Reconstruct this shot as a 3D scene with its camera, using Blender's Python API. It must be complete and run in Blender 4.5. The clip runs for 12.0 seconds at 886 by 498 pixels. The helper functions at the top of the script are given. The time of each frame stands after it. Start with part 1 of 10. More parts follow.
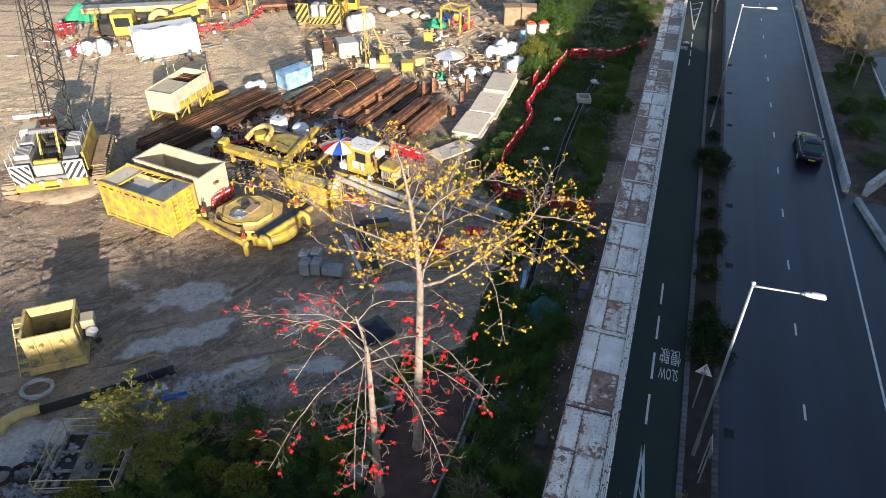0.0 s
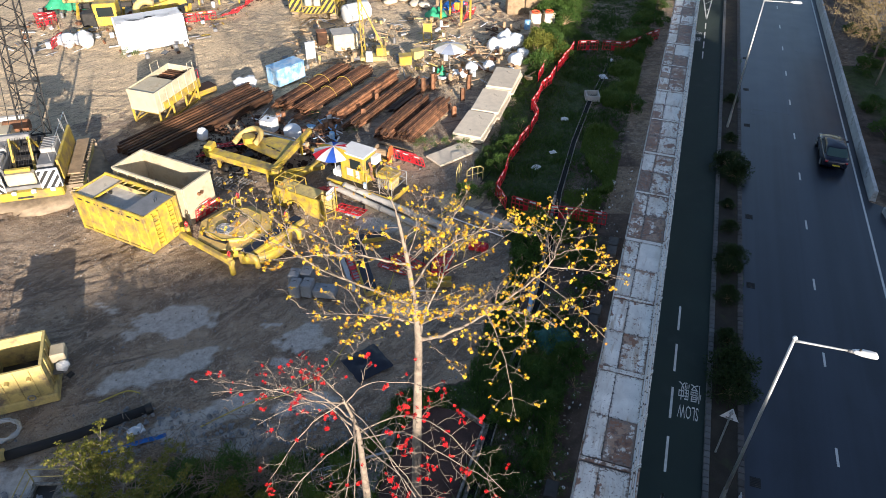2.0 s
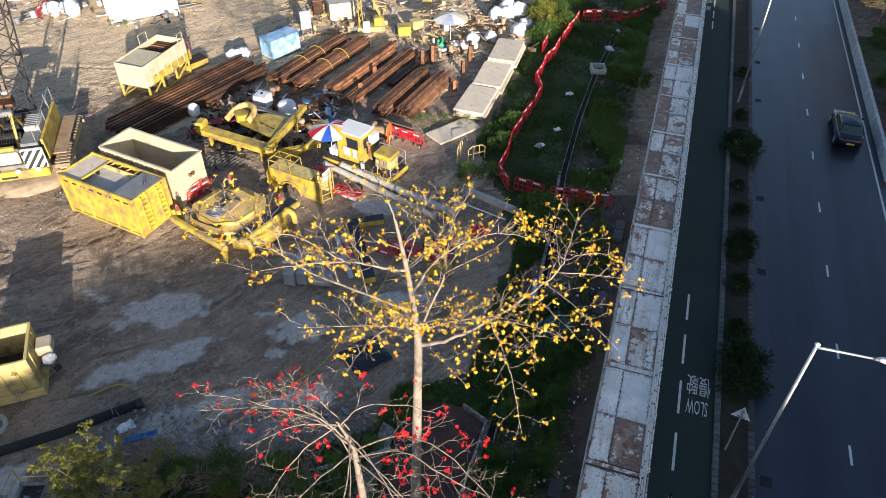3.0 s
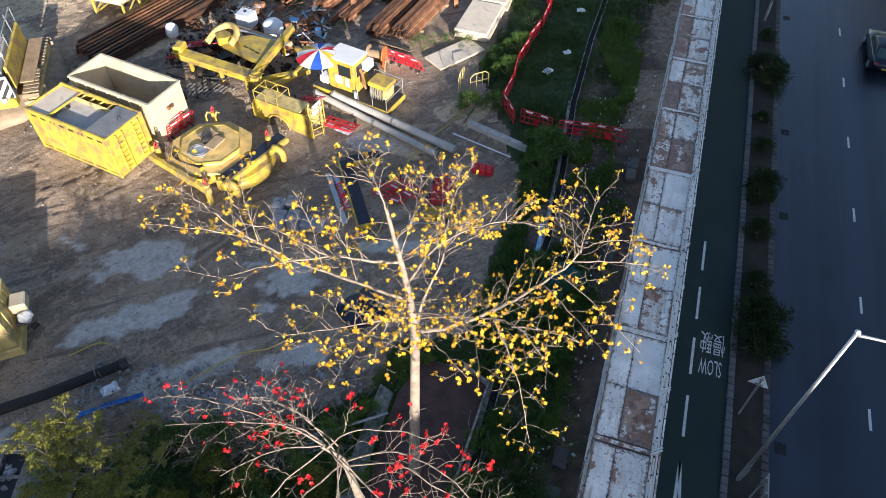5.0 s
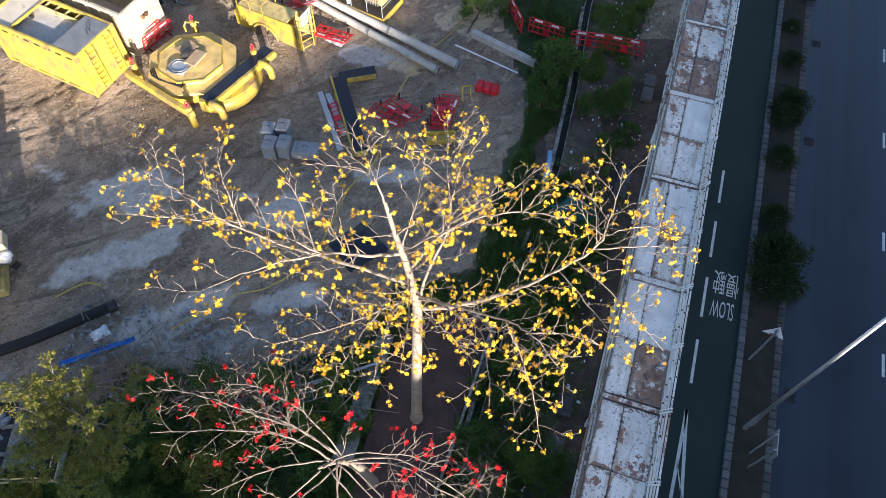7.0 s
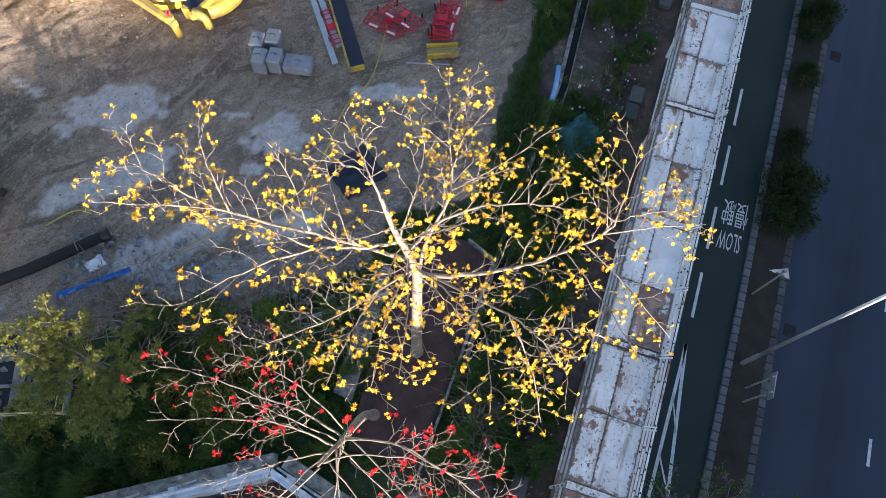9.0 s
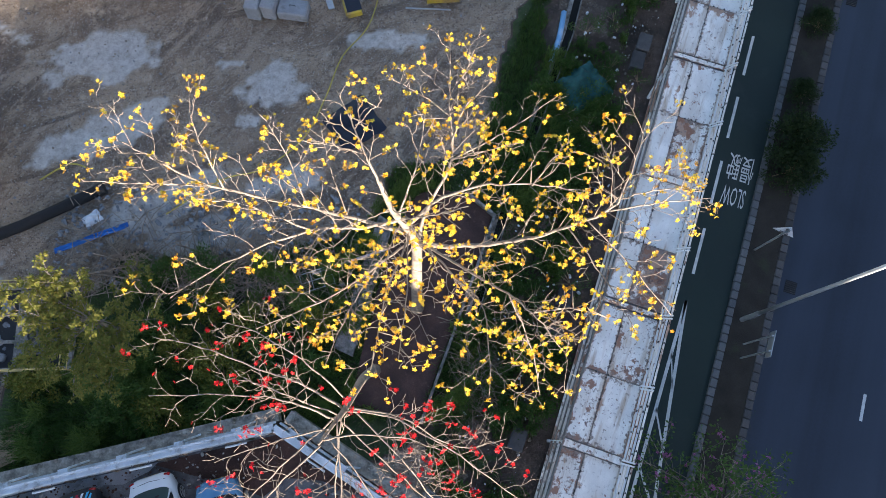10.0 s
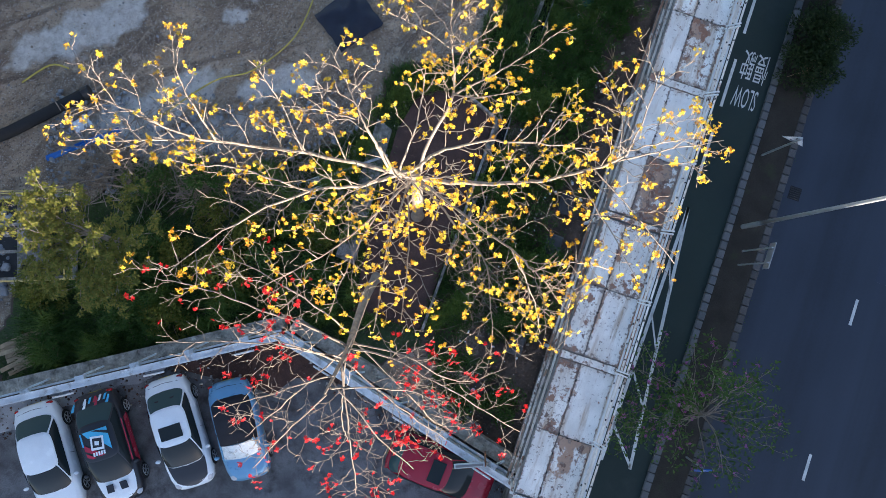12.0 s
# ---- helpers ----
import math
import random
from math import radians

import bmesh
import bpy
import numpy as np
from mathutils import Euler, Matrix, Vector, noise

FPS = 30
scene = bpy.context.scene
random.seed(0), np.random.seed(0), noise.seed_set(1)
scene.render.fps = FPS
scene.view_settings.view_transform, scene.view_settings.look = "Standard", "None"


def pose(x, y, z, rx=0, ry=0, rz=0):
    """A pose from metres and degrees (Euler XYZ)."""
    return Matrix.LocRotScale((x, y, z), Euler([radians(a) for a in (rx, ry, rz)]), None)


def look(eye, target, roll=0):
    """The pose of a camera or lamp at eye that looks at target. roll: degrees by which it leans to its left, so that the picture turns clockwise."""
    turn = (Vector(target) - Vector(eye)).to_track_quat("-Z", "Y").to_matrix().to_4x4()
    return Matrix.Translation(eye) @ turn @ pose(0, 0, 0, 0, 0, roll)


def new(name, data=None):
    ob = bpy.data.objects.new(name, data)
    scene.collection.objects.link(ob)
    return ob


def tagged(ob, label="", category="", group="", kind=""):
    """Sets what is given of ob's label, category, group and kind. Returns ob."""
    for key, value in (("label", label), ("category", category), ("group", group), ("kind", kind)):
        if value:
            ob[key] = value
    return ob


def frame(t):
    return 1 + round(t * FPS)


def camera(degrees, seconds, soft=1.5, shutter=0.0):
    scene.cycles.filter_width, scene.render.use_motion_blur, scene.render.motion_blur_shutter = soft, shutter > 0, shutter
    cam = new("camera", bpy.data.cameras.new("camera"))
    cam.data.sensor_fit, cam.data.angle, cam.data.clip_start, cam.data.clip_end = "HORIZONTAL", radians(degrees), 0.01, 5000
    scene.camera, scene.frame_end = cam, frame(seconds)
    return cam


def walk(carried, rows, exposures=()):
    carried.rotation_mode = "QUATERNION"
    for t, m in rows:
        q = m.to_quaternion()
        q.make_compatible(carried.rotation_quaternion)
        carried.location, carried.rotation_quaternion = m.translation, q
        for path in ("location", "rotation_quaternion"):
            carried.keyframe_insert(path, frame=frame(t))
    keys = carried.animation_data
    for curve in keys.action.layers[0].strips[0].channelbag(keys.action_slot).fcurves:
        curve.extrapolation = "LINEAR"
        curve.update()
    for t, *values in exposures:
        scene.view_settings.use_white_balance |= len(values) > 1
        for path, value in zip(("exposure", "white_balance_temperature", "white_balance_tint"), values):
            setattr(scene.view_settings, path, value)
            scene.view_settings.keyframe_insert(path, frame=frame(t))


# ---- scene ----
cam = camera(65.4, 12.0, 0.6)
PATH = [
    (0, (-0.075, -0.258, 25.416), (-0.116, 1.349, 24.226), 0.5),
    (0.5, (-0.098, 0.616, 25.405), (-0.14, 2.224, 24.216), 0.5),
    (1, (-0.138, 1.56, 25.451), (-0.179, 3.166, 24.257), 0.5),
    (1.5, (-0.19, 2.535, 25.477), (-0.23, 4.126, 24.267), 0.5),
    (2, (-0.233, 3.429, 25.501), (-0.272, 4.998, 24.262), 0.5),
    (2.5, (-0.285, 4.31, 25.519), (-0.321, 5.851, 24.245), 0.6),
    (3, (-0.341, 5.176, 25.443), (-0.376, 6.682, 24.128), 0.6),
    (5, (-0.396, 8.318, 25.246), (-0.426, 9.63, 23.736), 0.6),
    (5.5, (-0.459, 9.092, 25.219), (-0.484, 10.338, 23.655), 0.7),
    (6, (-0.503, 9.844, 25.197), (-0.527, 11.022, 23.581), 0.8),
    (6.5, (-0.549, 10.563, 25.203), (-0.569, 11.672, 23.538), 0.9),
    (7, (-0.658, 11.246, 25.255), (-0.672, 12.281, 23.543), 1.1),
    (9, (-0.738, 13.686, 25.546), (-0.742, 14.388, 23.673), 1.8),
    (9.5, (-0.71, 14.148, 25.562), (-0.713, 14.76, 23.658), 1.8),
    (10, (-0.752, 14.607, 25.59), (-0.751, 15.123, 23.658), 2.3),
    (10.5, (-0.816, 15.144, 25.604), (-0.809, 15.559, 23.648), 3.1),
    (11, (-0.817, 15.615, 25.642), (-0.808, 15.931, 23.667), 3.8),
    (11.5, (-0.829, 16.053, 25.665), (-0.817, 16.268, 23.676), 5.4),
    (12, (-0.867, 16.418, 25.65), (-0.849, 16.534, 23.653), 10.8),
]
EXPOSURES = [(0, 1.36, 5900, 16), (3, 1.36, 5850, 16), (5.5, 1.66, 5660, 16), (7, 1.86, 5700, 17), (9.5, 2.1, 5820, 18), (11, 2.17, 5860, 17), (12, 2.17, 5800, 17)]
walk(cam, [(t, look(eye, target, roll)) for t, eye, target, roll in PATH], EXPOSURES)

# ---------------------------------------------------------------- world and sun
SUN_FROM = Vector((0.35, -0.94, 0.0)).normalized()
SUN_ELEV = radians(13.5)
world = bpy.data.worlds.new("world")
scene.world = world
world.use_nodes = True
wn = world.node_tree.nodes
wn.clear()
w_out = wn.new("ShaderNodeOutputWorld")
w_bg = wn.new("ShaderNodeBackground")
w_sky = wn.new("ShaderNodeTexSky")
w_sky.sky_type = "NISHITA"
w_sky.sun_disc = False
w_sky.sun_elevation = SUN_ELEV
w_sky.sun_rotation = math.atan2(SUN_FROM.x, SUN_FROM.y)
w_bg.inputs["Strength"].default_value = 0.073
world.node_tree.links.new(w_sky.outputs[0], w_bg.inputs[0])
world.node_tree.links.new(w_bg.outputs[0], w_out.inputs[0])
sun_data = bpy.data.lights.new("sun", "SUN")
sun_data.energy = 4.5
sun_data.color = (1.0, 0.86, 0.655)
sun_data.angle = radians(0.5)
sun = new("sun", sun_data)
sun_way = SUN_FROM * math.cos(SUN_ELEV) + Vector((0, 0, math.sin(SUN_ELEV)))
sun.matrix_world = look(sun_way * 100, (0, 0, 0))


# ---------------------------------------------------------------- materials
def shade(name, colour, rough=0.7, metal=0.0, vary=0.25, scale=4.0, fine=60.0, bump=0.2, dirt=None, dirt_amount=0.0,
          dirt_scale=1.5, spread=0.0, spec=0.4):
    """A worn surface: two scales of tone, fine relief, patches of dirt, and a little difference from piece to piece."""
    m = bpy.data.materials.new(name)
    m.use_nodes = True
    nt = m.node_tree
    n, l = nt.nodes, nt.links
    p = n["Principled BSDF"]
    p.inputs["Metallic"].default_value = metal
    p.inputs["Specular IOR Level"].default_value = spec
    geo = n.new("ShaderNodeTexCoord")
    big, small = n.new("ShaderNodeTexNoise"), n.new("ShaderNodeTexNoise")
    big.inputs["Scale"].default_value, small.inputs["Scale"].default_value = scale, fine
    big.inputs["Detail"].default_value, small.inputs["Detail"].default_value = 6, 3
    for t in (big, small):
        l.new(geo.outputs["Object"], t.inputs["Vector"])
    ramp = n.new("ShaderNodeMapRange")
    ramp.inputs["From Min"].default_value, ramp.inputs["From Max"].default_value = 0.3, 0.7
    ramp.inputs["To Min"].default_value, ramp.inputs["To Max"].default_value = 1 - vary, 1 + vary
    l.new(big.outputs["Fac"], ramp.inputs["Value"])
    fr = n.new("ShaderNodeMapRange")
    fr.inputs["From Min"].default_value, fr.inputs["From Max"].default_value = 0.3, 0.7
    fr.inputs["To Min"].default_value, fr.inputs["To Max"].default_value = 1 - vary * 0.5, 1 + vary * 0.5
    l.new(small.outputs["Fac"], fr.inputs["Value"])
    mul = n.new("ShaderNodeMath")
    mul.operation = "MULTIPLY"
    l.new(ramp.outputs[0], mul.inputs[0])
    l.new(fr.outputs[0], mul.inputs[1])
    last = mul.outputs[0]
    if spread:
        info = n.new("ShaderNodeObjectInfo")
        sr = n.new("ShaderNodeMapRange")
        sr.inputs["To Min"].default_value, sr.inputs["To Max"].default_value = 1 - spread, 1 + spread
        l.new(info.outputs["Random"], sr.inputs["Value"])
        m2 = n.new("ShaderNodeMath")
        m2.operation = "MULTIPLY"
        l.new(last, m2.inputs[0])
        l.new(sr.outputs[0], m2.inputs[1])
        last = m2.outputs[0]
    mix = n.new("ShaderNodeVectorMath")
    mix.operation = "SCALE"
    mix.inputs[0].default_value = colour
    l.new(last, mix.inputs["Scale"])
    out = mix.outputs[0]
    rough_in = None
    if dirt is not None:
        dn = n.new("ShaderNodeTexNoise")
        dn.inputs["Scale"].default_value, dn.inputs["Detail"].default_value = dirt_scale, 8
        dn.inputs["Roughness"].default_value = 0.65
        l.new(geo.outputs["Object"], dn.inputs["Vector"])
        dr = n.new("ShaderNodeMapRange")
        dr.inputs["From Min"].default_value = 0.72 - dirt_amount * 0.4
        dr.inputs["From Max"].default_value = 0.87 - dirt_amount * 0.3
        l.new(dn.outputs["Fac"], dr.inputs["Value"])
        dm = n.new("ShaderNodeMix")
        dm.data_type = "RGBA"
        dm.inputs["B"].default_value = (*dirt, 1)
        l.new(dr.outputs[0], dm.inputs["Factor"])
        l.new(out, dm.inputs["A"])
        out = dm.outputs["Result"]
    l.new(out, p.inputs["Base Color"])
    rr = n.new("ShaderNodeMapRange")
    rr.inputs["To Min"].default_value, rr.inputs["To Max"].default_value = max(0.03, rough - 0.12), min(1, rough + 0.12)
    l.new(big.outputs["Fac"], rr.inputs["Value"])
    l.new(rr.outputs[0], p.inputs["Roughness"])
    if bump:
        b = n.new("ShaderNodeBump")
        b.inputs["Strength"].default_value, b.inputs["Distance"].default_value = bump, 0.02
        l.new(small.outputs["Fac"], b.inputs["Height"])
        l.new(b.outputs[0], p.inputs["Normal"])
    return m


def leafy(name, colour, other, rough=0.55, through_light=0.35):
    """Thin leaf or petal: light passes through it; tone differs from piece to piece."""
    m = bpy.data.materials.new(name)
    m.use_nodes = True
    n, l = m.node_tree.nodes, m.node_tree.links
    p = n["Principled BSDF"]
    geo = n.new("ShaderNodeNewGeometry")
    mix = n.new("ShaderNodeMix")
    mix.data_type = "RGBA"
    mix.inputs["A"].default_value, mix.inputs["B"].default_value = (*colour, 1), (*other, 1)
    l.new(geo.outputs["Random Per Island"], mix.inputs["Factor"])
    l.new(mix.outputs["Result"], p.inputs["Base Color"])
    p.inputs["Roughness"].default_value = rough
    p.inputs["Specular IOR Level"].default_value = 0.25
    tr = n.new("ShaderNodeBsdfTranslucent")
    l.new(mix.outputs["Result"], tr.inputs["Color"])
    ms = n.new("ShaderNodeMixShader")
    ms.inputs[0].default_value = through_light
    l.new(p.outputs[0], ms.inputs[1])
    l.new(tr.outputs[0], ms.inputs[2])
    l.new(ms.outputs[0], n["Material Output"].inputs[0])
    return m


def glassy(name, colour=(0.015, 0.02, 0.022), rough=0.06):
    m = bpy.data.materials.new(name)
    m.use_nodes = True
    p = m.node_tree.nodes["Principled BSDF"]
    p.inputs["Base Color"].default_value = (*colour, 1)
    p.inputs["Roughness"].default_value = rough
    p.inputs["Specular IOR Level"].default_value = 0.6
    p.inputs["Coat Weight"].default_value = 0.5
    p.inputs["Coat Roughness"].default_value = 0.03
    return m


RUST = (0.16, 0.06, 0.025)
MUD = (0.17, 0.13, 0.09)
yellow = shade("yellow_paint", (0.5, 0.365, 0.04), 0.45, vary=0.2, scale=1.2, fine=30, bump=0.12, dirt=(0.24, 0.165, 0.085), dirt_amount=0.7, dirt_scale=1.8)
sandy_deck = shade("sandy_worn_deck", (0.6, 0.42, 0.14), 0.75, vary=0.25, scale=1.5, fine=25, bump=0.3, dirt=(0.2, 0.15, 0.1), dirt_amount=0.45, dirt_scale=2.0)
track_mud = shade("muddy_track_steel", (0.27, 0.21, 0.14), 0.8, vary=0.3, scale=2, fine=25, bump=0.3, dirt=(0.1, 0.085, 0.07), dirt_amount=0.4)
yellow_dusty = shade("dusty_yellow_paint", (0.56, 0.44, 0.16), 0.65, vary=0.18, scale=1.5, fine=30, bump=0.15, dirt=MUD, dirt_amount=0.6, dirt_scale=1.4)
cream = shade("cream_paint", (0.52, 0.45, 0.31), 0.6, vary=0.15, scale=1, fine=30, bump=0.1, dirt=(0.36, 0.27, 0.16), dirt_amount=0.5, dirt_scale=1.1)
white_paint = shade("white_paint", (0.72, 0.72, 0.70), 0.5, vary=0.08, scale=1, fine=25, bump=0.08, dirt=(0.4, 0.36, 0.3), dirt_amount=0.25)
grey_steel = shade("grey_steel", (0.22, 0.22, 0.22), 0.55, 0.3, vary=0.2, scale=2, fine=40, dirt=RUST, dirt_amount=0.2)
galvanised = shade("galvanised_steel", (0.5, 0.51, 0.5), 0.4, 0.6, vary=0.12, scale=3, fine=40, bump=0.05)
dark_steel = shade("dark_steel", (0.035, 0.033, 0.03), 0.55, 0.2, vary=0.3, scale=2, fine=40, dirt=MUD, dirt_amount=0.35)
black_rubber = shade("black_rubber", (0.018, 0.018, 0.018), 0.8, vary=0.2, scale=6, fine=60, bump=0.2)
rust_steel = shade("rusty_steel", (0.175, 0.084, 0.042), 0.75, 0.1, vary=0.45, scale=2.5, fine=30, bump=0.4, dirt=(0.045, 0.028, 0.024), dirt_amount=0.58, dirt_scale=0.8, spread=0.8)
concrete = shade("concrete", (0.42, 0.4, 0.36), 0.85, vary=0.15, scale=2, fine=40, bump=0.3, dirt=(0.2, 0.18, 0.15), dirt_amount=0.35, spread=0.12)
pale_concrete = shade("pale_concrete", (0.6, 0.52, 0.4), 0.85, vary=0.12, scale=1.5, fine=40, bump=0.3, dirt=(0.3, 0.25, 0.19), dirt_amount=0.35, spread=0.1)
red_plastic = shade("red_plastic", (0.55, 0.02, 0.03), 0.45, vary=0.12, scale=3, fine=30, bump=0.05, spread=0.15)
blue_paint = shade("blue_paint", (0.26, 0.5, 0.74), 0.5, vary=0.15, scale=1.5, fine=30, bump=0.1, dirt=(0.62, 0.64, 0.64), dirt_amount=0.62)
wood = shade("weathered_wood", (0.34, 0.24, 0.14), 0.85, vary=0.25, scale=3, fine=40, bump=0.4, spread=0.2)
plastic_white = shade("white_plastic", (0.75, 0.76, 0.76), 0.45, vary=0.06, scale=3, fine=30, bump=0.1)
green_net = shade("green_tarpaulin", (0.03, 0.28, 0.14), 0.6, vary=0.2, scale=3, fine=30, bump=0.3)
bark = shade("pale_bark", (0.28, 0.225, 0.17), 0.9, vary=0.3, scale=3.5, fine=22, bump=0.6, dirt=(0.2, 0.17, 0.13), dirt_amount=0.35, dirt_scale=4)
petal_yellow = leafy("yellow_petal", (0.82, 0.5, 0.02), (0.86, 0.66, 0.06), 0.5, 0.3)
petal_rust = leafy("dry_petal", (0.62, 0.27, 0.015), (0.75, 0.44, 0.03), 0.6, 0.25)
petal_red = leafy("red_petal", (0.66, 0.012, 0.02), (0.8, 0.035, 0.03), 0.45, 0.25)
petal_red_dark = leafy("dark_red_petal", (0.38, 0.01, 0.012), (0.5, 0.02, 0.02), 0.5, 0.2)
petal_pink = leafy("pink_petal", (0.36, 0.09, 0.26), (0.5, 0.17, 0.38), 0.5, 0.3)
leaf_green = leafy("dark_leaf", (0.045, 0.1, 0.02), (0.1, 0.165, 0.034))
leaf_grass = leafy("grass_blade", (0.042, 0.088, 0.017), (0.088, 0.145, 0.03))
leaf_feather = leafy("feathery_leaf", (0.13, 0.15, 0.022), (0.25, 0.22, 0.04))
leaf_dark = leafy("clipped_dark_leaf", (0.018, 0.036, 0.012), (0.045, 0.07, 0.02))
leaf_reed = leafy("reed_blade", (0.095, 0.165, 0.028), (0.17, 0.23, 0.045))
leaf_olive = leafy("olive_leaf", (0.13, 0.16, 0.026), (0.23, 0.22, 0.04))
leaf_tan = leafy("tan_twig_leaf", (0.34, 0.24, 0.1), (0.45, 0.34, 0.15))
track_green = shade("green_asphalt", (0.022, 0.036, 0.03), 0.85, vary=0.15, scale=0.4, fine=90, bump=0.3, dirt=(0.034, 0.045, 0.04), dirt_amount=0.4, dirt_scale=0.5)
road_paint = shade("road_paint", (0.62, 0.62, 0.58), 0.7, vary=0.15, scale=4, fine=50, bump=0.2, dirt=(0.25, 0.25, 0.24), dirt_amount=0.35, dirt_scale=6)
kerb_brick = shade("dark_kerb_brick", (0.085, 0.08, 0.075), 0.9, vary=0.25, scale=3, fine=40, bump=0.3, dirt=(0.07, 0.065, 0.05), dirt_amount=0.4, spread=0.3)
kerb_stone = shade("kerb_concrete", (0.13, 0.132, 0.13), 0.9, vary=0.2, scale=3, fine=40, bump=0.3, dirt=(0.14, 0.13, 0.11), dirt_amount=0.4, spread=0.15)
verge_soil = shade("verge_soil", (0.032, 0.027, 0.02), 0.95, vary=0.35, scale=1.5, fine=25, bump=0.7, dirt=(0.04, 0.05, 0.02), dirt_amount=0.4, dirt_scale=1.2)
red_soil = shade("red_brown_soil", (0.075, 0.042, 0.032), 0.95, vary=0.35, scale=1.2, fine=30, bump=0.8, dirt=(0.16, 0.09, 0.065), dirt_amount=0.35, dirt_scale=5)
leaf_mid = leafy("mid_green_leaf", (0.055, 0.115, 0.02), (0.1, 0.165, 0.036))
mossy_concrete = shade("mossy_concrete", (0.24, 0.22, 0.19), 0.9, vary=0.5, scale=5.0, fine=36, bump=0.5, dirt=(0.05, 0.055, 0.035), dirt_amount=0.6, dirt_scale=2.6, spread=0.15)
grey_concrete = shade("grey_concrete", (0.27, 0.275, 0.28), 0.85, vary=0.2, scale=2, fine=30, bump=0.3, dirt=(0.13, 0.12, 0.1), dirt_amount=0.45, dirt_scale=2.5, spread=0.15)
parapet_concrete = shade("parapet_concrete", (0.43, 0.44, 0.43), 0.85, vary=0.2, scale=1.2, fine=25, bump=0.3, dirt=(0.17, 0.165, 0.14), dirt_amount=0.5, dirt_scale=1.6, spread=0.12)
concrete_floor = shade("stained_concrete_floor", (0.15, 0.15, 0.152), 0.8, vary=0.38, scale=0.9, fine=26, bump=0.4, dirt=(0.06, 0.056, 0.052), dirt_amount=0.66, dirt_scale=1.5)
hoard_paint = shade("grimy_white_paint", (0.62, 0.64, 0.64), 0.5, vary=0.16, scale=1.6, fine=30, bump=0.12, dirt=(0.27, 0.25, 0.21), dirt_amount=0.5, dirt_scale=3.0, spread=0.08)
wall_concrete = shade("weathered_wall_concrete", (0.4, 0.35, 0.28), 0.9, vary=0.4, scale=3.2, fine=14, bump=0.8, dirt=(0.07, 0.06, 0.045), dirt_amount=0.55, dirt_scale=2.6, spread=0.1)
dark_water = glassy("dark_water", (0.012, 0.012, 0.01), 0.15)
shade_block_mat = shade("shade_block_wall", (0.4, 0.38, 0.35), 0.8, vary=0.1, scale=0.2, fine=5, bump=0)


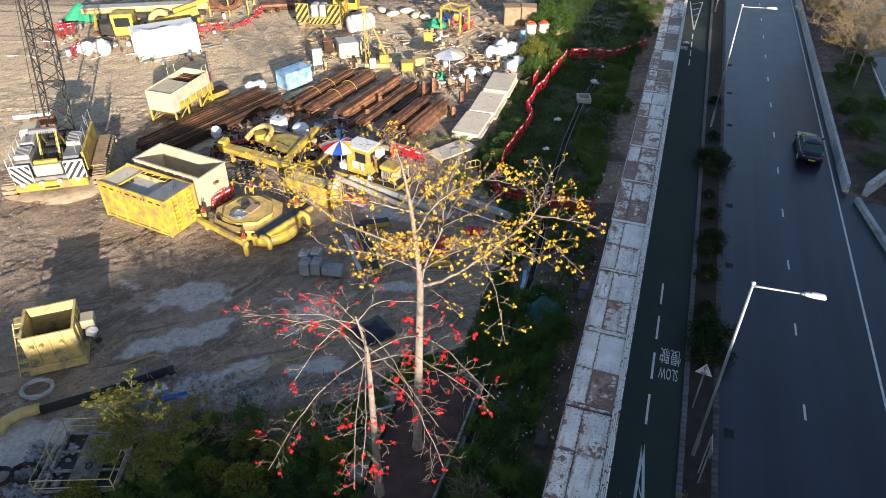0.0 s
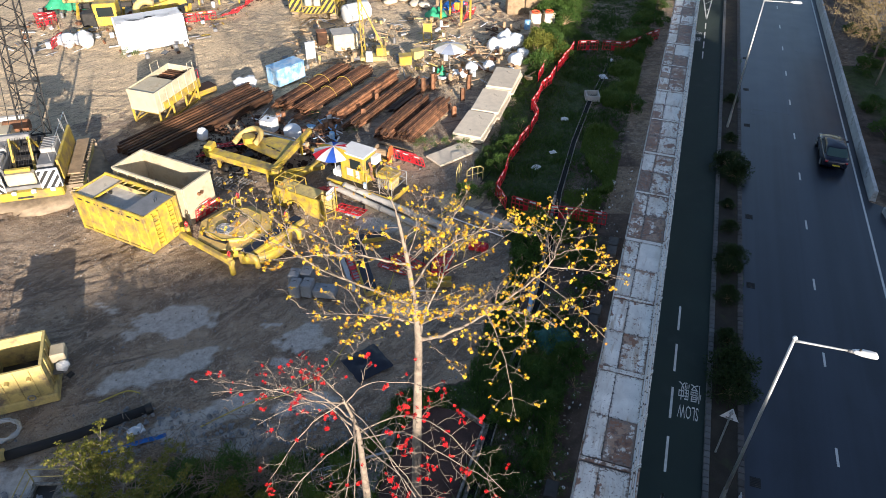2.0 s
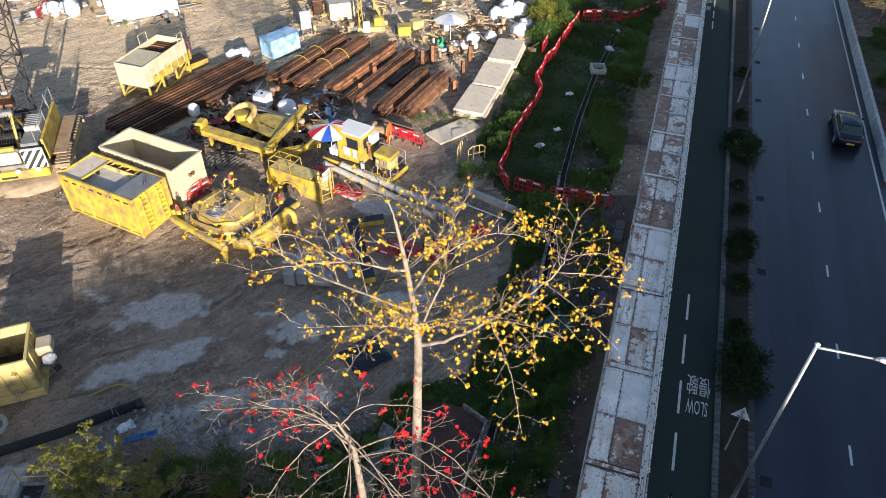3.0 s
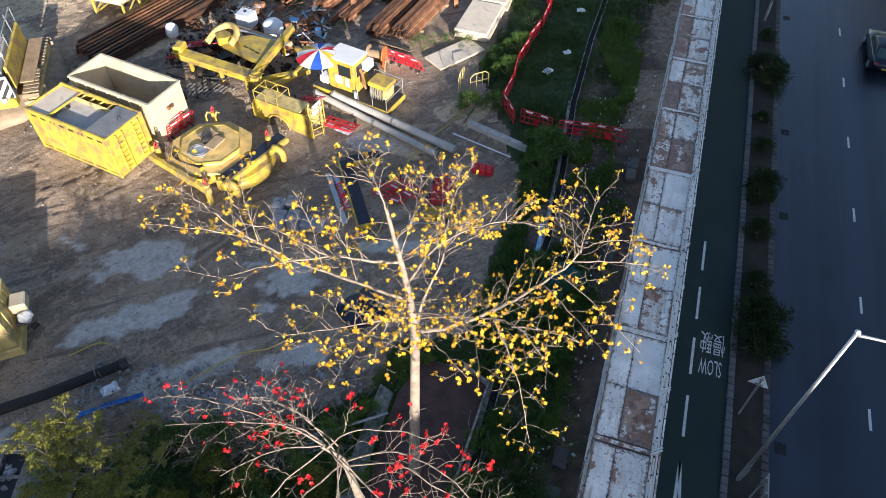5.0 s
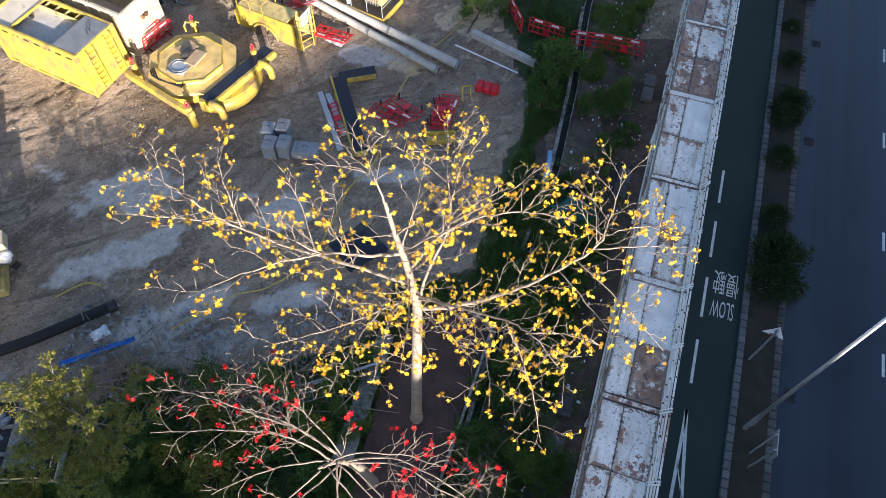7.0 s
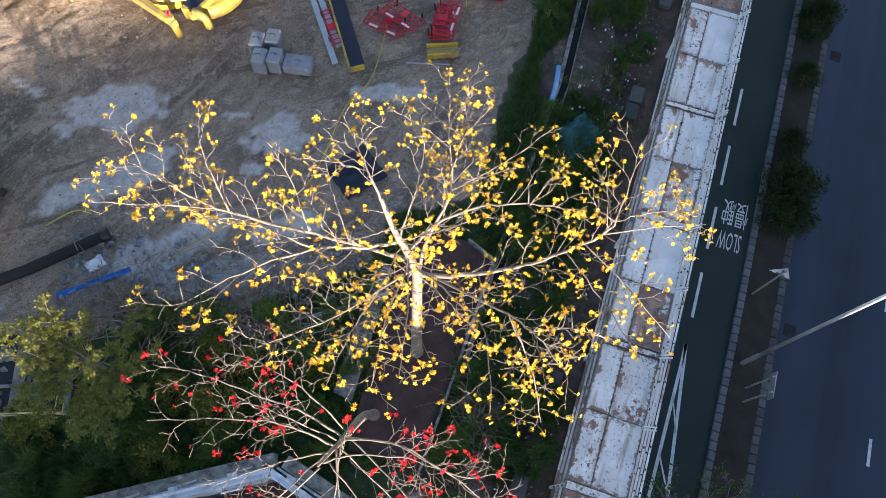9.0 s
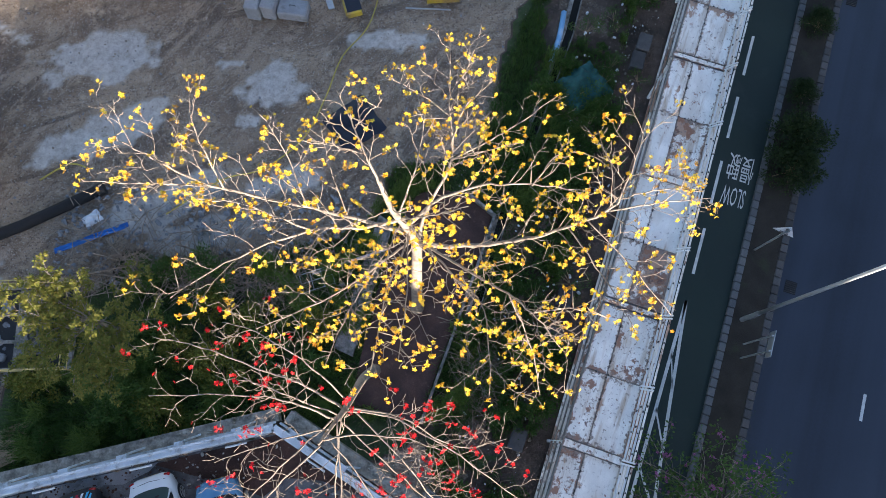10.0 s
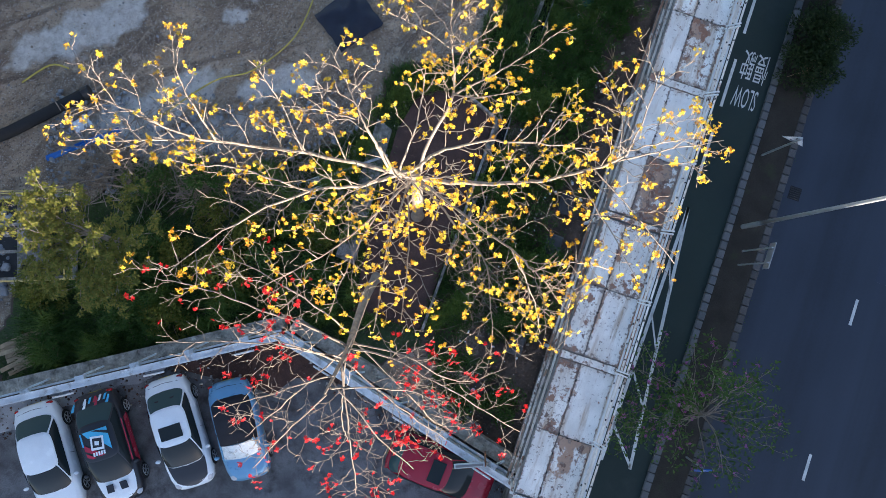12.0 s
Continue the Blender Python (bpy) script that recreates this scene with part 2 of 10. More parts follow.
def deck_material(name, wear):
    """White-painted steel sheet with rust blooms, streaks along the sheet, scuffs, and stains along the seams."""
    m = shade(name, (0.86, 0.815, 0.735), 0.5, vary=0.14, scale=1.3, fine=40, bump=0.12, spread=0.06)
    n, l = m.node_tree.nodes, m.node_tree.links
    p = n["Principled BSDF"]
    last = p.inputs["Base Color"].links[0].from_socket
    geo = n.new("ShaderNodeTexCoord")
    info = n.new("ShaderNodeObjectInfo")
    sc = n.new("ShaderNodeVectorMath")
    sc.operation = "SCALE"
    sc.inputs[0].default_value = (57, 33, 11)
    l.new(info.outputs["Random"], sc.inputs["Scale"])
    own = n.new("ShaderNodeMapRange")
    own.inputs["To Min"].default_value, own.inputs["To Max"].default_value = wear - 0.06, wear + 0.06
    l.new(info.outputs["Random"], own.inputs["Value"])
    edge_sep = n.new("ShaderNodeSeparateXYZ")
    l.new(geo.outputs["Generated"], edge_sep.inputs[0])
    edges = []
    for axis in ("X", "Y"):
        a = n.new("ShaderNodeMath")
        a.operation = "SUBTRACT"
        a.inputs[1].default_value = 0.5
        l.new(edge_sep.outputs[axis], a.inputs[0])
        b = n.new("ShaderNodeMath")
        b.operation = "ABSOLUTE"
        l.new(a.outputs[0], b.inputs[0])
        edges.append(b.outputs[0])
    edge = n.new("ShaderNodeMath")
    edge.operation = "MAXIMUM"
    l.new(edges[0], edge.inputs[0])
    l.new(edges[1], edge.inputs[1])
    rim = n.new("ShaderNodeMapRange")
    rim.inputs["From Min"].default_value, rim.inputs["From Max"].default_value = 0.40, 0.5
    rim.inputs["To Max"].default_value = 0.10
    l.new(edge.outputs[0], rim.inputs["Value"])
    layers = ((0.7, (1.6, 0.6, 1), 0.42, 0.62, (0.68, 0.62, 0.53), 0.3, 0.6), (1.0, (4.0, 0.5, 1), 0.52, 0.68, (0.50, 0.38, 0.26), 0.6, 0.6),
              (0.8, (1, 0.7, 1), 0.585, 0.61, (0.40, 0.24, 0.15), 1.2, 0.5), (1.5, (1, 0.8, 1), 0.595, 0.615, (0.27, 0.125, 0.07), 1.2, 0.6), (3.2, (1, 1, 1), 0.64, 0.665, (0.15, 0.085, 0.06), 1.0, 1.2),
              (9.0, (1, 1, 1), 0.575, 0.64, (0.25, 0.19, 0.15), 0.6, 1.1), (26.0, (1, 1, 1), 0.64, 0.68, (0.3, 0.25, 0.2), 0.4, 0.6))
    for scale, stretch, lo, hi, colour, take, at_rim in layers:
        mp = n.new("ShaderNodeVectorMath")
        mp.operation = "MULTIPLY_ADD"
        mp.inputs[1].default_value = stretch
        l.new(geo.outputs["Object"], mp.inputs[0])
        l.new(sc.outputs[0], mp.inputs[2])
        t = n.new("ShaderNodeTexNoise")
        t.inputs["Scale"].default_value, t.inputs["Detail"].default_value, t.inputs["Roughness"].default_value = scale, 10, 0.66
        l.new(mp.outputs[0], t.inputs["Vector"])
        a = n.new("ShaderNodeMath")
        a.operation = "MULTIPLY_ADD"
        a.inputs[1].default_value = take
        l.new(own.outputs[0], a.inputs[0])
        l.new(t.outputs["Fac"], a.inputs[2])
        a2 = n.new("ShaderNodeMath")
        a2.operation = "MULTIPLY_ADD"
        a2.inputs[1].default_value = at_rim
        l.new(rim.outputs[0], a2.inputs[0])
        l.new(a.outputs[0], a2.inputs[2])
        r = n.new("ShaderNodeMapRange")
        r.inputs["From Min"].default_value, r.inputs["From Max"].default_value = lo, hi
        l.new(a2.outputs[0], r.inputs["Value"])
        r.inputs["To Max"].default_value = 0.93
        mx = n.new("ShaderNodeMix")
        mx.data_type = "RGBA"
        mx.inputs["B"].default_value = (*colour, 1)
        l.new(r.outputs[0], mx.inputs["Factor"])
        l.new(last, mx.inputs["A"])
        last = mx.outputs["Result"]
    l.new(last, p.inputs["Base Color"])
    return m


deck_sheet = deck_material("white_sheet", -0.05)
deck_worn = deck_material("worn_white_sheet", 0.0)
deck_rusty = deck_material("rusty_white_sheet", 0.06)
deck_brown = deck_material("browned_sheet", 0.085)


def road_material(name, colour, lighter):
    """Asphalt with wheel tracks drawn out along the road, patches and fine grain."""
    m = shade(name, colour, 0.34, vary=0.34, scale=0.5, fine=9, bump=0.12, spec=0.7)
    n, l = m.node_tree.nodes, m.node_tree.links
    p = n["Principled BSDF"]
    last = p.inputs["Base Color"].links[0].from_socket
    geo = n.new("ShaderNodeNewGeometry")
    mp = n.new("ShaderNodeMapping")
    mp.inputs["Rotation"].default_value = (0, 0, radians(16.79))
    l.new(geo.outputs["Position"], mp.inputs["Vector"])
    for scale, stretch, lo, hi, tone in ((1.0, (0.55, 0.012, 0), 0.4, 0.62, lighter), (1.0, (1.6, 0.03, 0), 0.52, 0.72, tuple(c * 0.72 for c in colour)), (0.5, (1, 0.35, 1), 0.56, 0.7, tuple(c * 0.85 for c in lighter))):
        st = n.new("ShaderNodeVectorMath")
        st.operation = "MULTIPLY"
        st.inputs[1].default_value = stretch
        l.new(mp.outputs[0], st.inputs[0])
        t = n.new("ShaderNodeTexNoise")
        t.inputs["Scale"].default_value, t.inputs["Detail"].default_value = scale, 4
        l.new(st.outputs[0], t.inputs["Vector"])
        r = n.new("ShaderNodeMapRange")
        r.inputs["From Min"].default_value, r.inputs["From Max"].default_value = lo, hi
        r.inputs["To Max"].default_value = 0.75
        l.new(t.outputs["Fac"], r.inputs["Value"])
        mx = n.new("ShaderNodeMix")
        mx.data_type = "RGBA"
        mx.inputs["B"].default_value = (*tone, 1)
        l.new(r.outputs[0], mx.inputs["Factor"])
        l.new(last, mx.inputs["A"])
        last = mx.outputs["Result"]
    l.new(last, p.inputs["Base Color"])
    return m


asphalt = road_material("asphalt", (0.0095, 0.0125, 0.021), (0.027, 0.034, 0.05))
asphalt_new = road_material("newer_asphalt", (0.013, 0.0175, 0.031), (0.025, 0.033, 0.054))


def ground_material():
    """Site ground: damp brown soil, pale dry cover that also carries sunlit brightness, dried slurry, grass and litter
    soil, blended by the kind of cover.
    """
    m = bpy.data.materials.new("site_soil")
    m.use_nodes = True
    n, l = m.node_tree.nodes, m.node_tree.links
    p = n["Principled BSDF"]
    geo = n.new("ShaderNodeNewGeometry")
    att = n.new("ShaderNodeVertexColor")
    att.layer_name = "cover"
    sep = n.new("ShaderNodeSeparateColor")
    l.new(att.outputs[0], sep.inputs[0])

    def tex(scale, detail=8, rough=0.6, stretch=None, slant=0.75):
        t = n.new("ShaderNodeTexNoise")
        t.inputs["Scale"].default_value, t.inputs["Detail"].default_value, t.inputs["Roughness"].default_value = scale, detail, rough
        if stretch:
            mp = n.new("ShaderNodeMapping")
            mp.vector_type = "TEXTURE"
            mp.inputs["Scale"].default_value = tuple(1.0 / q for q in stretch)
            mp.inputs["Rotation"].default_value = (0, 0, slant)
            l.new(geo.outputs["Position"], mp.inputs["Vector"])
            l.new(mp.outputs[0], t.inputs["Vector"])
        else:
            l.new(geo.outputs["Position"], t.inputs["Vector"])
        return t.outputs["Fac"]

    def band(sock, lo, hi):
        r = n.new("ShaderNodeMapRange")
        r.inputs["From Min"].default_value, r.inputs["From Max"].default_value = lo, hi
        l.new(sock, r.inputs["Value"])
        return r.outputs[0]

    def mix(f, a, b):
        x = n.new("ShaderNodeMix")
        x.data_type = "RGBA"
        l.new(f, x.inputs["Factor"])
        for s, v in (("A", a), ("B", b)):
            if isinstance(v, tuple):
                x.inputs[s].default_value = (*v, 1)
            else:
                l.new(v, x.inputs[s])
        return x.outputs["Result"]

    soil = mix(band(tex(0.3, 9, 0.62), 0.36, 0.64), (0.16, 0.114, 0.079), (0.42, 0.315, 0.212))
    soil = mix(band(tex(1.3, 9, 0.7), 0.52, 0.66), soil, (0.52, 0.4, 0.275))
    soil = mix(band(tex(2.1, 9, 0.72, (1.0, 1.6, 1)), 0.54, 0.66), soil, (0.135, 0.096, 0.066))
    soil = mix(band(tex(0.7, 10, 0.75), 0.57, 0.63), soil, (0.46, 0.352, 0.25))
    soil = mix(band(tex(1.2, 8, 0.62, (0.16, 1.9, 1), 0.95), 0.53, 0.62), soil, (0.38, 0.29, 0.2))
    soil = mix(band(tex(1.1, 8, 0.62, (0.16, 1.7, 1), 0.35), 0.55, 0.65), soil, (0.18, 0.13, 0.09))
    soil = mix(band(tex(4.2, 10, 0.78), 0.58, 0.63), soil, (0.48, 0.42, 0.34))
    soil = mix(band(tex(8.0, 7, 0.7), 0.55, 0.68), soil, (0.105, 0.076, 0.054))
    soil = mix(band(tex(16.0, 6, 0.7), 0.56, 0.64), soil, (0.07, 0.055, 0.045))
    soil = mix(band(tex(24.0, 4), 0.6, 0.64), soil, (0.58, 0.54, 0.48))
    # dry tan soil, its colour lifted to stand for strong sun on the yard
    pale = mix(band(tex(5.0, 12, 0.8), 0.36, 0.62), (0.45, 0.345, 0.215), (0.78, 0.615, 0.40))
    pale = mix(band(tex(1.1, 8, 0.62, (0.35, 2.4, 1)), 0.52, 0.66), pale, (0.36, 0.285, 0.20))
    pale = mix(band(tex(2.6, 10, 0.7, (0.5, 1.6, 1)), 0.54, 0.64), pale, (0.27, 0.21, 0.145))
    pale = mix(band(tex(11.0, 8, 0.75), 0.56, 0.66), pale, (0.24, 0.185, 0.13))
    grass = mix(band(tex(1.1), 0.35, 0.65), (0.06, 0.046, 0.034), (0.15, 0.108, 0.08))
    turf = mix(band(tex(1.4, 8, 0.7), 0.38, 0.62), (0.034, 0.054, 0.018), (0.07, 0.1, 0.032))
    grass = mix(band(sep.outputs[1], 0.86, 0.98), grass, turf)
    grass = mix(band(tex(9.0, 4), 0.58, 0.72), grass, (0.19, 0.13, 0.105))
    slurry = mix(band(tex(3.0, 12, 0.8), 0.42, 0.62), (0.64, 0.6, 0.54), (0.4, 0.36, 0.3))
    def ragged(sock, scale, lo, hi):
        """Breaks the border of a cover into blotches and crumbs."""
        a = n.new("ShaderNodeMath")
        a.operation = "ADD"
        l.new(sock, a.inputs[0])
        l.new(tex(scale, 12, 0.75), a.inputs[1])
        return band(a.outputs[0], lo, hi)

    col = mix(ragged(sep.outputs[0], 1.6, 0.85, 1.15), soil, pale)
    col = mix(ragged(sep.outputs[1], 2.2, 0.85, 1.1), col, grass)
    col = mix(ragged(sep.outputs[2], 3.2, 0.64, 1.3), col, slurry)
    l.new(col, p.inputs["Base Color"])
    wet = band(tex(0.5), 0.3, 0.6)
    rr = n.new("ShaderNodeMapRange")
    rr.inputs["To Min"].default_value, rr.inputs["To Max"].default_value = 0.6, 0.95
    l.new(wet, rr.inputs["Value"])
    l.new(rr.outputs[0], p.inputs["Roughness"])
    p.inputs["Specular IOR Level"].default_value = 0.3
    b = n.new("ShaderNodeBump")
    b.inputs["Strength"].default_value, b.inputs["Distance"].default_value = 0.85, 0.16
    l.new(tex(5.0, 10, 0.7), b.inputs["Height"])
    b2 = n.new("ShaderNodeBump")
    b2.inputs["Strength"].default_value, b2.inputs["Distance"].default_value = 0.6, 0.05
    l.new(tex(17.0, 8, 0.75), b2.inputs["Height"])
    l.new(b.outputs[0], b2.inputs["Normal"])
    l.new(b2.outputs[0], p.inputs["Normal"])
    return m


ground_mat = ground_material()


# ---------------------------------------------------------------- mesh tools
class Build:
    """Collects vertices and faces of one mesh."""

    def __init__(self):
        self.v, self.f = [], []

    def add(self, verts, faces):
        k = len(self.v)
        self.v.extend(tuple(p) for p in verts)
        self.f.extend(tuple(i + k for i in q) for q in faces)
        return self

    def box(self, c, size, turn=0.0, bevel=0.0, m=None):
        """A box about its centre, turned by degrees round z, with chamfered edges."""
        hx, hy, hz = (s / 2 for s in size)
        mat = m if m is not None else Matrix.Translation(c) @ Matrix.Rotation(radians(turn), 4, "Z")
        if bevel <= 0:
            vs = [Vector((x * hx, y * hy, z * hz)) for x in (-1, 1) for y in (-1, 1) for z in (-1, 1)]
            fs = [(0, 1, 3, 2), (4, 6, 7, 5), (0, 4, 5, 1), (2, 3, 7, 6), (0, 2, 6, 4), (1, 5, 7, 3)]
            return self.add([mat @ q for q in vs], fs)
        b = min(bevel, hx * 0.9, hy * 0.9, hz * 0.9)
        vs, idx = [], {}
        for x in (-1, 1):
            for y in (-1, 1):
                for z in (-1, 1):
                    for a in range(3):
                        q = [x * (hx - b), y * (hy - b), z * (hz - b)]
                        q[a] = (x * hx, y * hy, z * hz)[a]
                        idx[(x, y, z, a)] = len(vs)
                        vs.append(Vector(q))
        fs = []
        ring = ((-1, -1), (1, -1), (1, 1), (-1, 1))
        for a in range(3):
            o = [i for i in range(3) if i != a]
            for s in (-1, 1):
                q = []
                for u, w in ring:
                    k = [0, 0, 0]
                    k[a], k[o[0]], k[o[1]] = s, u, w
                    q.append(idx[(*k, a)])
                fs.append(tuple(q))
            for u, w in ring:
                k0, k1 = [0, 0, 0], [0, 0, 0]
                k0[a], k1[a] = -1, 1
                k0[o[0]] = k1[o[0]] = u
                k0[o[1]] = k1[o[1]] = w
                fs.append((idx[(*k0, o[0])], idx[(*k1, o[0])], idx[(*k1, o[1])], idx[(*k0, o[1])]))
        for x in (-1, 1):
            for y in (-1, 1):
                for z in (-1, 1):
                    fs.append(tuple(idx[(x, y, z, a)] for a in range(3)))
        return self.add([mat @ q for q in vs], fs)

    def tube(self, pts, radii, n=8, caps=True, squash=1.0):
        pts = [Vector(p) for p in pts]
        if not hasattr(radii, "__len__"):
            radii = [radii] * len(pts)
        k = len(self.v)
        side = None
        for i, p in enumerate(pts):
            d = (pts[min(i + 1, len(pts) - 1)] - pts[max(i - 1, 0)]).normalized()
            if side is None:
                side = d.cross(Vector((0, 0, 1)) if abs(d.z) < 0.9 else Vector((1, 0, 0))).normalized()
            side = (side - d * side.dot(d)).normalized()
            up = side.cross(d)
            for j in range(n):
                a = 2 * math.pi * j / n
                self.v.append(tuple(p + (side * math.cos(a) + up * math.sin(a) * squash) * radii[i]))
        for i in range(len(pts) - 1):
            for j in range(n):
                a, b = k + i * n + j, k + i * n + (j + 1) % n
                self.f.append((a, b, b + n, a + n))
        if caps:
            self.f.append(tuple(range(k + n - 1, k - 1, -1)))
            e = k + (len(pts) - 1) * n
            self.f.append(tuple(range(e, e + n)))
        return self

    def bend(self, pts, r, n=12, steps=5):
        """A pipe that curves smoothly through the points."""
        q = [Vector(p) for p in pts]
        q = [q[0] * 2 - q[1]] + q + [q[-1] * 2 - q[-2]]
        out = []
        for i in range(1, len(q) - 2):
            a, b, c, d = q[i - 1:i + 3]
            for k in range(steps):
                t = k / steps
                out.append(0.5 * (b * 2 + (c - a) * t + (a * 2 - b * 5 + c * 4 - d) * t * t + (b * 3 - a - c * 3 + d) * t ** 3))
        out.append(q[-2])
        return self.tube(out, r, n)

    def beam(self, p0, p1, w, h=None):
        """A square bar between two points."""
        p0, p1 = Vector(p0), Vector(p1)
        d = p1 - p0
        m = Matrix.Translation((p0 + p1) / 2) @ d.to_track_quat("X", "Z").to_matrix().to_4x4()
        return self.box((0, 0, 0), (d.length, w, h or w), m=m)

    def prism(self, poly, z0, z1):
        k = len(poly)
        vs = [(x, y, z0) for x, y in poly] + [(x, y, z1) for x, y in poly]
        fs = [tuple(range(k - 1, -1, -1)), tuple(range(k, 2 * k))] + [(i, (i + 1) % k, k + (i + 1) % k, k + i) for i in range(k)]
        return self.add(vs, fs)

    def blob(self, c, r, seed=0, lumps=0.2, seg=10, ring=7):
        """A lumpy closed form (sack, stone, heap)."""
        c = Vector(c)
        r = Vector(r if hasattr(r, "__len__") else (r, r, r))
        k = len(self.v)
        for i in range(ring + 1):
            th = math.pi * i / ring
            for j in range(seg):
                ph = 2 * math.pi * j / seg
                d = Vector((math.sin(th) * math.cos(ph), math.sin(th) * math.sin(ph), math.cos(th)))
                f = 1 + lumps * noise.noise(d * 1.7 + Vector((seed * 3.1, seed * 1.7, 0)))
                self.v.append((c.x + d.x * r.x * f, c.y + d.y * r.y * f, c.z + d.z * r.z * f))
        for i in range(ring):
            for j in range(seg):
                a, b = k + i * seg + j, k + i * seg + (j + 1) % seg
                self.f.append((a, b, b + seg, a + seg))
        return self

    def mesh(self, name, material, smooth=False):
        me = bpy.data.meshes.new(name)
        me.from_pydata(self.v, [], self.f)
        if material is not None:
            me.materials.append(material)
        if smooth:
            me.polygons.foreach_set("use_smooth", [True] * len(me.polygons))
        me.update()
        return me


def part(name, b, material, parent, label="", smooth=False):
    ob = new(name, b.mesh(name, material, smooth) if isinstance(b, Build) else b)
    ob.parent = parent
    if label:
        ob["label"] = label
    return ob


def thing(name, m, label, category, group="", kind=""):
    """An empty at the base of a thing, at the pose m."""
    ob = new(name)
    ob.empty_display_size = 0.3
    ob.matrix_basis = m
    return tagged(ob, label, category, group, kind)


def solid(name, b, material, m, label, category, group="", kind="", smooth=False):
    """A thing of one mesh."""
    ob = new(name, b.mesh(name, material, smooth))
    ob.matrix_basis = m
    return tagged(ob, label, category, group, kind)


# ---------------------------------------------------------------- plan of the road
U, V = Vector((0.2889, 0.9574, 0)), Vector((0.9574, -0.2889, 0))
ROAD_TURN = -16.79


def at(c, s, z=0.0):
    """A place across (c) and along (s) the road."""
    return V * c + U * s + Vector((0, 0, z))


def strip(b, c0, c1, s0, s1, z0, z1):
    vs = [at(c, s, z) for z in (z0, z1) for c, s in ((c0, s0), (c1, s0), (c1, s1), (c0, s1))]
    return b.add(vs, [(3, 2, 1, 0), (4, 5, 6, 7), (0, 1, 5, 4), (1, 2, 6, 5), (2, 3, 7, 6), (3, 0, 4, 7)])


def bump_noise(x, y, scale, seed=0.0):
    return noise.noise(Vector((x * scale + seed, y * scale - seed, seed * 0.37)))


def inside(x, y, poly):
    hit = False
    for i in range(len(poly)):
        (x0, y0), (x1, y1) = poly[i - 1], poly[i]
        if (y0 > y) != (y1 > y) and x < (x1 - x0) * (y - y0) / (y1 - y0) + x0:
            hit = not hit
    return hit


PARK_Z = -1.35
PARK = [(-45.0, -10.0), (-3.7, -10.0), (2.3, 9.7), (-6.2, 14.6), (-15.5, 12.1), (-45.0, 4.4)]
GRASS = [(2.15, 41.6), (0.75, 45.0), (1.95, 48.5), (5.15, 60.0), (6.23, 64.0), (8.73, 75.0), (10.23, 90.0), (59.73, 140), (23.73, 90), (9.05, 39.0), (6.75, 31.5), (3.55, 20.0), (1.05, 13.0), (-6.45, 14.8), (-16.35, 12.5), (-16.85, 17.0), (-12.35, 20.6), (-7.95, 20.6), (-3.65, 22.6), (-2.85, 24.6), (0.35, 25.2), (1.15, 28.5), (2.75, 32.6), (3.15, 37.5)]
# pale dry cover; the big far ovals also paint the yard's sunlit brightness
PALE = [(-20.0, 66.0, 34.0, 13.0, 0.15), (-38.0, 58.0, 17.0, 9.0, 0.5), (-22.0, 66.0, 15.0, 7.0, 0.3), (-7.0, 71.0, 11.0, 5.5, 0.2), (-30.0, 76.0, 20, 8, 0.1), (-36.0, 46.0, 7.0, 4.0, 0.2), (-21.85, 45.5, 5, 1.0, 0.75), (-30.85, 52, 8, 2.2, 0.6), (-4.45, 39.0, 3.2, 1.3, -0.6), (0.05, 41, 1.6, 1.2, 0)]
SLURRY = [(-15.3, 29.05, 2.35, 0.95, 0.2), (-14.4, 25.75, 2.7, 0.8, 0.47), (-11.35, 23.0, 2.8, 0.8, 0.5), (-9.9, 21.8, 2.2, 0.6, 0.3), (-6.95, 24.0, 1.8, 0.5, 0.2), (-19.6, 18.8, 2.2, 1.7, 0.1), (-17.4, 16.2, 1.0, 0.9, 0.0), (-7.85, 28.1, 1.25, 0.9, 0.0), (-3.4, 30.35, 1.75, 0.4, 0.05), (-5.2, 38.0, 1.6, 0.6, -0.25), (-8.8, 26.5, 0.5, 0.3, 0.2), (-9.9, 29.0, 0.7, 0.22, 0), (-18.9, 30.0, 0.9, 0.2, -0.5)]


def oval(x, y, spots):
    best = 0.0
    for cx, cy, a, b, turn in spots:
        dx, dy = x - cx, y - cy
        c, s = math.cos(turn), math.sin(turn)
        d = math.hypot((dx * c + dy * s) / a, (dy * c - dx * s) / b)
        best = max(best, min(1.0, max(0.0, (1.17 - d - 0.5 * bump_noise(x, y, 0.9, 4.0) - 0.4 * bump_noise(x, y, 2.3, 8.0)) * 3.6)))
    return best


# crawler and tyre tracks: centre and radius of each arc, its first and last angle, and half its width
TRACKS = [(-60.0, 60.0, r, -1.0, 0.6, 0.45) for r in (36.0, 38.4, 44.5, 46.9)] + [(-10.0, 75.0, r, -2.9, -1.2, 0.4) for r in (20.5, 22.6, 31.5, 33.6)] + [(-30.0, 20.0, r, 0.7, 2.2, 0.45) for r in (33.0, 35.4, 50.0, 52.3)] + [(-24.5, 41.0, r, -2.6, -0.2, 0.4) for r in (7.6, 9.8)]


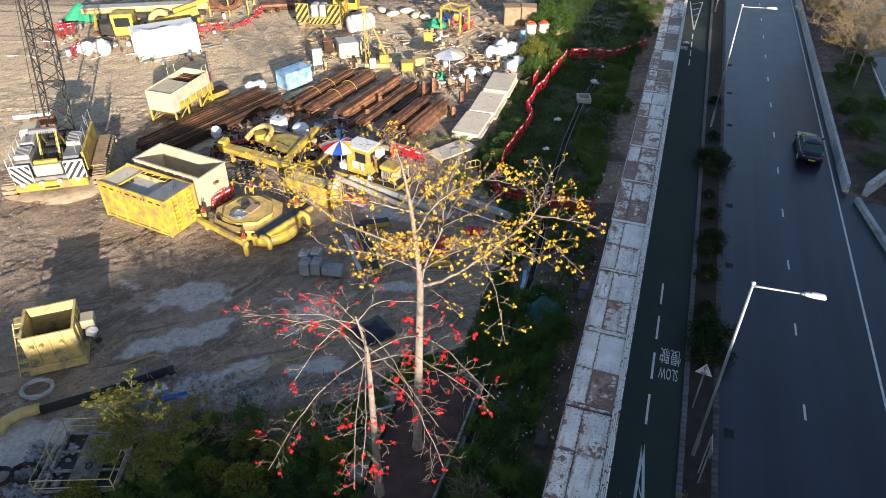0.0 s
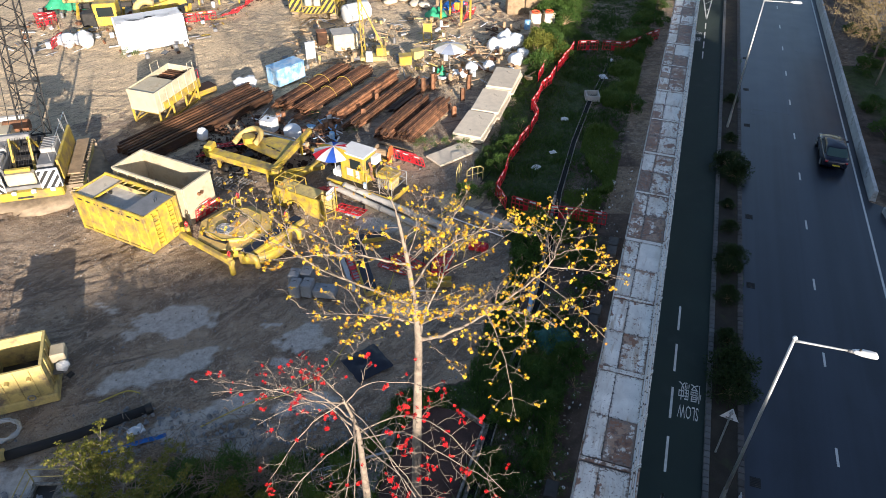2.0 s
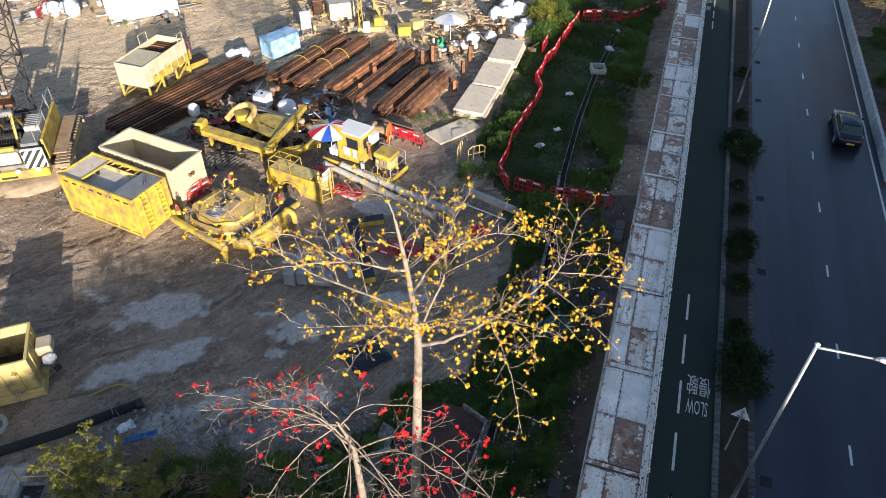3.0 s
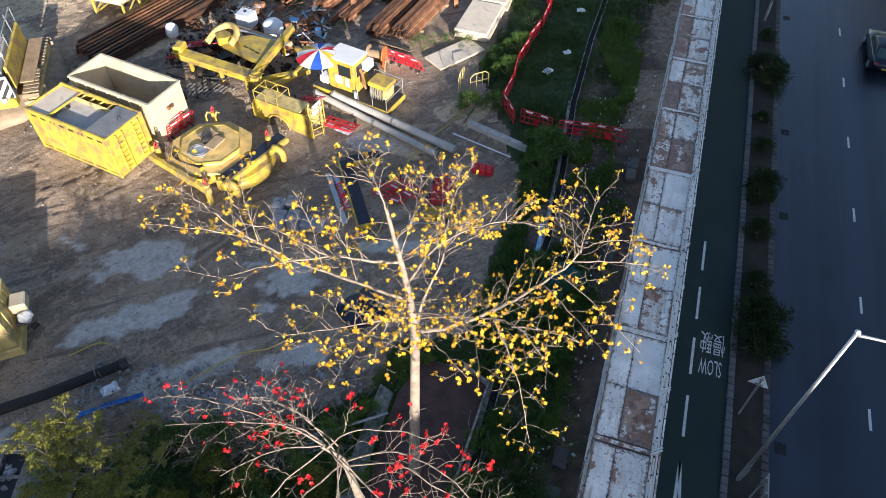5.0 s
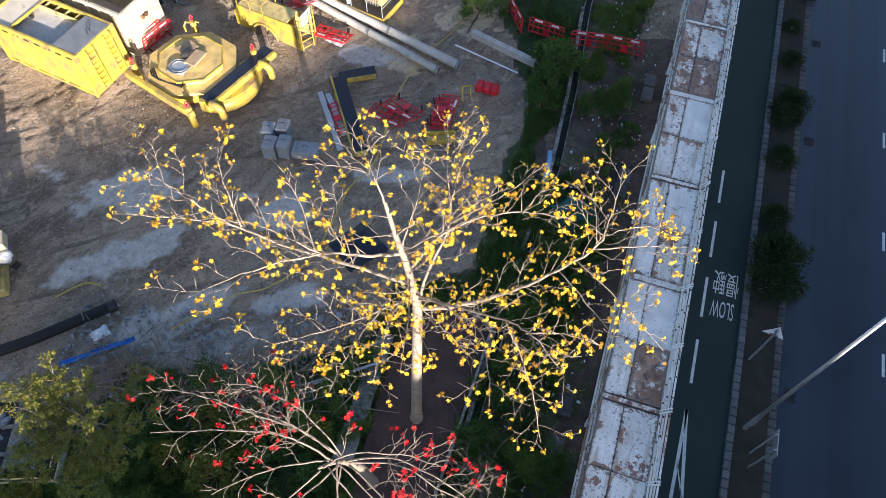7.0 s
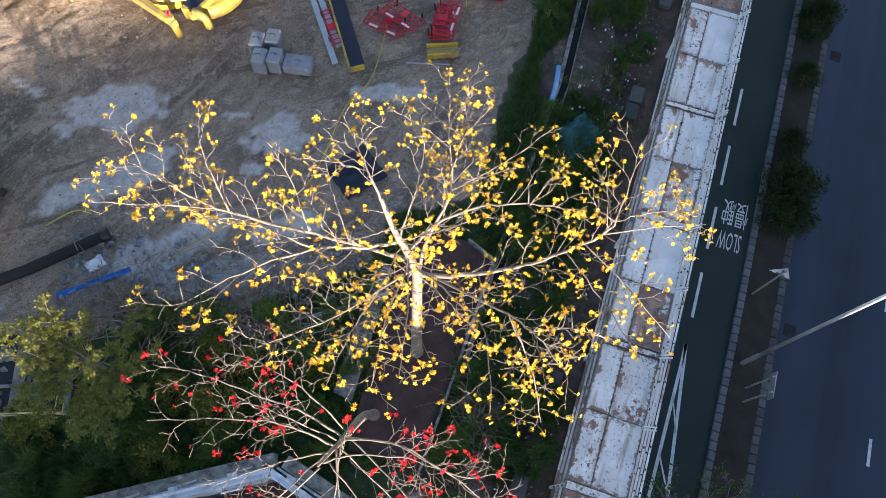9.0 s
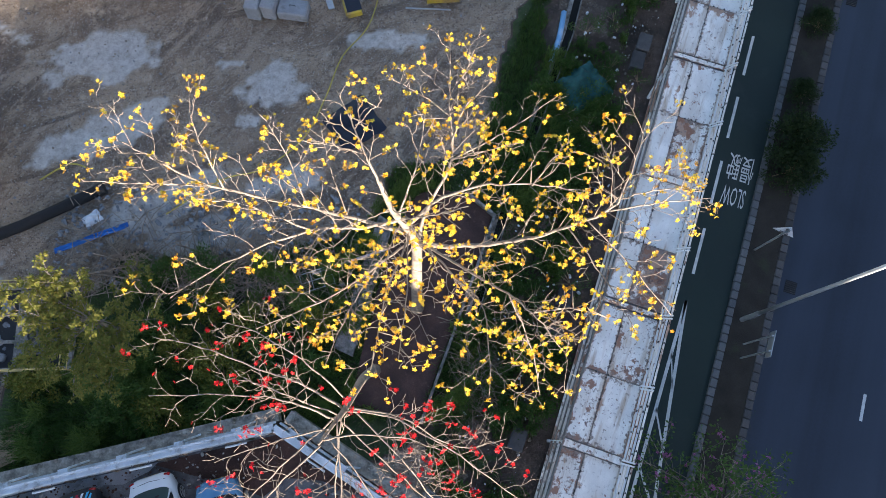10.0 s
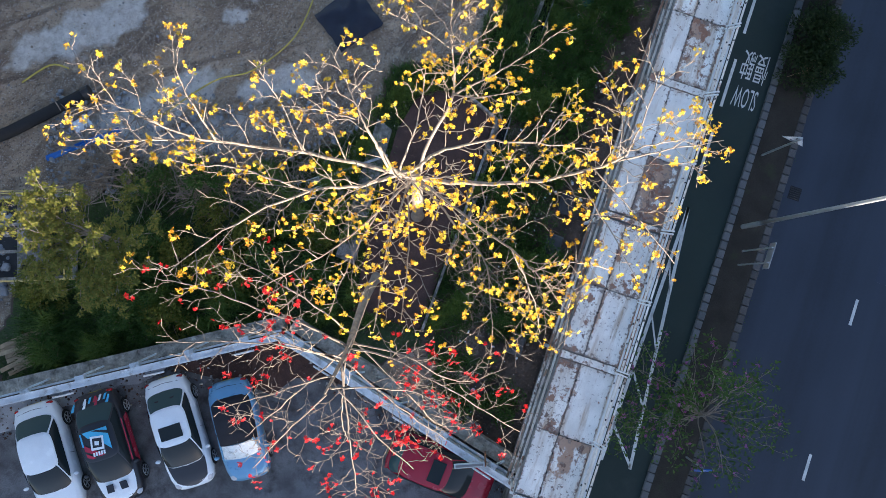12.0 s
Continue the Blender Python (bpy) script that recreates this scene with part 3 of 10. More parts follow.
def ground_sheet():
    xs = [-2500, -800, -300, -120, -70] + [-45 + 0.22 * i for i in range(256)] + [13, 16, 20, 26, 34, 50, 90, 200, 500, 1200, 2500]
    ys = [-2500, -700, -200, -60, -10, -6, -2, 1, 4, 6.5] + [9 + 0.22 * i for i in range(368)] + [92, 96, 102, 115, 140, 200, 400, 900, 2500]
    vs, cols = [], []
    for y in ys:
        for x in xs:
            z, r, g, b = 0.0, 0.0, 0.0, 0.0
            c = x * V.x + y * V.y
            if -46 < x < 13 and 4 < y < 96:
                wx, wy = x + 0.9 * bump_noise(x, y, 0.5, 1.0), y + 0.9 * bump_noise(x, y, 0.5, 7.0)
                g = 1.0 if inside(wx, wy, GRASS) else 0.0
                if c > -5.2 - 0.02 * y and y > 14:
                    g *= min(1.0, max(0.5, 0.6 + 1.6 * bump_noise(x, y, 0.55, 11.0)))
                if -3.4 + 0.5 * bump_noise(x, y, 0.6, 2.2) < c < 2 and y < 40:
                    g = max(g, 0.8)
                if c > -5.8 + 1.6 * bump_noise(x, y, 0.35, 1.0) and 29 < y < 42 or (c > -5.4 and 29 < y < 38.8):
                    g = min(g, 0.8)
                r = oval(x, y, PALE)
                b = oval(x, y, SLURRY)
                z = 0.10 * bump_noise(x, y, 0.25, 2.0) + 0.07 * bump_noise(x, y, 0.9, 3.0) + 0.03 * bump_noise(x, y, 2.7, 5.0)
                if x < -8 and y > 26:
                    for cx, cy, rad, lo, hi, width in TRACKS:
                        dx, dy = x - cx, y - cy
                        d = abs(math.hypot(dx, dy) - rad - 0.5 * bump_noise(x, y, 0.2, rad))
                        if d < width:
                            ang = math.atan2(dy, dx)
                            if lo < ang < hi:
                                fade = min(1.0, (ang - lo) * rad / 3.0, (hi - ang) * rad / 3.0)
                                z += fade * (-0.05 * math.cos(d / width * 3.1416 * 1.5) + 0.04 * math.sin(ang * rad * 9.0) * (1 if d < width * 0.6 else 0))
                    z += 0.16 * abs(bump_noise(x, y, 1.3, 9.0)) * max(0.0, 0.4 + bump_noise(x, y, 0.15, 3.0)) + 0.07 * bump_noise(x, y, 2.6, 13.0) * max(0.0, 0.5 + 1.5 * bump_noise(x, y, 0.2, 17.0))
                z *= max(0.0, min(1.0, (-1.2 - c) / 1.5))
                z -= 0.06
            else:
                g = 1.0 if y > 90 and x > 0 else 0.4
                z = -0.06
            if c > 14:
                g, z = 1.0, -0.06
            if x >= -45 and y >= -10 and inside(max(x - (1.3 if y < 9 else 0.0), -44.9), max(y, -9.9), PARK):
                z = PARK_Z - 0.25
            vs.append((x, y, z))
            cols.append((r, g, b, 1))
    nx = len(xs)
    fs = [(j * nx + i, j * nx + i + 1, (j + 1) * nx + i + 1, (j + 1) * nx + i) for j in range(len(ys) - 1) for i in range(nx - 1)]
    bld = Build()
    bld.v, bld.f = vs, fs
    ob = new("ground", bld.mesh("ground", ground_mat, True))
    lay = ob.data.color_attributes.new("cover", "FLOAT_COLOR", "POINT")
    lay.data.foreach_set("color", [c for q in cols for c in q])
    return tagged(ob, "brown muddy construction site ground with weeds, pale dried patches and sunlit paleness in its colour", "ground", kind="structure")


ground = ground_sheet()


# ---------------------------------------------------------------- roads
def slab_strip(name, c0, c1, z0, z1, material, label, category, s0=-60.0, s1=420.0):
    b = Build()
    n = 1
    for i in range(n):
        strip(b, c0, c1, s0 + (s1 - s0) * i / n, s0 + (s1 - s0) * (i + 1) / n, z0, z1)
    return solid(name, b, material, Matrix(), label, category, kind="structure")


road = slab_strip("road", 5.62, 13.6, -0.3, 0.0, asphalt, "dark grey asphalt carriageway with two marked lanes", "road")
slab_strip("pavement", -0.5, 0.6, -0.3, -0.01, mossy_concrete, "narrow stained concrete footway beside the cycle track", "pavement", -13.0, 10.0)
cycle_track = slab_strip("cycle_track", 0.6, 3.95, -0.3, 0.004, track_green, "dark green surfaced cycle track with white markings", "cycle track")
side_road = slab_strip("side_road", 19.1, 34.0, -0.3, 0.0, asphalt, "dark asphalt side road below the bank with a white edge line", "road", 50.0, 200.0)
solid("merging_lane", Build().prism([tuple(at(c, s).xy) for c, s in ((13.6, -60.0), (60.0, -60.0), (60.0, 30.0), (15.0, 47.2), (13.6, 47.8))], -0.3, -0.004), asphalt, Matrix(), "dark asphalt lane joining the carriageway", "road", kind="structure")
verge = slab_strip("verge", 4.2, 5.35, -0.3, 0.10, verge_soil, "narrow planted verge of soil and weeds between kerbs", "verge")


def mark(parent, outline, z=0.006):
    """A painted shape, a few millimetres proud."""
    b = Build()
    b.prism([(at(c, s).x, at(c, s).y) for c, s in outline], z - 0.004, z)
    return part("marking", b, road_paint, parent)


def bar(parent, c0, c1, s0, s1, z=0.006):
    return mark(parent, [(c0, s0), (c1, s0), (c1, s1), (c0, s1)], z)


for i in range(-5, 40):
    s = 31.65 + 6.0 * i
    bar(road, 9.42, 9.53, s - 0.5, s + 0.5)
bar(road, 13.12, 13.24, -60, 400)
bar(side_road, 19.25, 19.37, 50.5, 199.0)
for c0, c1, s0, s1 in ((5.64, 9.38, 59.3, 88.0), (10.5, 11.35, 73.3, 74.4), (11.75, 12.6, 72.9, 74.0), (6.45, 7.3, 58.4, 59.1), (9.9, 11.2, 21.0, 22.3)):
    b = Build()
    strip(b, c0, c1, s0, s1, 0.001, 0.0035)
    part("asphalt_patch", b, asphalt_new, road, "darker rectangular repair patch")
for k in range(4):
    bar(cycle_track, 2.38, 2.49, 22.5 + 2.97 * k, 24.42 + 2.97 * k, 0.010)
for k in range(4):
    bar(cycle_track, 2.25, 2.36, 68.6 + 2.6 * k, 70.3 + 2.6 * k, 0.010)
for legs in ((2.43, 21.4, 2.2, 3.3, 11.5), (2.33, 79.3, 1.5, 2.95, 90.0)):
    c, s, ca, cb, e = legs
    for ce in (ca, cb):
        w = 0.06 if s < e else 0.06
        mark(cycle_track, [(c - w, s), (c + w, s), (ce + w, e), (ce - w, e)], 0.010)
    n = 4
    for i in range(1, n + 1):
        f = i / (n + 0.6)
        sa, sb = s + (e - s) * f, s + (e - s) * min(1, f + 0.13)
        xa, xb = c + (ca - c) * f, c + (cb - c) * min(1, f + 0.13)
        mark(cycle_track, [(xa, sa), (xb, sb), (xb, sb + 0.15), (xa, sa + 0.15)], 0.010)


def lettering(text, c, s, size, turn, parent, wide=1.0):
    cu = bpy.data.curves.new("word", "FONT")
    cu.body, cu.size, cu.align_x, cu.align_y = text, size, "CENTER", "CENTER"
    cu.resolution_u = 2
    tmp = bpy.data.objects.new("word", cu)
    scene.collection.objects.link(tmp)
    bpy.context.view_layer.update()
    me = bpy.data.meshes.new_from_object(tmp.evaluated_get(bpy.context.evaluated_depsgraph_get()))
    bpy.data.objects.remove(tmp)
    me.materials.clear()
    me.materials.append(road_paint)
    ob = part("lettering", me, None, parent)
    ob.matrix_basis = Matrix.Translation(at(c, s, 0.011)) @ Matrix.Rotation(radians(ROAD_TURN + turn), 4, "Z") @ Matrix.Diagonal((wide, 1, 1, 1))
    return ob


lettering("SLOW", 3.2, 26.1, 1.15, 180, cycle_track, 0.29)
lettering("慢駛", 3.22, 27.4, 1.25, 180, cycle_track, 0.43)
lettering("SLOW", 1.6, 75.0, 1.15, 0, cycle_track, 0.29)
lettering("慢駛", 1.58, 73.3, 1.25, 0, cycle_track, 0.34)


def kerb(name, c0, c1, z1, s0, s1, label, stone=None):
    ob = thing(name, Matrix(), label, "kerb", kind="structure")
    step = 0.345
    blk = Build()
    blk.box((0, 0, 0), (c1 - c0, step - 0.025, z1 + 0.25), bevel=0.02)
    stone = stone or kerb_stone
    near = blk.mesh("kerb_block", stone)
    n = int((s1 - s0) / step)
    rng = random.Random(5)
    rest = Build()
    for i in range(n):
        s = s0 + step * (i + 0.5)
        m = Matrix.Translation(at((c0 + c1) / 2 + rng.uniform(-.008, .008), s, (z1 - 0.25) / 2 + rng.uniform(-.006, .006))) @ Matrix.Rotation(radians(ROAD_TURN + rng.uniform(-.5, .5)), 4, "Z")
        if 8 < s < 66:
            p = part("kerb_block", near, None, ob)
            p.matrix_basis = m
        else:
            rest.box((0, 0, 0), (c1 - c0, step - 0.02, z1 + 0.25), m=m)
    tagged(part("far_kerb_blocks", rest, stone, ob), kind="stuff")
    return ob


# ---------------------------------------------------------------- unseen blocks added behind the camera to shade the site
def slab_block(name, a, e, height, label):
    """An added, unseen long plain block whose roof edge throws the line from a to e on the ground."""
    a, e = Vector(a) + SUN_FROM * BACK, Vector(e) + SUN_FROM * BACK
    b = Build()
    b.prism([tuple(q.xy) for q in (a, a + SUN_FROM * 18, e + SUN_FROM * 18, e)], -0.1, height)
    return solid(name, b, shade_block_mat, Matrix(), label, "building", kind="structure")


BACK = 120.0
ROOF = BACK * math.tan(SUN_ELEV)
slab_block("shade_block_west", (-148.8, -45.0, 0), (-8.8, 37.4, 0), ROOF, "unseen long building block added to cast the western shade edge")
slab_block("shade_block_middle", (-8.8, 37.4, 0), (0.6, 46.4, 0), ROOF - 0.01, "unseen building block added to cast the middle shade edge")
slab_block("shade_block_east", (0.6, 46.4, 0), (17.0, 88.6, 0), ROOF - 0.02, "unseen building block added to shade the road and its side")
slab_block("shade_block_far_east", (17.0, 88.6, 0), (70.0, 200.0, 0), ROOF - 5.0, "lower unseen building block added to shade the far road")

# ---------------------------------------------------------------- covered walkway along the track
def walkway():
    z = 3.35
    ob = thing("covered_walkway", Matrix(), "long covered walkway with rusty white sheet-steel roof beside the track", "walkway", kind="structure")
    pitch, s0, c0, c1 = 4.77, 10.05, -1.1, 0.78
    rng = random.Random(3)
    joint = c0 + 0.74
    turn = Matrix.Rotation(radians(ROAD_TURN), 4, "Z")
    spots = []
    for i in range(28):
        a, e = s0 + pitch * i, s0 + pitch * (i + 1)
        mid = a + pitch * 0.5 + rng.uniform(-.2, .2)
        heavy = 0.72 if 32 < a < 56 else (0.5 if 56 <= a < 80 else 0.08)
        for ca, cb in ((c0, joint), (joint, c1)):
            for sa, sb in ((a + 0.13, mid), (mid, e - 0.13)):
                k = rng.random()
                mat = deck_brown if k < heavy * 0.2 else (deck_rusty if k < heavy else (deck_worn if k < heavy + 0.45 else deck_sheet))
                if i < 2:
                    mat = deck_brown if (i, ca, sb) == (0, c0, e - 0.13) else (deck_rusty if (i, ca) == (1, joint) and sa > mid - 0.1 else deck_worn)
                p = part("roof_sheet", Build().box((0, 0, 0), (cb - ca - 0.02, sb - sa - 0.02, 0.05), bevel=0.008), mat, ob)
                p.matrix_basis = Matrix.Translation(at((ca + cb) / 2, (sa + sb) / 2, z - 0.025 + rng.uniform(-.014, .004))) @ turn
        p = part("cross_strap", Build().box((0, 0, 0), (c1 - c0 + 0.05, 0.24 if i % 2 else 0.16, 0.07), bevel=0.01), deck_worn, ob)
        p.matrix_basis = Matrix.Translation(at((c0 + c1) / 2, a, z - 0.012)) @ turn
        b = Build()
        for k in range(7):
            if rng.random() < 0.8:
                b.box(at(joint + rng.uniform(-.02, .02), a + 0.4 + k * 0.62 + rng.uniform(-.1, .1), z + 0.008), (0.04, rng.uniform(0.04, 0.12), 0.024), ROAD_TURN)
            if rng.random() < 0.5:
                b.box(at(c0 + rng.uniform(0.1, 1.6), mid + rng.uniform(-.03, .03), z + 0.006), (0.05, 0.04, 0.02), ROAD_TURN)
        part("bolts", b, dark_steel, ob)
        # low slatted guard leaning out over the track, and open rails down the site side
        for k in range(4):
            w, h = 0.04 + 0.065 * k, 0.05 + 0.12 * k
            b = Build()
            b.beam(at(c1 + w, a + 0.02, z + h), at(c1 + w, e - 0.02, z + h), 0.05, 0.06)
            part("guard_slat", b, deck_sheet if k % 2 else white_paint, ob)
            sp = Build()
            for q in range(7):
                if rng.random() < 0.8:
                    sp.box(at(c1 + w - 0.01, a + 0.3 + q * 0.68 + 0.17 * (k % 2) + rng.uniform(-.05, .05), z + h + 0.03), (0.04, rng.uniform(0.04, 0.075), 0.035), ROAD_TURN)
            part("bolt_plates", sp, dark_steel, ob)
        b = Build()
        strip(b, c1 + 0.004, c1 + 0.25, a + 0.01, e - 0.01, z - 0.09, z - 0.04)
        part("edge_plate", b, deck_worn, ob)
        for d in (0.45, 1.25, 2.0):
            b = Build()
            b.beam(at(c0 - 0.03, a + 0.02, z - d), at(c0 - 0.03, e - 0.02, z - d), 0.06, 0.09)
            part("site_rail", b, deck_worn, ob)
        for ss in (a, a + pitch * 0.5):
            for k in (-0.05, 0.05):
                b = Build()
                b.beam(at(c1 - 0.03, ss + k, z - 0.05), at(c1 + 0.26, ss + k, z + 0.5), 0.045, 0.05)
                part("guard_post", b, white_paint, ob)
        for cc in (c0 + 0.06, c1 - 0.02):
            b = Build()
            b.beam(at(cc, a, z - 0.3), at(cc, a, -0.1), 0.1)
            part("post", b, white_paint, ob)
    b = Build()
    for i in range(28):
        strip(b, c0 + 0.02, c1 - 0.02, s0 + pitch * i, s0 + pitch * (i + 1), z - 0.35, z - 0.09)
    part("roof_frame", b, grey_steel, ob)
    b = Build()
    strip(b, c0 + 0.15, c1 - 0.2, s0, s0 + pitch * 28, -0.2, 0.03)
    part("walkway_floor", b, mossy_concrete, ob)
    b = Build()
    b.beam(at(c0, s0 - 0.1, z - 0.85), at(c1, s0 - 0.1, z - 0.85), 0.12)
    b.beam(at(c0, s0 - 0.1, z), at(c1, s0 - 0.1, z), 0.1)
    part("end_beam", b, white_paint, ob)
    return ob


walkway()

# ---------------------------------------------------------------- trees
def limb_path(p0, p1, rng, wob=0.12, n=7, lift=0.0):
    """A gently bowed line with a slight kink or two."""
    p0, p1 = Vector(p0), Vector(p1)
    length = (p1 - p0).length
    a, b, c = (Vector((rng.uniform(-1, 1), rng.uniform(-1, 1), rng.uniform(-.6, .6))) * wob * length * k for k in (0.22, 0.12, 0.05))
    pts = []
    for i in range(n + 1):
        f = i / n
        q = p0.lerp(p1, f) + a * math.sin(math.pi * f) + b * math.sin(2 * math.pi * f) + c * math.sin(5 * math.pi * f)
        q.z += lift * math.sin(math.pi * f)
        pts.append(q)
    return pts


def through_nodes(nodes, steps=5):
    """A smooth line through a few knots of a limb."""
    q = [Vector(p) for p in nodes]
    q = [q[0] * 2 - q[1]] + q + [q[-1] * 2 - q[-2]]
    out = []
    for i in range(1, len(q) - 2):
        a, b, c, d = q[i - 1:i + 3]
        for k in range(steps):
            t = k / steps
            out.append(0.5 * (b * 2 + (c - a) * t + (a * 2 - b * 5 + c * 4 - d) * t * t + (b * 3 - a - c * 3 + d) * t ** 3))
    out.append(q[-2])
    return out


def grow(path, r0, r1, rng, limb, tips, depth, rise=0.25, gap=0.55, droop=0.0, reach=0.5, start=0.22, longest=1.7):
    """Adds a branch and its side twigs to the mesh of a limb; collects the places for blossoms."""
    n = len(path)
    limb.tube(path, [r0 + (r1 - r0) * (i / (n - 1)) ** 0.8 for i in range(n)], 8 if r0 > 0.05 else (5 if r0 > 0.015 else 4))
    length = sum((path[i + 1] - path[i]).length for i in range(n - 1))
    tips.append((path[-1], (path[-1] - path[-2]).normalized(), depth))
    if depth == 0:
        k = max(1, int(length / 0.22))
        for i in range(k):
            f = (i + rng.random()) / k
            x = f * (n - 1)
            i0 = min(int(x), n - 2)
            tips.append((path[i0].lerp(path[i0 + 1], x - i0), (path[i0 + 1] - path[i0]).normalized(), -1))
        return
    count = max(1, int(length / gap))
    sidew = rng.choice((-1, 1))
    for i in range(count):
        f = start + (0.97 - start) * (i + rng.uniform(0.1, 0.9)) / count
        x = f * (n - 1)
        i0 = min(int(x), n - 2)
        p = path[i0].lerp(path[i0 + 1], x - i0)
        d = (path[i0 + 1] - path[i0]).normalized()
        sidew = -sidew
        s = d.cross(Vector((0, 0, 1)))
        s = s.normalized() if s.length > 0.05 else Vector((rng.uniform(-1, 1), rng.uniform(-1, 1), 0)).normalized()
        way = (d * rng.uniform(0.45, 0.95) + s * sidew * rng.uniform(0.45, 1.0) + Vector((0, 0, rng.uniform(-0.3, 0.55) + rise - droop))).normalized()
        ln = length * reach * (1.05 - 0.6 * f) * rng.uniform(0.55, 1.15)
        ln = max(0.25, min(ln, longest * rng.uniform(0.7, 1.0)))
        r = max(0.0065, (r0 + (r1 - r0) * f) * 0.32)
        sub = limb_path(p, p + way * ln, rng, 0.5, 6 if depth > 1 else 4, 0.05 * ln)
        grow(sub, r, max(0.0042, r * 0.45), rng, limb, tips, depth - 1, rise, gap * 0.72, droop, reach, 0.25, longest * 0.6)


def flower(b, p, way, size, rng, petals=5, cup=0.5):
    """An open flower of pointed petals, each folded along its middle."""
    w = Vector(way).normalized()
    s = w.cross(Vector((0.3, 0.2, 1))).normalized()
    t = w.cross(s)
    a0 = rng.random() * 6.3
    k = len(b.v)
    b.v.append(tuple(p))
    for i in range(petals):
        a = a0 + 2 * math.pi * i / petals + rng.uniform(-.12, .12)
        e = s * math.cos(a) + t * math.sin(a)
        e1 = s * math.cos(a - 0.45) + t * math.sin(a - 0.45)
        e2 = s * math.cos(a + 0.45) + t * math.sin(a + 0.45)
        b.v.append(tuple(p + (e1 * 0.72 + w * cup * 0.6) * size))
        b.v.append(tuple(p + (e * rng.uniform(0.95, 1.15) + w * cup * rng.uniform(0.1, 0.8)) * size))
        b.v.append(tuple(p + (e2 * 0.72 + w * cup * 0.6) * size))
        b.f.append((k, k + 1 + 3 * i, k + 2 + 3 * i, k + 3 + 3 * i))


class FloweringTree:
    """A bare-limbed tree: a tapered trunk, bowed limbs with twigs, and blossom in clusters on the twigs."""

    def __init__(self, name, seed, trunk_pts, trunk_r, label, style):
        self.rng = random.Random(seed)
        self.base = Vector(trunk_pts[0])
        self.ob = thing(name, Matrix.Translation(self.base), label, "tree")
        path = through_nodes([Vector(p) - self.base for p in trunk_pts], 3)
        k = len(trunk_r) - 1
        radii = [trunk_r[min(i // 3, k)] + (trunk_r[min(i // 3 + 1, k)] - trunk_r[min(i // 3, k)]) * (i % 3) / 3 for i in range(len(path))]
        part("trunk", Build().tube(path, radii, 14), bark, self.ob, smooth=True)
        self.blossom, self.faded = Build(), Build()
        self.style = style

    def limb(self, *nodes, r=0.04, depth=2, gap=None, start=0.22, longest=None):
        st, rng = self.style, self.rng
        mesh, tips = Build(), []
        path = through_nodes([Vector(p) - self.base for p in nodes])
        for i in range(1, len(path) - 1):
            path[i] = path[i] + Vector((rng.uniform(-1, 1), rng.uniform(-1, 1), rng.uniform(-1, 1))) * 0.022
        grow(path, r * st["stout"], 0.008, rng, mesh, tips, depth, st["rise"], gap or st["gap"], st["droop"], st["reach"], start, longest or st["longest"])
        # short flowering spurs straight on the limb
        for i in range(1, len(path) - 1):
            for _ in range(2):
                if rng.random() < st["spur"] * (path[i + 1] - path[i]).length:
                    way = Vector((rng.uniform(-1, 1), rng.uniform(-1, 1), rng.uniform(-0.2, 1.0))).normalized()
                    p = path[i].lerp(path[i + 1], rng.random())
                    tip = p + way * rng.uniform(0.12, 0.5)
                    mesh.tube([p, p.lerp(tip, 0.5) + Vector((0, 0, 0.02)), tip], [0.011, 0.008, 0.006], 4)
                    tips.append((tip, way, 9))
        part("limb", mesh, bark, self.ob, smooth=True)
        for p, d, dep in tips:
            if dep < 9 and rng.random() > (st["dens"] if dep < 0 else st["tip_dens"]):
                continue
            n = rng.randint(*st["clump"])
            spread = st["size"] * (0.7 + 0.28 * n)
            for _ in range(n):
                q = p + Vector((rng.uniform(-1, 1), rng.uniform(-1, 1), rng.uniform(-.4, 1))) * spread * 0.75
                w = Vector((rng.uniform(-1, 1), rng.uniform(-1.3, 0.8), rng.uniform(0.1, 1.3))) + d * 0.4
                flower(self.faded if rng.random() < st["fade"] else self.blossom, q, w, st["size"] * rng.uniform(0.7, 1.15), rng, 5, st["cup"])

    def finish(self, petal, petal2):
        tagged(part("blossoms", self.blossom, petal, self.ob), kind="stuff")
        tagged(part("faded_blossoms", self.faded, petal2, self.ob), kind="stuff")


FORK = (-1.39, 19.02, 9.4)
ASPLIT, DEJ, FC, HM = (-5.22, 18.99, 13.2), (-0.62, 20.6, 11.0), (2.43, 18.94, 12.7), (0.54, 17.2, 12.7)
yt = FloweringTree("yellow_flowering_tree", 11, [(-1.63, 19.12, -0.1), (-1.6, 19.1, 1.0), (-1.53, 19.08, 4.0), (-1.45, 19.05, 7.0), FORK, (-1.45, 18.82, 11.0), (-1.56, 18.58, 12.6), (-1.69, 18.45, 13.8), (-1.87, 18.68, 14.6)],
                   [0.27, 0.2, 0.175, 0.15, 0.13, 0.095, 0.075, 0.055, 0.04], "tall bare-limbed tree covered in yellow blossom, with a pale trunk",
                   dict(rise=0.2, gap=0.32, droop=0.0, reach=0.4, longest=1.25, dens=0.24, tip_dens=0.56, clump=(1, 5), size=0.046, cup=0.5, fade=0.32, stout=0.7, spur=1.0))
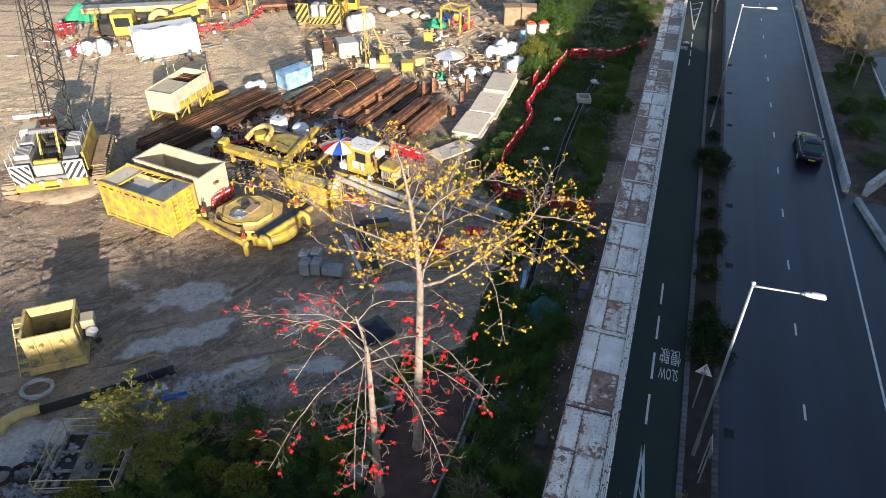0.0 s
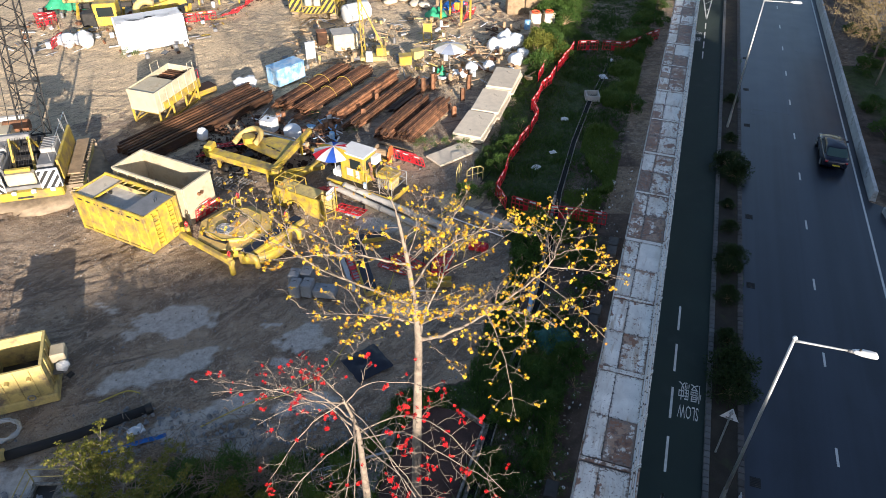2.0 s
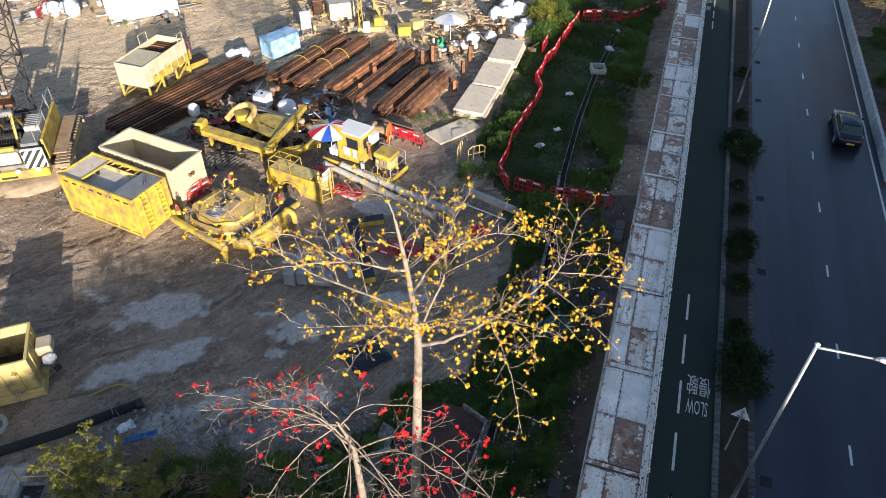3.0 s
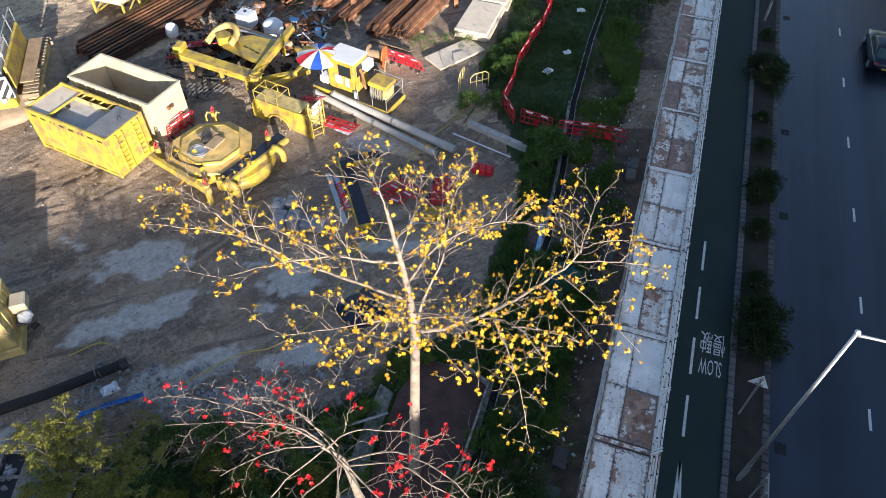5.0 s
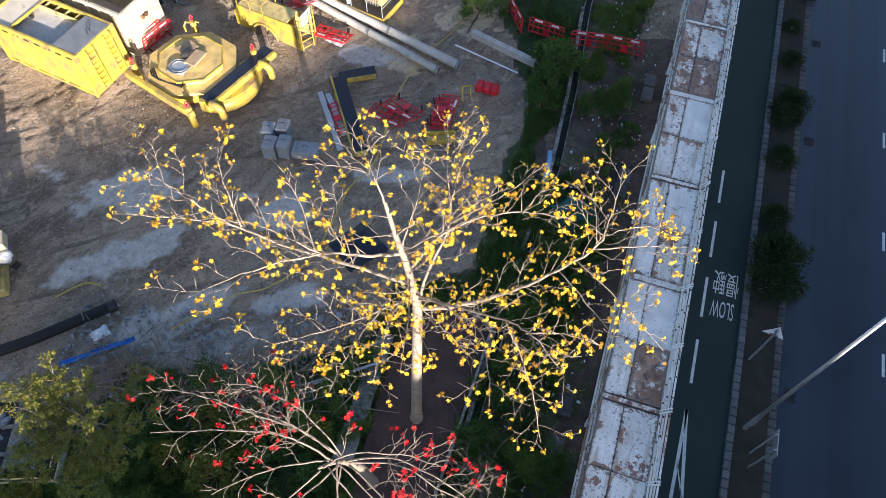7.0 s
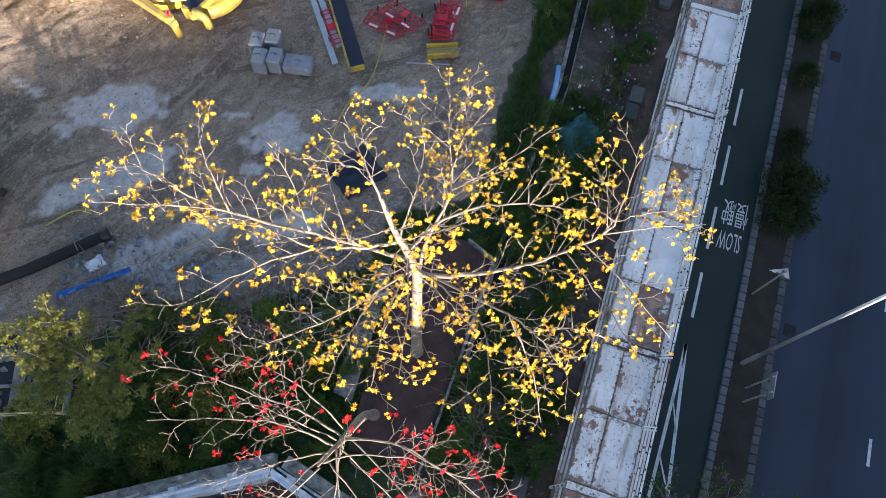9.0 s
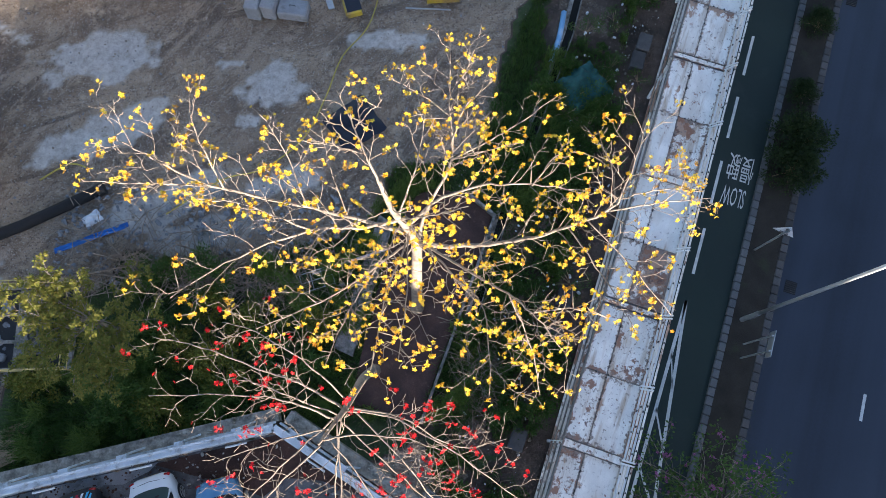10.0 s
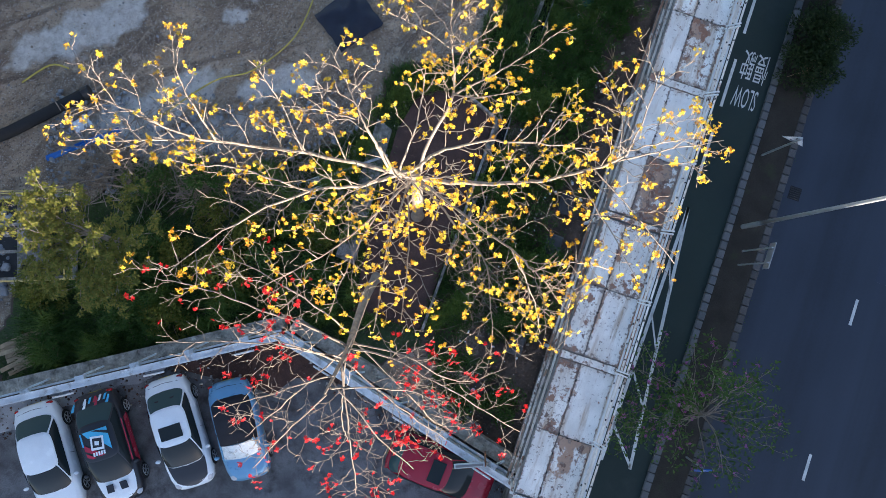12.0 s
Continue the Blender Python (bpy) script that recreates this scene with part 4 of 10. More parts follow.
# east limb and its tips over the walkway
yt.limb(FORK, (-0.4, 18.86, 9.95), (0.5, 18.76, 10.75), (1.37, 18.74, 11.6), FC, (2.72, 19.35, 13.2), (3.14, 20.7, 13.37), r=0.1, start=0.25)
yt.limb(FC, (3.6, 19.3, 12.3), (4.92, 19.65, 11.75), r=0.032, start=0.3)
yt.limb((2.6, 19.1, 13.0), (3.4, 19.3, 13.1), (4.25, 19.4, 12.8), r=0.022, depth=1)
yt.limb((2.55, 19.05, 12.95), (2.45, 19.9, 13.0), (2.04, 20.81, 12.6), r=0.022, depth=1)
yt.limb((1.78, 18.85, 11.95), (2.5, 17.8, 12.0), (3.08, 16.74, 12.1), r=0.028)
yt.limb((2.1, 18.9, 12.35), (3.0, 18.0, 12.2), (3.96, 17.1, 11.7), r=0.026)
# middle limb towards the walkway, high up
yt.limb((-1.5, 18.7, 12.0), (-0.9, 18.95, 12.9), (-0.11, 19.06, 13.55), (0.8, 18.95, 14.0), (1.87, 18.91, 13.85), r=0.06)
yt.limb((0.8, 18.93, 14.0), (1.2, 19.5, 13.95), (1.56, 20.0, 13.65), r=0.024, depth=1)
# north limbs
yt.limb((-1.38, 19.04, 9.5), (-1.1, 19.8, 10.2), DEJ, (-0.72, 21.6, 11.7), (-0.77, 22.75, 12.55), r=0.075, start=0.25)
yt.limb(DEJ, (0.1, 20.95, 11.2), (0.84, 21.39, 11.35), (1.66, 21.88, 11.8), r=0.042)
yt.limb((-0.7, 21.4, 11.6), (-1.3, 21.6, 12.1), (-1.99, 21.76, 12.5), r=0.026)
yt.limb((-0.7, 21.5, 11.65), (-0.4, 22.3, 11.9), (-0.13, 23.0, 12.05), r=0.024, depth=1)
yt.limb((-0.65, 20.9, 11.2), (-0.4, 21.1, 12.6), (0.08, 21.05, 13.9), r=0.034)
yt.limb((-0.62, 20.6, 11.1), (-0.2, 20.2, 12.3), (0.5, 20.1, 13.2), r=0.03)
# crown
yt.limb((-1.69, 18.45, 13.8), (-1.87, 18.68, 14.6), (-2.09, 18.99, 15.05), (-2.3, 19.46, 15.1), (-2.67, 20.12, 15.2), r=0.05, start=0.3)
yt.limb((-2.09, 18.99, 15.05), (-2.7, 19.1, 15.1), (-3.37, 19.16, 15.05), r=0.022, depth=1)
yt.limb((-2.27, 19.46, 15.1), (-2.0, 19.7, 15.2), (-1.84, 19.9, 15.25), r=0.018, depth=1)
yt.limb((-1.6, 18.5, 13.2), (-1.3, 19.2, 14.0), (-1.15, 20.1, 14.4), r=0.035)
yt.limb((-1.6, 18.5, 13.1), (-1.0, 18.3, 14.0), (-0.35, 18.3, 14.6), r=0.03)
yt.limb((-1.5, 18.7, 12.0), (-1.2, 18.3, 12.7), (-0.8, 18.0, 13.1), r=0.022, depth=1)
yt.limb((-1.56, 18.58, 12.6), (-1.7, 18.0, 13.3), (-1.75, 17.5, 13.6), r=0.022, depth=1)
yt.limb((-1.6, 18.52, 13.0), (-1.2, 18.1, 13.8), (-1.05, 17.7, 14.3), r=0.02, depth=1)
yt.limb((-1.69, 18.45, 13.8), (-1.5, 18.2, 14.4), (-1.2, 18.15, 14.8), r=0.02, depth=1)
yt.limb((-1.69, 18.45, 13.8), (-2.1, 18.1, 14.3), (-2.5, 17.8, 14.6), r=0.02, depth=1)
yt.limb((-1.45, 18.82, 11.0), (-1.0, 18.4, 11.7), (-0.5, 18.3, 12.0), r=0.022, depth=1)
yt.limb((-1.45, 18.85, 10.8), (-1.9, 18.3, 11.6), (-2.3, 18.1, 12.1), r=0.022, depth=1)
# west limbs
yt.limb((-1.47, 18.78, 11.2), (-2.6, 18.95, 11.55), (-4.11, 19.07, 12.2), ASPLIT, (-6.0, 19.2, 13.9), (-6.73, 19.44, 14.35), r=0.08, start=0.3)
yt.limb(ASPLIT, (-6.2, 18.85, 13.6), (-7.34, 18.75, 13.8), r=0.028)
yt.limb((-5.0, 19.0, 13.05), (-5.4, 19.8, 13.8), (-5.57, 20.57, 14.0), r=0.03)
yt.limb((-3.6, 19.05, 12.0), (-3.9, 19.8, 12.7), (-4.3, 20.4, 13.2), r=0.026)
yt.limb((-2.8, 19.0, 11.65), (-3.1, 19.7, 12.4), (-3.3, 20.5, 12.8), r=0.024)
yt.limb((-1.6, 18.52, 13.0), (-2.3, 18.2, 13.4), (-3.13, 18.04, 13.72), (-4.23, 17.4, 14.1), (-5.11, 16.55, 14.6), r=0.065)
yt.limb((-3.13, 18.04, 13.72), (-4.2, 18.3, 14.2), (-5.0, 18.3, 14.4), r=0.028)
# limbs on the near side
yt.limb((-1.42, 18.92, 10.3), (-2.1, 18.0, 11.4), (-2.84, 17.12, 12.3), (-4.08, 16.31, 13.1), r=0.05)
yt.limb((-2.1, 18.0, 11.4), (-2.6, 16.9, 11.8), (-2.97, 15.77, 12.0), r=0.03)
yt.limb((-1.45, 18.8, 11.1), (-1.8, 17.2, 12.5), (-1.94, 15.64, 13.3), r=0.04)
yt.limb((-1.5, 18.7, 11.6), (-1.4, 17.2, 12.8), (-1.46, 15.84, 13.3), r=0.03)
yt.limb((-1.4, 18.92, 10.2), (-0.5, 18.1, 11.5), HM, (1.01, 16.7, 13.1), (1.6, 16.1, 12.9), r=0.055)
yt.limb(HM, (1.05, 16.4, 11.9), (1.5, 15.5, 10.2), r=0.026)
yt.limb((-1.42, 18.85, 10.6), (-0.6, 17.8, 11.9), (0.06, 16.89, 12.7), (0.19, 15.52, 13.1), r=0.045)
yt.limb((0.9, 16.8, 13.0), (1.7, 17.0, 12.6), (2.5, 16.9, 12.3), r=0.022, depth=1)
yt.limb((-1.36, 18.95, 9.8), (-0.7, 18.4, 9.6), (0.1, 17.7, 9.2), r=0.022, depth=1, gap=0.9)
yt.finish(petal_yellow, petal_rust)

RN = (-2.79, 15.02, 9.9)
rt = FloweringTree("red_flowering_tree", 23, [(-3.06, 16.75, -0.1), (-3.04, 16.65, 1.0), (-2.97, 16.15, 4.5), (-2.87, 15.55, 7.5), RN, (-2.84, 14.72, 11.0), (-2.93, 14.33, 12.15)],
                   [0.24, 0.165, 0.135, 0.1, 0.07, 0.045, 0.025], "bare-limbed tree with scattered red blossom, pale leaning trunk",
                   dict(rise=0.1, gap=0.33, droop=0.05, reach=0.4, longest=1.0, dens=0.05, tip_dens=0.24, clump=(1, 5), size=0.057, cup=0.6, fade=0.3, stout=0.68, spur=0.05))
rt.limb(RN, (-3.6, 15.5, 10.35), (-4.42, 15.74, 10.4), (-6.0, 16.25, 10.3), (-7.15, 16.45, 10.16), r=0.05)
rt.limb((-2.83, 14.8, 10.7), (-3.7, 15.1, 11.3), (-4.64, 15.2, 11.42), (-6.58, 15.12, 11.29), r=0.042)
rt.limb((-2.82, 15.23, 8.9), (-3.85, 16.1, 9.9), (-5.0, 16.7, 9.7), (-6.0, 17.0, 9.0), r=0.036)
rt.limb(RN, (-1.7, 14.9, 10.8), (-0.54, 14.34, 11.1), (1.13, 13.29, 10.0), r=0.045)
rt.limb((-2.8, 15.1, 9.5), (-1.5, 14.9, 10.1), (-0.25, 14.33, 9.8), (0.95, 14.54, 8.5), r=0.038)
rt.limb((-2.88, 14.4, 11.9), (-2.37, 14.5, 12.5), (-1.4, 14.5, 12.6), (-0.6, 14.3, 12.6), r=0.032)
rt.limb((-2.81, 15.16, 9.2), (-1.5, 14.0, 9.3), (-0.8, 13.2, 8.5), (-0.31, 12.74, 7.4), r=0.038)
rt.limb(RN, (-4.0, 13.9, 9.6), (-4.9, 13.1, 8.7), (-5.65, 12.43, 7.5), r=0.038)
rt.limb((-2.8, 14.93, 10.2), (-2.9, 13.8, 9.7), (-3.0, 12.9, 8.4), (-3.05, 12.26, 6.9), r=0.034)
rt.limb((-2.78, 14.85, 11.0), (-2.6, 13.3, 10.8), (-2.5, 12.1, 10.0), (-2.6, 11.4, 8.8), r=0.034)
rt.limb((-2.85, 14.5, 11.7), (-1.9, 13.4, 11.6), (-1.2, 12.6, 10.8), r=0.032)
rt.limb((-2.9, 14.3, 12.1), (-3.7, 13.5, 12.0), (-4.5, 12.6, 11.2), r=0.03)
rt.limb((-2.85, 14.6, 11.6), (-3.9, 14.3, 12.0), (-5.0, 13.9, 11.6), r=0.03)
rt.limb((-2.8, 14.9, 11.0), (-3.6, 15.2, 11.9), (-4.5, 15.5, 12.0), r=0.028)
rt.limb((-2.82, 14.82, 10.6), (-1.6, 13.8, 10.2), (-0.5, 12.9, 9.2), r=0.032)
rt.finish(petal_red, petal_red_dark)


# ---------------------------------------------------------------- lamps and signs by the road
def superloft(b, rings):
    n = len(rings[0])
    k = len(b.v)
    for r in rings:
        b.v.extend(tuple(p) for p in r)
    for i in range(len(rings) - 1):
        for j in range(n):
            a, c = k + i * n + j, k + i * n + (j + 1) % n
            b.f.append((a, c, c + n, a + n))
    b.f.append(tuple(range(k + n - 1, k - 1, -1)))
    e = k + (len(rings) - 1) * n
    b.f.append(tuple(range(e, e + n)))


def street_lamp(c, s, label):
    p = at(c, s)
    ob = thing("street_lamp", Matrix.Translation(p) @ Matrix.Rotation(radians(ROAD_TURN), 4, "Z"), label, "street lamp", "street lamps")
    h = 9.85
    part("base", Build().tube([(0, 0, 0), (0, 0, 1.5)], [0.09, 0.085], 12), galvanised, ob)
    part("pole", Build().tube([(0, 0, 1.5), (0, 0, h)], [0.07, 0.05], 12), galvanised, ob, smooth=True)
    arm = Build().tube([(0, 0, h - 0.1), (0.2, 0, h - 0.09), (1.65, 0, h - 0.03)], [0.055, 0.045, 0.03], 8)
    part("arm", arm, galvanised, ob, smooth=True)
    part("pole_cap", Build().blob((0, 0, h + 0.02), (0.085, 0.085, 0.06), 1, 0.02), white_paint, ob, smooth=True)
    part("neck", Build().tube([(1.55, 0, h - 0.035), (1.72, 0, h - 0.02)], [0.05, 0.06], 10), grey_steel, ob, smooth=True)
    hd = Build()
    rings = []
    for x, w, zb, zt in ((1.66, 0.05, -0.05, 0.03), (1.74, 0.09, -0.06, 0.06), (1.95, 0.135, -0.06, 0.09), (2.2, 0.15, -0.05, 0.085), (2.34, 0.14, -0.04, 0.06), (2.38, 0.11, -0.02, 0.03)):
        rings.append([(x, -w, h + zb + 0.02), (x, w, h + zb + 0.02), (x, w, h + zt * 0.4), (x, w * 0.6, h + zt), (x, -w * 0.6, h + zt), (x, -w, h + zt * 0.4)])
    superloft(hd, rings)
    head = part("lamp_head", hd, white_paint, ob, smooth=True)
    part("lens", Build().box((2.06, 0, h - 0.045), (0.46, 0.18, 0.03), bevel=0.01), plastic_white, head)
    part("sensor", Build().tube([(1.86, 0, h + 0.06), (1.86, 0, h + 0.13)], 0.035, 8), dark_steel, head)
    part("door_plate", Build().box((0.115, 0, 0.8), (0.02, 0.12, 0.5), bevel=0.006), grey_steel, ob)
    return ob


street_lamp(4.55, 21.35, "galvanised street lamp with an angled arm, standing in the planted verge")
street_lamp(4.6, 55.3, "galvanised street lamp with an angled arm, standing in the planted verge")


def warning_sign():
    ob = thing("road_sign", Matrix.Translation(at(4.43, 24.16, 0.08)) @ Matrix.Rotation(radians(ROAD_TURN - 8), 4, "Z"), "triangular road sign seen from its grey back, in the verge", "sign")
    part("post", Build().tube([(0, 0, 0), (0, 0, 2.8)], 0.04, 10), galvanised, ob)
    b = Build()
    tri = [(-0.38, 2.2), (0.38, 2.2), (0.0, 2.87)]
    b.add([(x, y, z) for y in (-0.045, -0.06) for x, z in tri], [(0, 1, 2), (5, 4, 3), (0, 3, 4, 1), (1, 4, 5, 2), (2, 5, 3, 0)])
    b.v = [(x, y + 0.11, z) for x, y, z in b.v]
    part("plate", b, plastic_white, ob, "pale metal back of the plate")
    part("clip", Build().box((0, 0.03, 2.3), (0.3, 0.05, 0.04)), grey_steel, ob)
    part("clip", Build().box((0, 0.03, 2.6), (0.14, 0.05, 0.04)), grey_steel, ob)
    return ob


def guard_sign():
    ob = thing("bollard_sign", Matrix.Translation(at(4.81, 20.2, 0.08)) @ Matrix.Rotation(radians(ROAD_TURN), 4, "Z"), "low sign board on two posts in the verge", "sign")
    for y in (-0.27, 0.27):
        part("post", Build().tube([(0, y, 0), (0, y, 2.35)], 0.035, 8), galvanised, ob)
    part("board", Build().box((0.06, 0, 2.15), (0.03, 0.95, 0.45), bevel=0.01), galvanised, ob, "grey metal sign board")
    return ob


def arrow_sign():
    ob = thing("arrow_sign", Matrix.Translation(at(5.1, 12.6, 0.08)), "round blue sign with a white arrow on a post", "sign")
    part("post", Build().tube([(0, 0, 0), (0, 0, 1.5)], 0.035, 8), galvanised, ob)
    m = Matrix.Translation((0, -0.06, 1.6)) @ Matrix.Rotation(radians(70), 4, "X")
    d = Build()
    d.tube([m @ Vector((0, 0, 0)), m @ Vector((0, 0, 0.03))], 0.3, 24)
    part("plate", d, shade("sign_blue", (0.02, 0.12, 0.45), 0.4, vary=0.05), ob)
    a = Build()
    a.add([m @ Vector(p) for p in ((-0.04, -0.2, 0.036), (0.04, -0.2, 0.036), (0.04, 0.06, 0.036), (-0.04, 0.06, 0.036), (-0.12, 0.06, 0.036), (0.12, 0.06, 0.036), (0, 0.22, 0.036))], [(0, 1, 2, 3), (4, 5, 6)])
    part("arrow", a, white_paint, ob, "white painted arrow")
    return ob


warning_sign()
guard_sign()
arrow_sign()


def parapet():
    ob = thing("parapet", Matrix(), "weathered concrete parapet wall along the carriageway", "wall", kind="structure")
    seg = Build()
    seg.add([(-0.2, -1.98, -0.2), (0.24, -1.98, -0.2), (0.14, -1.98, 0.75), (-0.08, -1.98, 0.75), (-0.2, 1.98, -0.2), (0.24, 1.98, -0.2), (0.14, 1.98, 0.75), (-0.08, 1.98, 0.75)],
            [(0, 1, 2, 3), (7, 6, 5, 4), (0, 4, 5, 1), (1, 5, 6, 2), (2, 6, 7, 3), (3, 7, 4, 0)])
    me = seg.mesh("wall_panel", parapet_concrete)
    for i in range(15, 70):
        p = part("wall_panel", me, None, ob)
        p.matrix_basis = Matrix.Translation(at(13.8, -10 + 4 * i)) @ Matrix.Rotation(radians(ROAD_TURN), 4, "Z")
    return ob


parapet()
wl = Build()
wl.beam(at(15.0, 47.9, 0.4), at(22.5, 60.0, 0.4), 0.35, 1.0)
solid("low_wall", wl, parapet_concrete, Matrix(), "weathered low concrete wall at the foot of the bank", "wall", kind="structure")
wl = Build()
wl.beam(at(14.35, 46.8, 0.12), at(16.4, 36.0, 0.12), 0.3, 0.5)
solid("low_wall", wl, parapet_concrete, Matrix(), "low concrete kerb wall beside the merging lane", "wall", kind="structure")


# ---------------------------------------------------------------- cars
def car(m, label, paint, roof_paint=None, bonnet_paint=None, sunroof=False, soft_top=None, decals=(), length=4.4, estate=False, wheel_rim=None, speakers=False):
    """A saloon, nose towards +y, seen mostly from above."""
    ob = thing("car", m, label, "car")
    L, W = length / 2, 0.88
    roof_paint = roof_paint or paint
    bonnet_paint = bonnet_paint or paint
    # lower body: rings along the length, y, half width, sill z, shoulder z, top z
    st = [(-L, 0.48, 0.42, 0.58, 0.72), (-L + 0.05, 0.62, 0.36, 0.64, 0.82), (-L + 0.16, 0.74, 0.3, 0.7, 0.89), (-L + 0.5, 0.84, 0.24, 0.76, 0.95), (-L + 1.1, W, 0.2, 0.78, 0.95), (0, W - 0.015, 0.2, 0.78, 0.94),
          (0.75, W - 0.01, 0.2, 0.77, 0.93), (L - 1.0, W, 0.22, 0.74, 0.89), (L - 0.5, 0.84, 0.25, 0.68, 0.80), (L - 0.2, 0.76, 0.28, 0.61, 0.71), (L - 0.06, 0.63, 0.32, 0.55, 0.62), (L, 0.47, 0.36, 0.5, 0.56)]
    rings = []
    for y, w, z0, z1, z2 in st:
        rings.append([(-w * 0.85, y, z0), (w * 0.85, y, z0), (w, y, z0 + 0.15), (w, y, z1), (w * 0.93, y, z2 - 0.03), (w * 0.6, y, z2 + 0.015), (0, y, z2 + 0.03), (-w * 0.6, y, z2 + 0.015), (-w * 0.93, y, z2 - 0.03), (-w, y, z1), (-w, y, z0 + 0.15)])
    b = Build()
    superloft(b, rings)
    part("body", b, paint, ob, smooth=True)

    def top_of(x, y):
        """Half width and height of the body's upper side."""
        for (ya, wa, _, _, za), (yb, wb, _, _, zb) in zip(st[:-1], st[1:]):
            if y <= yb:
                f = max(0.0, (y - ya) / (yb - ya))
                w, z = wa + (wb - wa) * f, za + (zb - za) * f
                break
        u = abs(x) / w
        return z + 0.03 - (0.015 * u / 0.6 if u < 0.6 else 0.015 + 0.045 * (u - 0.6) / 0.33)

    yr0, yr1 = (-L + 0.2, -L + 0.6) if estate else (-L + 0.5, -L + 1.2)
    yf1, yf0 = 0.24, 1.12
    zr = 1.4
    base_w, roof_w = 0.82, 0.645

    def cabin(f, a, grow_by=0.0):
        """A point on the cabin: f from the belt line (0) to the roof edge (1), at the angle a round it."""
        ca, sa = math.cos(a), math.sin(a)
        ex = 0.30 + 0.10 * f
        w = base_w + (roof_w - base_w) * f + 0.035 * math.sin(math.pi * f) + grow_by
        y0, y1 = yr0 + (yr1 - yr0) * f - grow_by, yf0 + (yf1 - yf0) * f + grow_by
        x = math.copysign(abs(ca) ** ex, ca) * w
        y = (y0 + y1) / 2 + math.copysign(abs(sa) ** ex, sa) * (y1 - y0) / 2
        y += math.copysign(0.10, sa) * (1 - 0.6 * f) * (1 - min(1.0, abs(x) / w) ** 2) * (1 if abs(sa) > 0.3 else 0)
        return (x, y, 0.925 + (zr - 0.945) * f + 0.035 * math.sin(math.pi * f) + grow_by * 0.5)

    m_, lev = 56, (0.0, 0.2, 0.4, 0.6, 0.8, 1.0)
    if soft_top is None:
        cab = Build()
        cab.add([cabin(f, 2 * math.pi * q / m_) for f in lev for q in range(m_)],
                [(r * m_ + q, r * m_ + (q + 1) % m_, (r + 1) * m_ + (q + 1) % m_, (r + 1) * m_ + q) for r in range(5) for q in range(m_)])
        part("cabin_shell", cab, roof_paint, ob, smooth=True)
        rf = Build()
        pts, yc = [], (yr1 + yf1) / 2
        for g_ in (1.0, 0.85, 0.6, 0.3):
            for q in range(m_):
                x, y, z = cabin(0.97, 2 * math.pi * q / m_, 0.004)
                pts.append((x * g_, yc + (y - yc) * g_, z + 0.005 + 0.075 * (1 - g_ * g_)))
        pts.append((0, yc, zr + 0.06))
        fs = [(r * m_ + q, r * m_ + (q + 1) % m_, (r + 1) * m_ + (q + 1) % m_, (r + 1) * m_ + q) for r in range(3) for q in range(m_)]
        fs += [(3 * m_ + q, 3 * m_ + (q + 1) % m_, 4 * m_) for q in range(m_)]
        rf.add(pts, fs)
        part("roof", rf, roof_paint, ob, smooth=True)

        def pane(name, a0, a1, f0, f1, mat):
            """A pane that follows the cabin, with corners drawn in."""
            k, n = 16, 6
            vs = []
            for r in range(n + 1):
                f = f0 + (f1 - f0) * r / n
                edge = 1.0 - 0.07 * abs(2 * r / n - 1) ** 4
                for u in range(k + 1):
                    vs.append(cabin(f, (a0 + a1) / 2 + (a1 - a0) / 2 * (2 * u / k - 1) * edge, 0.008))
            fs = [(r * (k + 1) + u, r * (k + 1) + u + 1, (r + 1) * (k + 1) + u + 1, (r + 1) * (k + 1) + u) for r in range(n) for u in range(k)]
            return part(name, Build().add(vs, fs), mat, ob, smooth=True)

        h = math.pi / 2
        pane("windscreen", h - 0.78, h + 0.78, 0.03, 0.93, car_glass)
        pane("rear_window", -h - 0.7, -h + 0.7, 0.10, 0.88, rear_glass)
        for mid in (0.0, math.pi):
            pane("side_window", mid - 0.68, mid + 0.72, 0.12, 0.86, car_glass)
        if sunroof:
            part("sunroof", Build().box((0, yf1 - 0.40, zr + 0.05), (0.86, 0.5, 0.03), bevel=0.012), car_glass, ob)
        if speakers:
            for sx in (-0.3, 0.3):
                x, y, z = cabin(0.42, -h + sx * 0.9, 0.014)
                part("speaker", Build().tube([(sx, y, z), (sx, y - 0.006, z + 0.006)], 0.085, 14), black_cloth, ob)
    else:
        tp = Build()
        rr = []
        for y, w, z in ((yr0 + 0.1, 0.56, 0.97), (yr0 + 0.3, 0.65, 1.14), (yr1 + 0.15, 0.65, 1.3), (0.0, 0.63, 1.34), (0.4, 0.62, 1.29)):
            rr.append([(-w - 0.12, y, 0.92), (w + 0.12, y, 0.92), (w + 0.05, y, z - 0.12), (w - 0.06, y, z - 0.02), (0, y, z + 0.02), (-w + 0.06, y, z - 0.02), (-w - 0.05, y, z - 0.12)])
        superloft(tp, rr)
        part("soft_top", tp, soft_top, ob, "black fabric roof", smooth=True)
        ws, n = Build(), 8
        for r in range(4):
            f = r / 3
            for u in range(n + 1):
                t = 2 * u / n - 1
                ws.v.append((t * (0.72 - 0.13 * f), 1.02 - 0.58 * f - 0.13 * t * t * (1 - 0.4 * f), 0.955 + 0.33 * f + 0.012 * math.sin(t * 23 + f * 3)))
        ws.f = [(r * (n + 1) + u, r * (n + 1) + u + 1, (r + 1) * (n + 1) + u + 1, (r + 1) * (n + 1) + u) for r in range(3) for u in range(n)]
        part("windscreen", ws, silver_shade, ob, "windscreen with a silver sun shade", smooth=True)
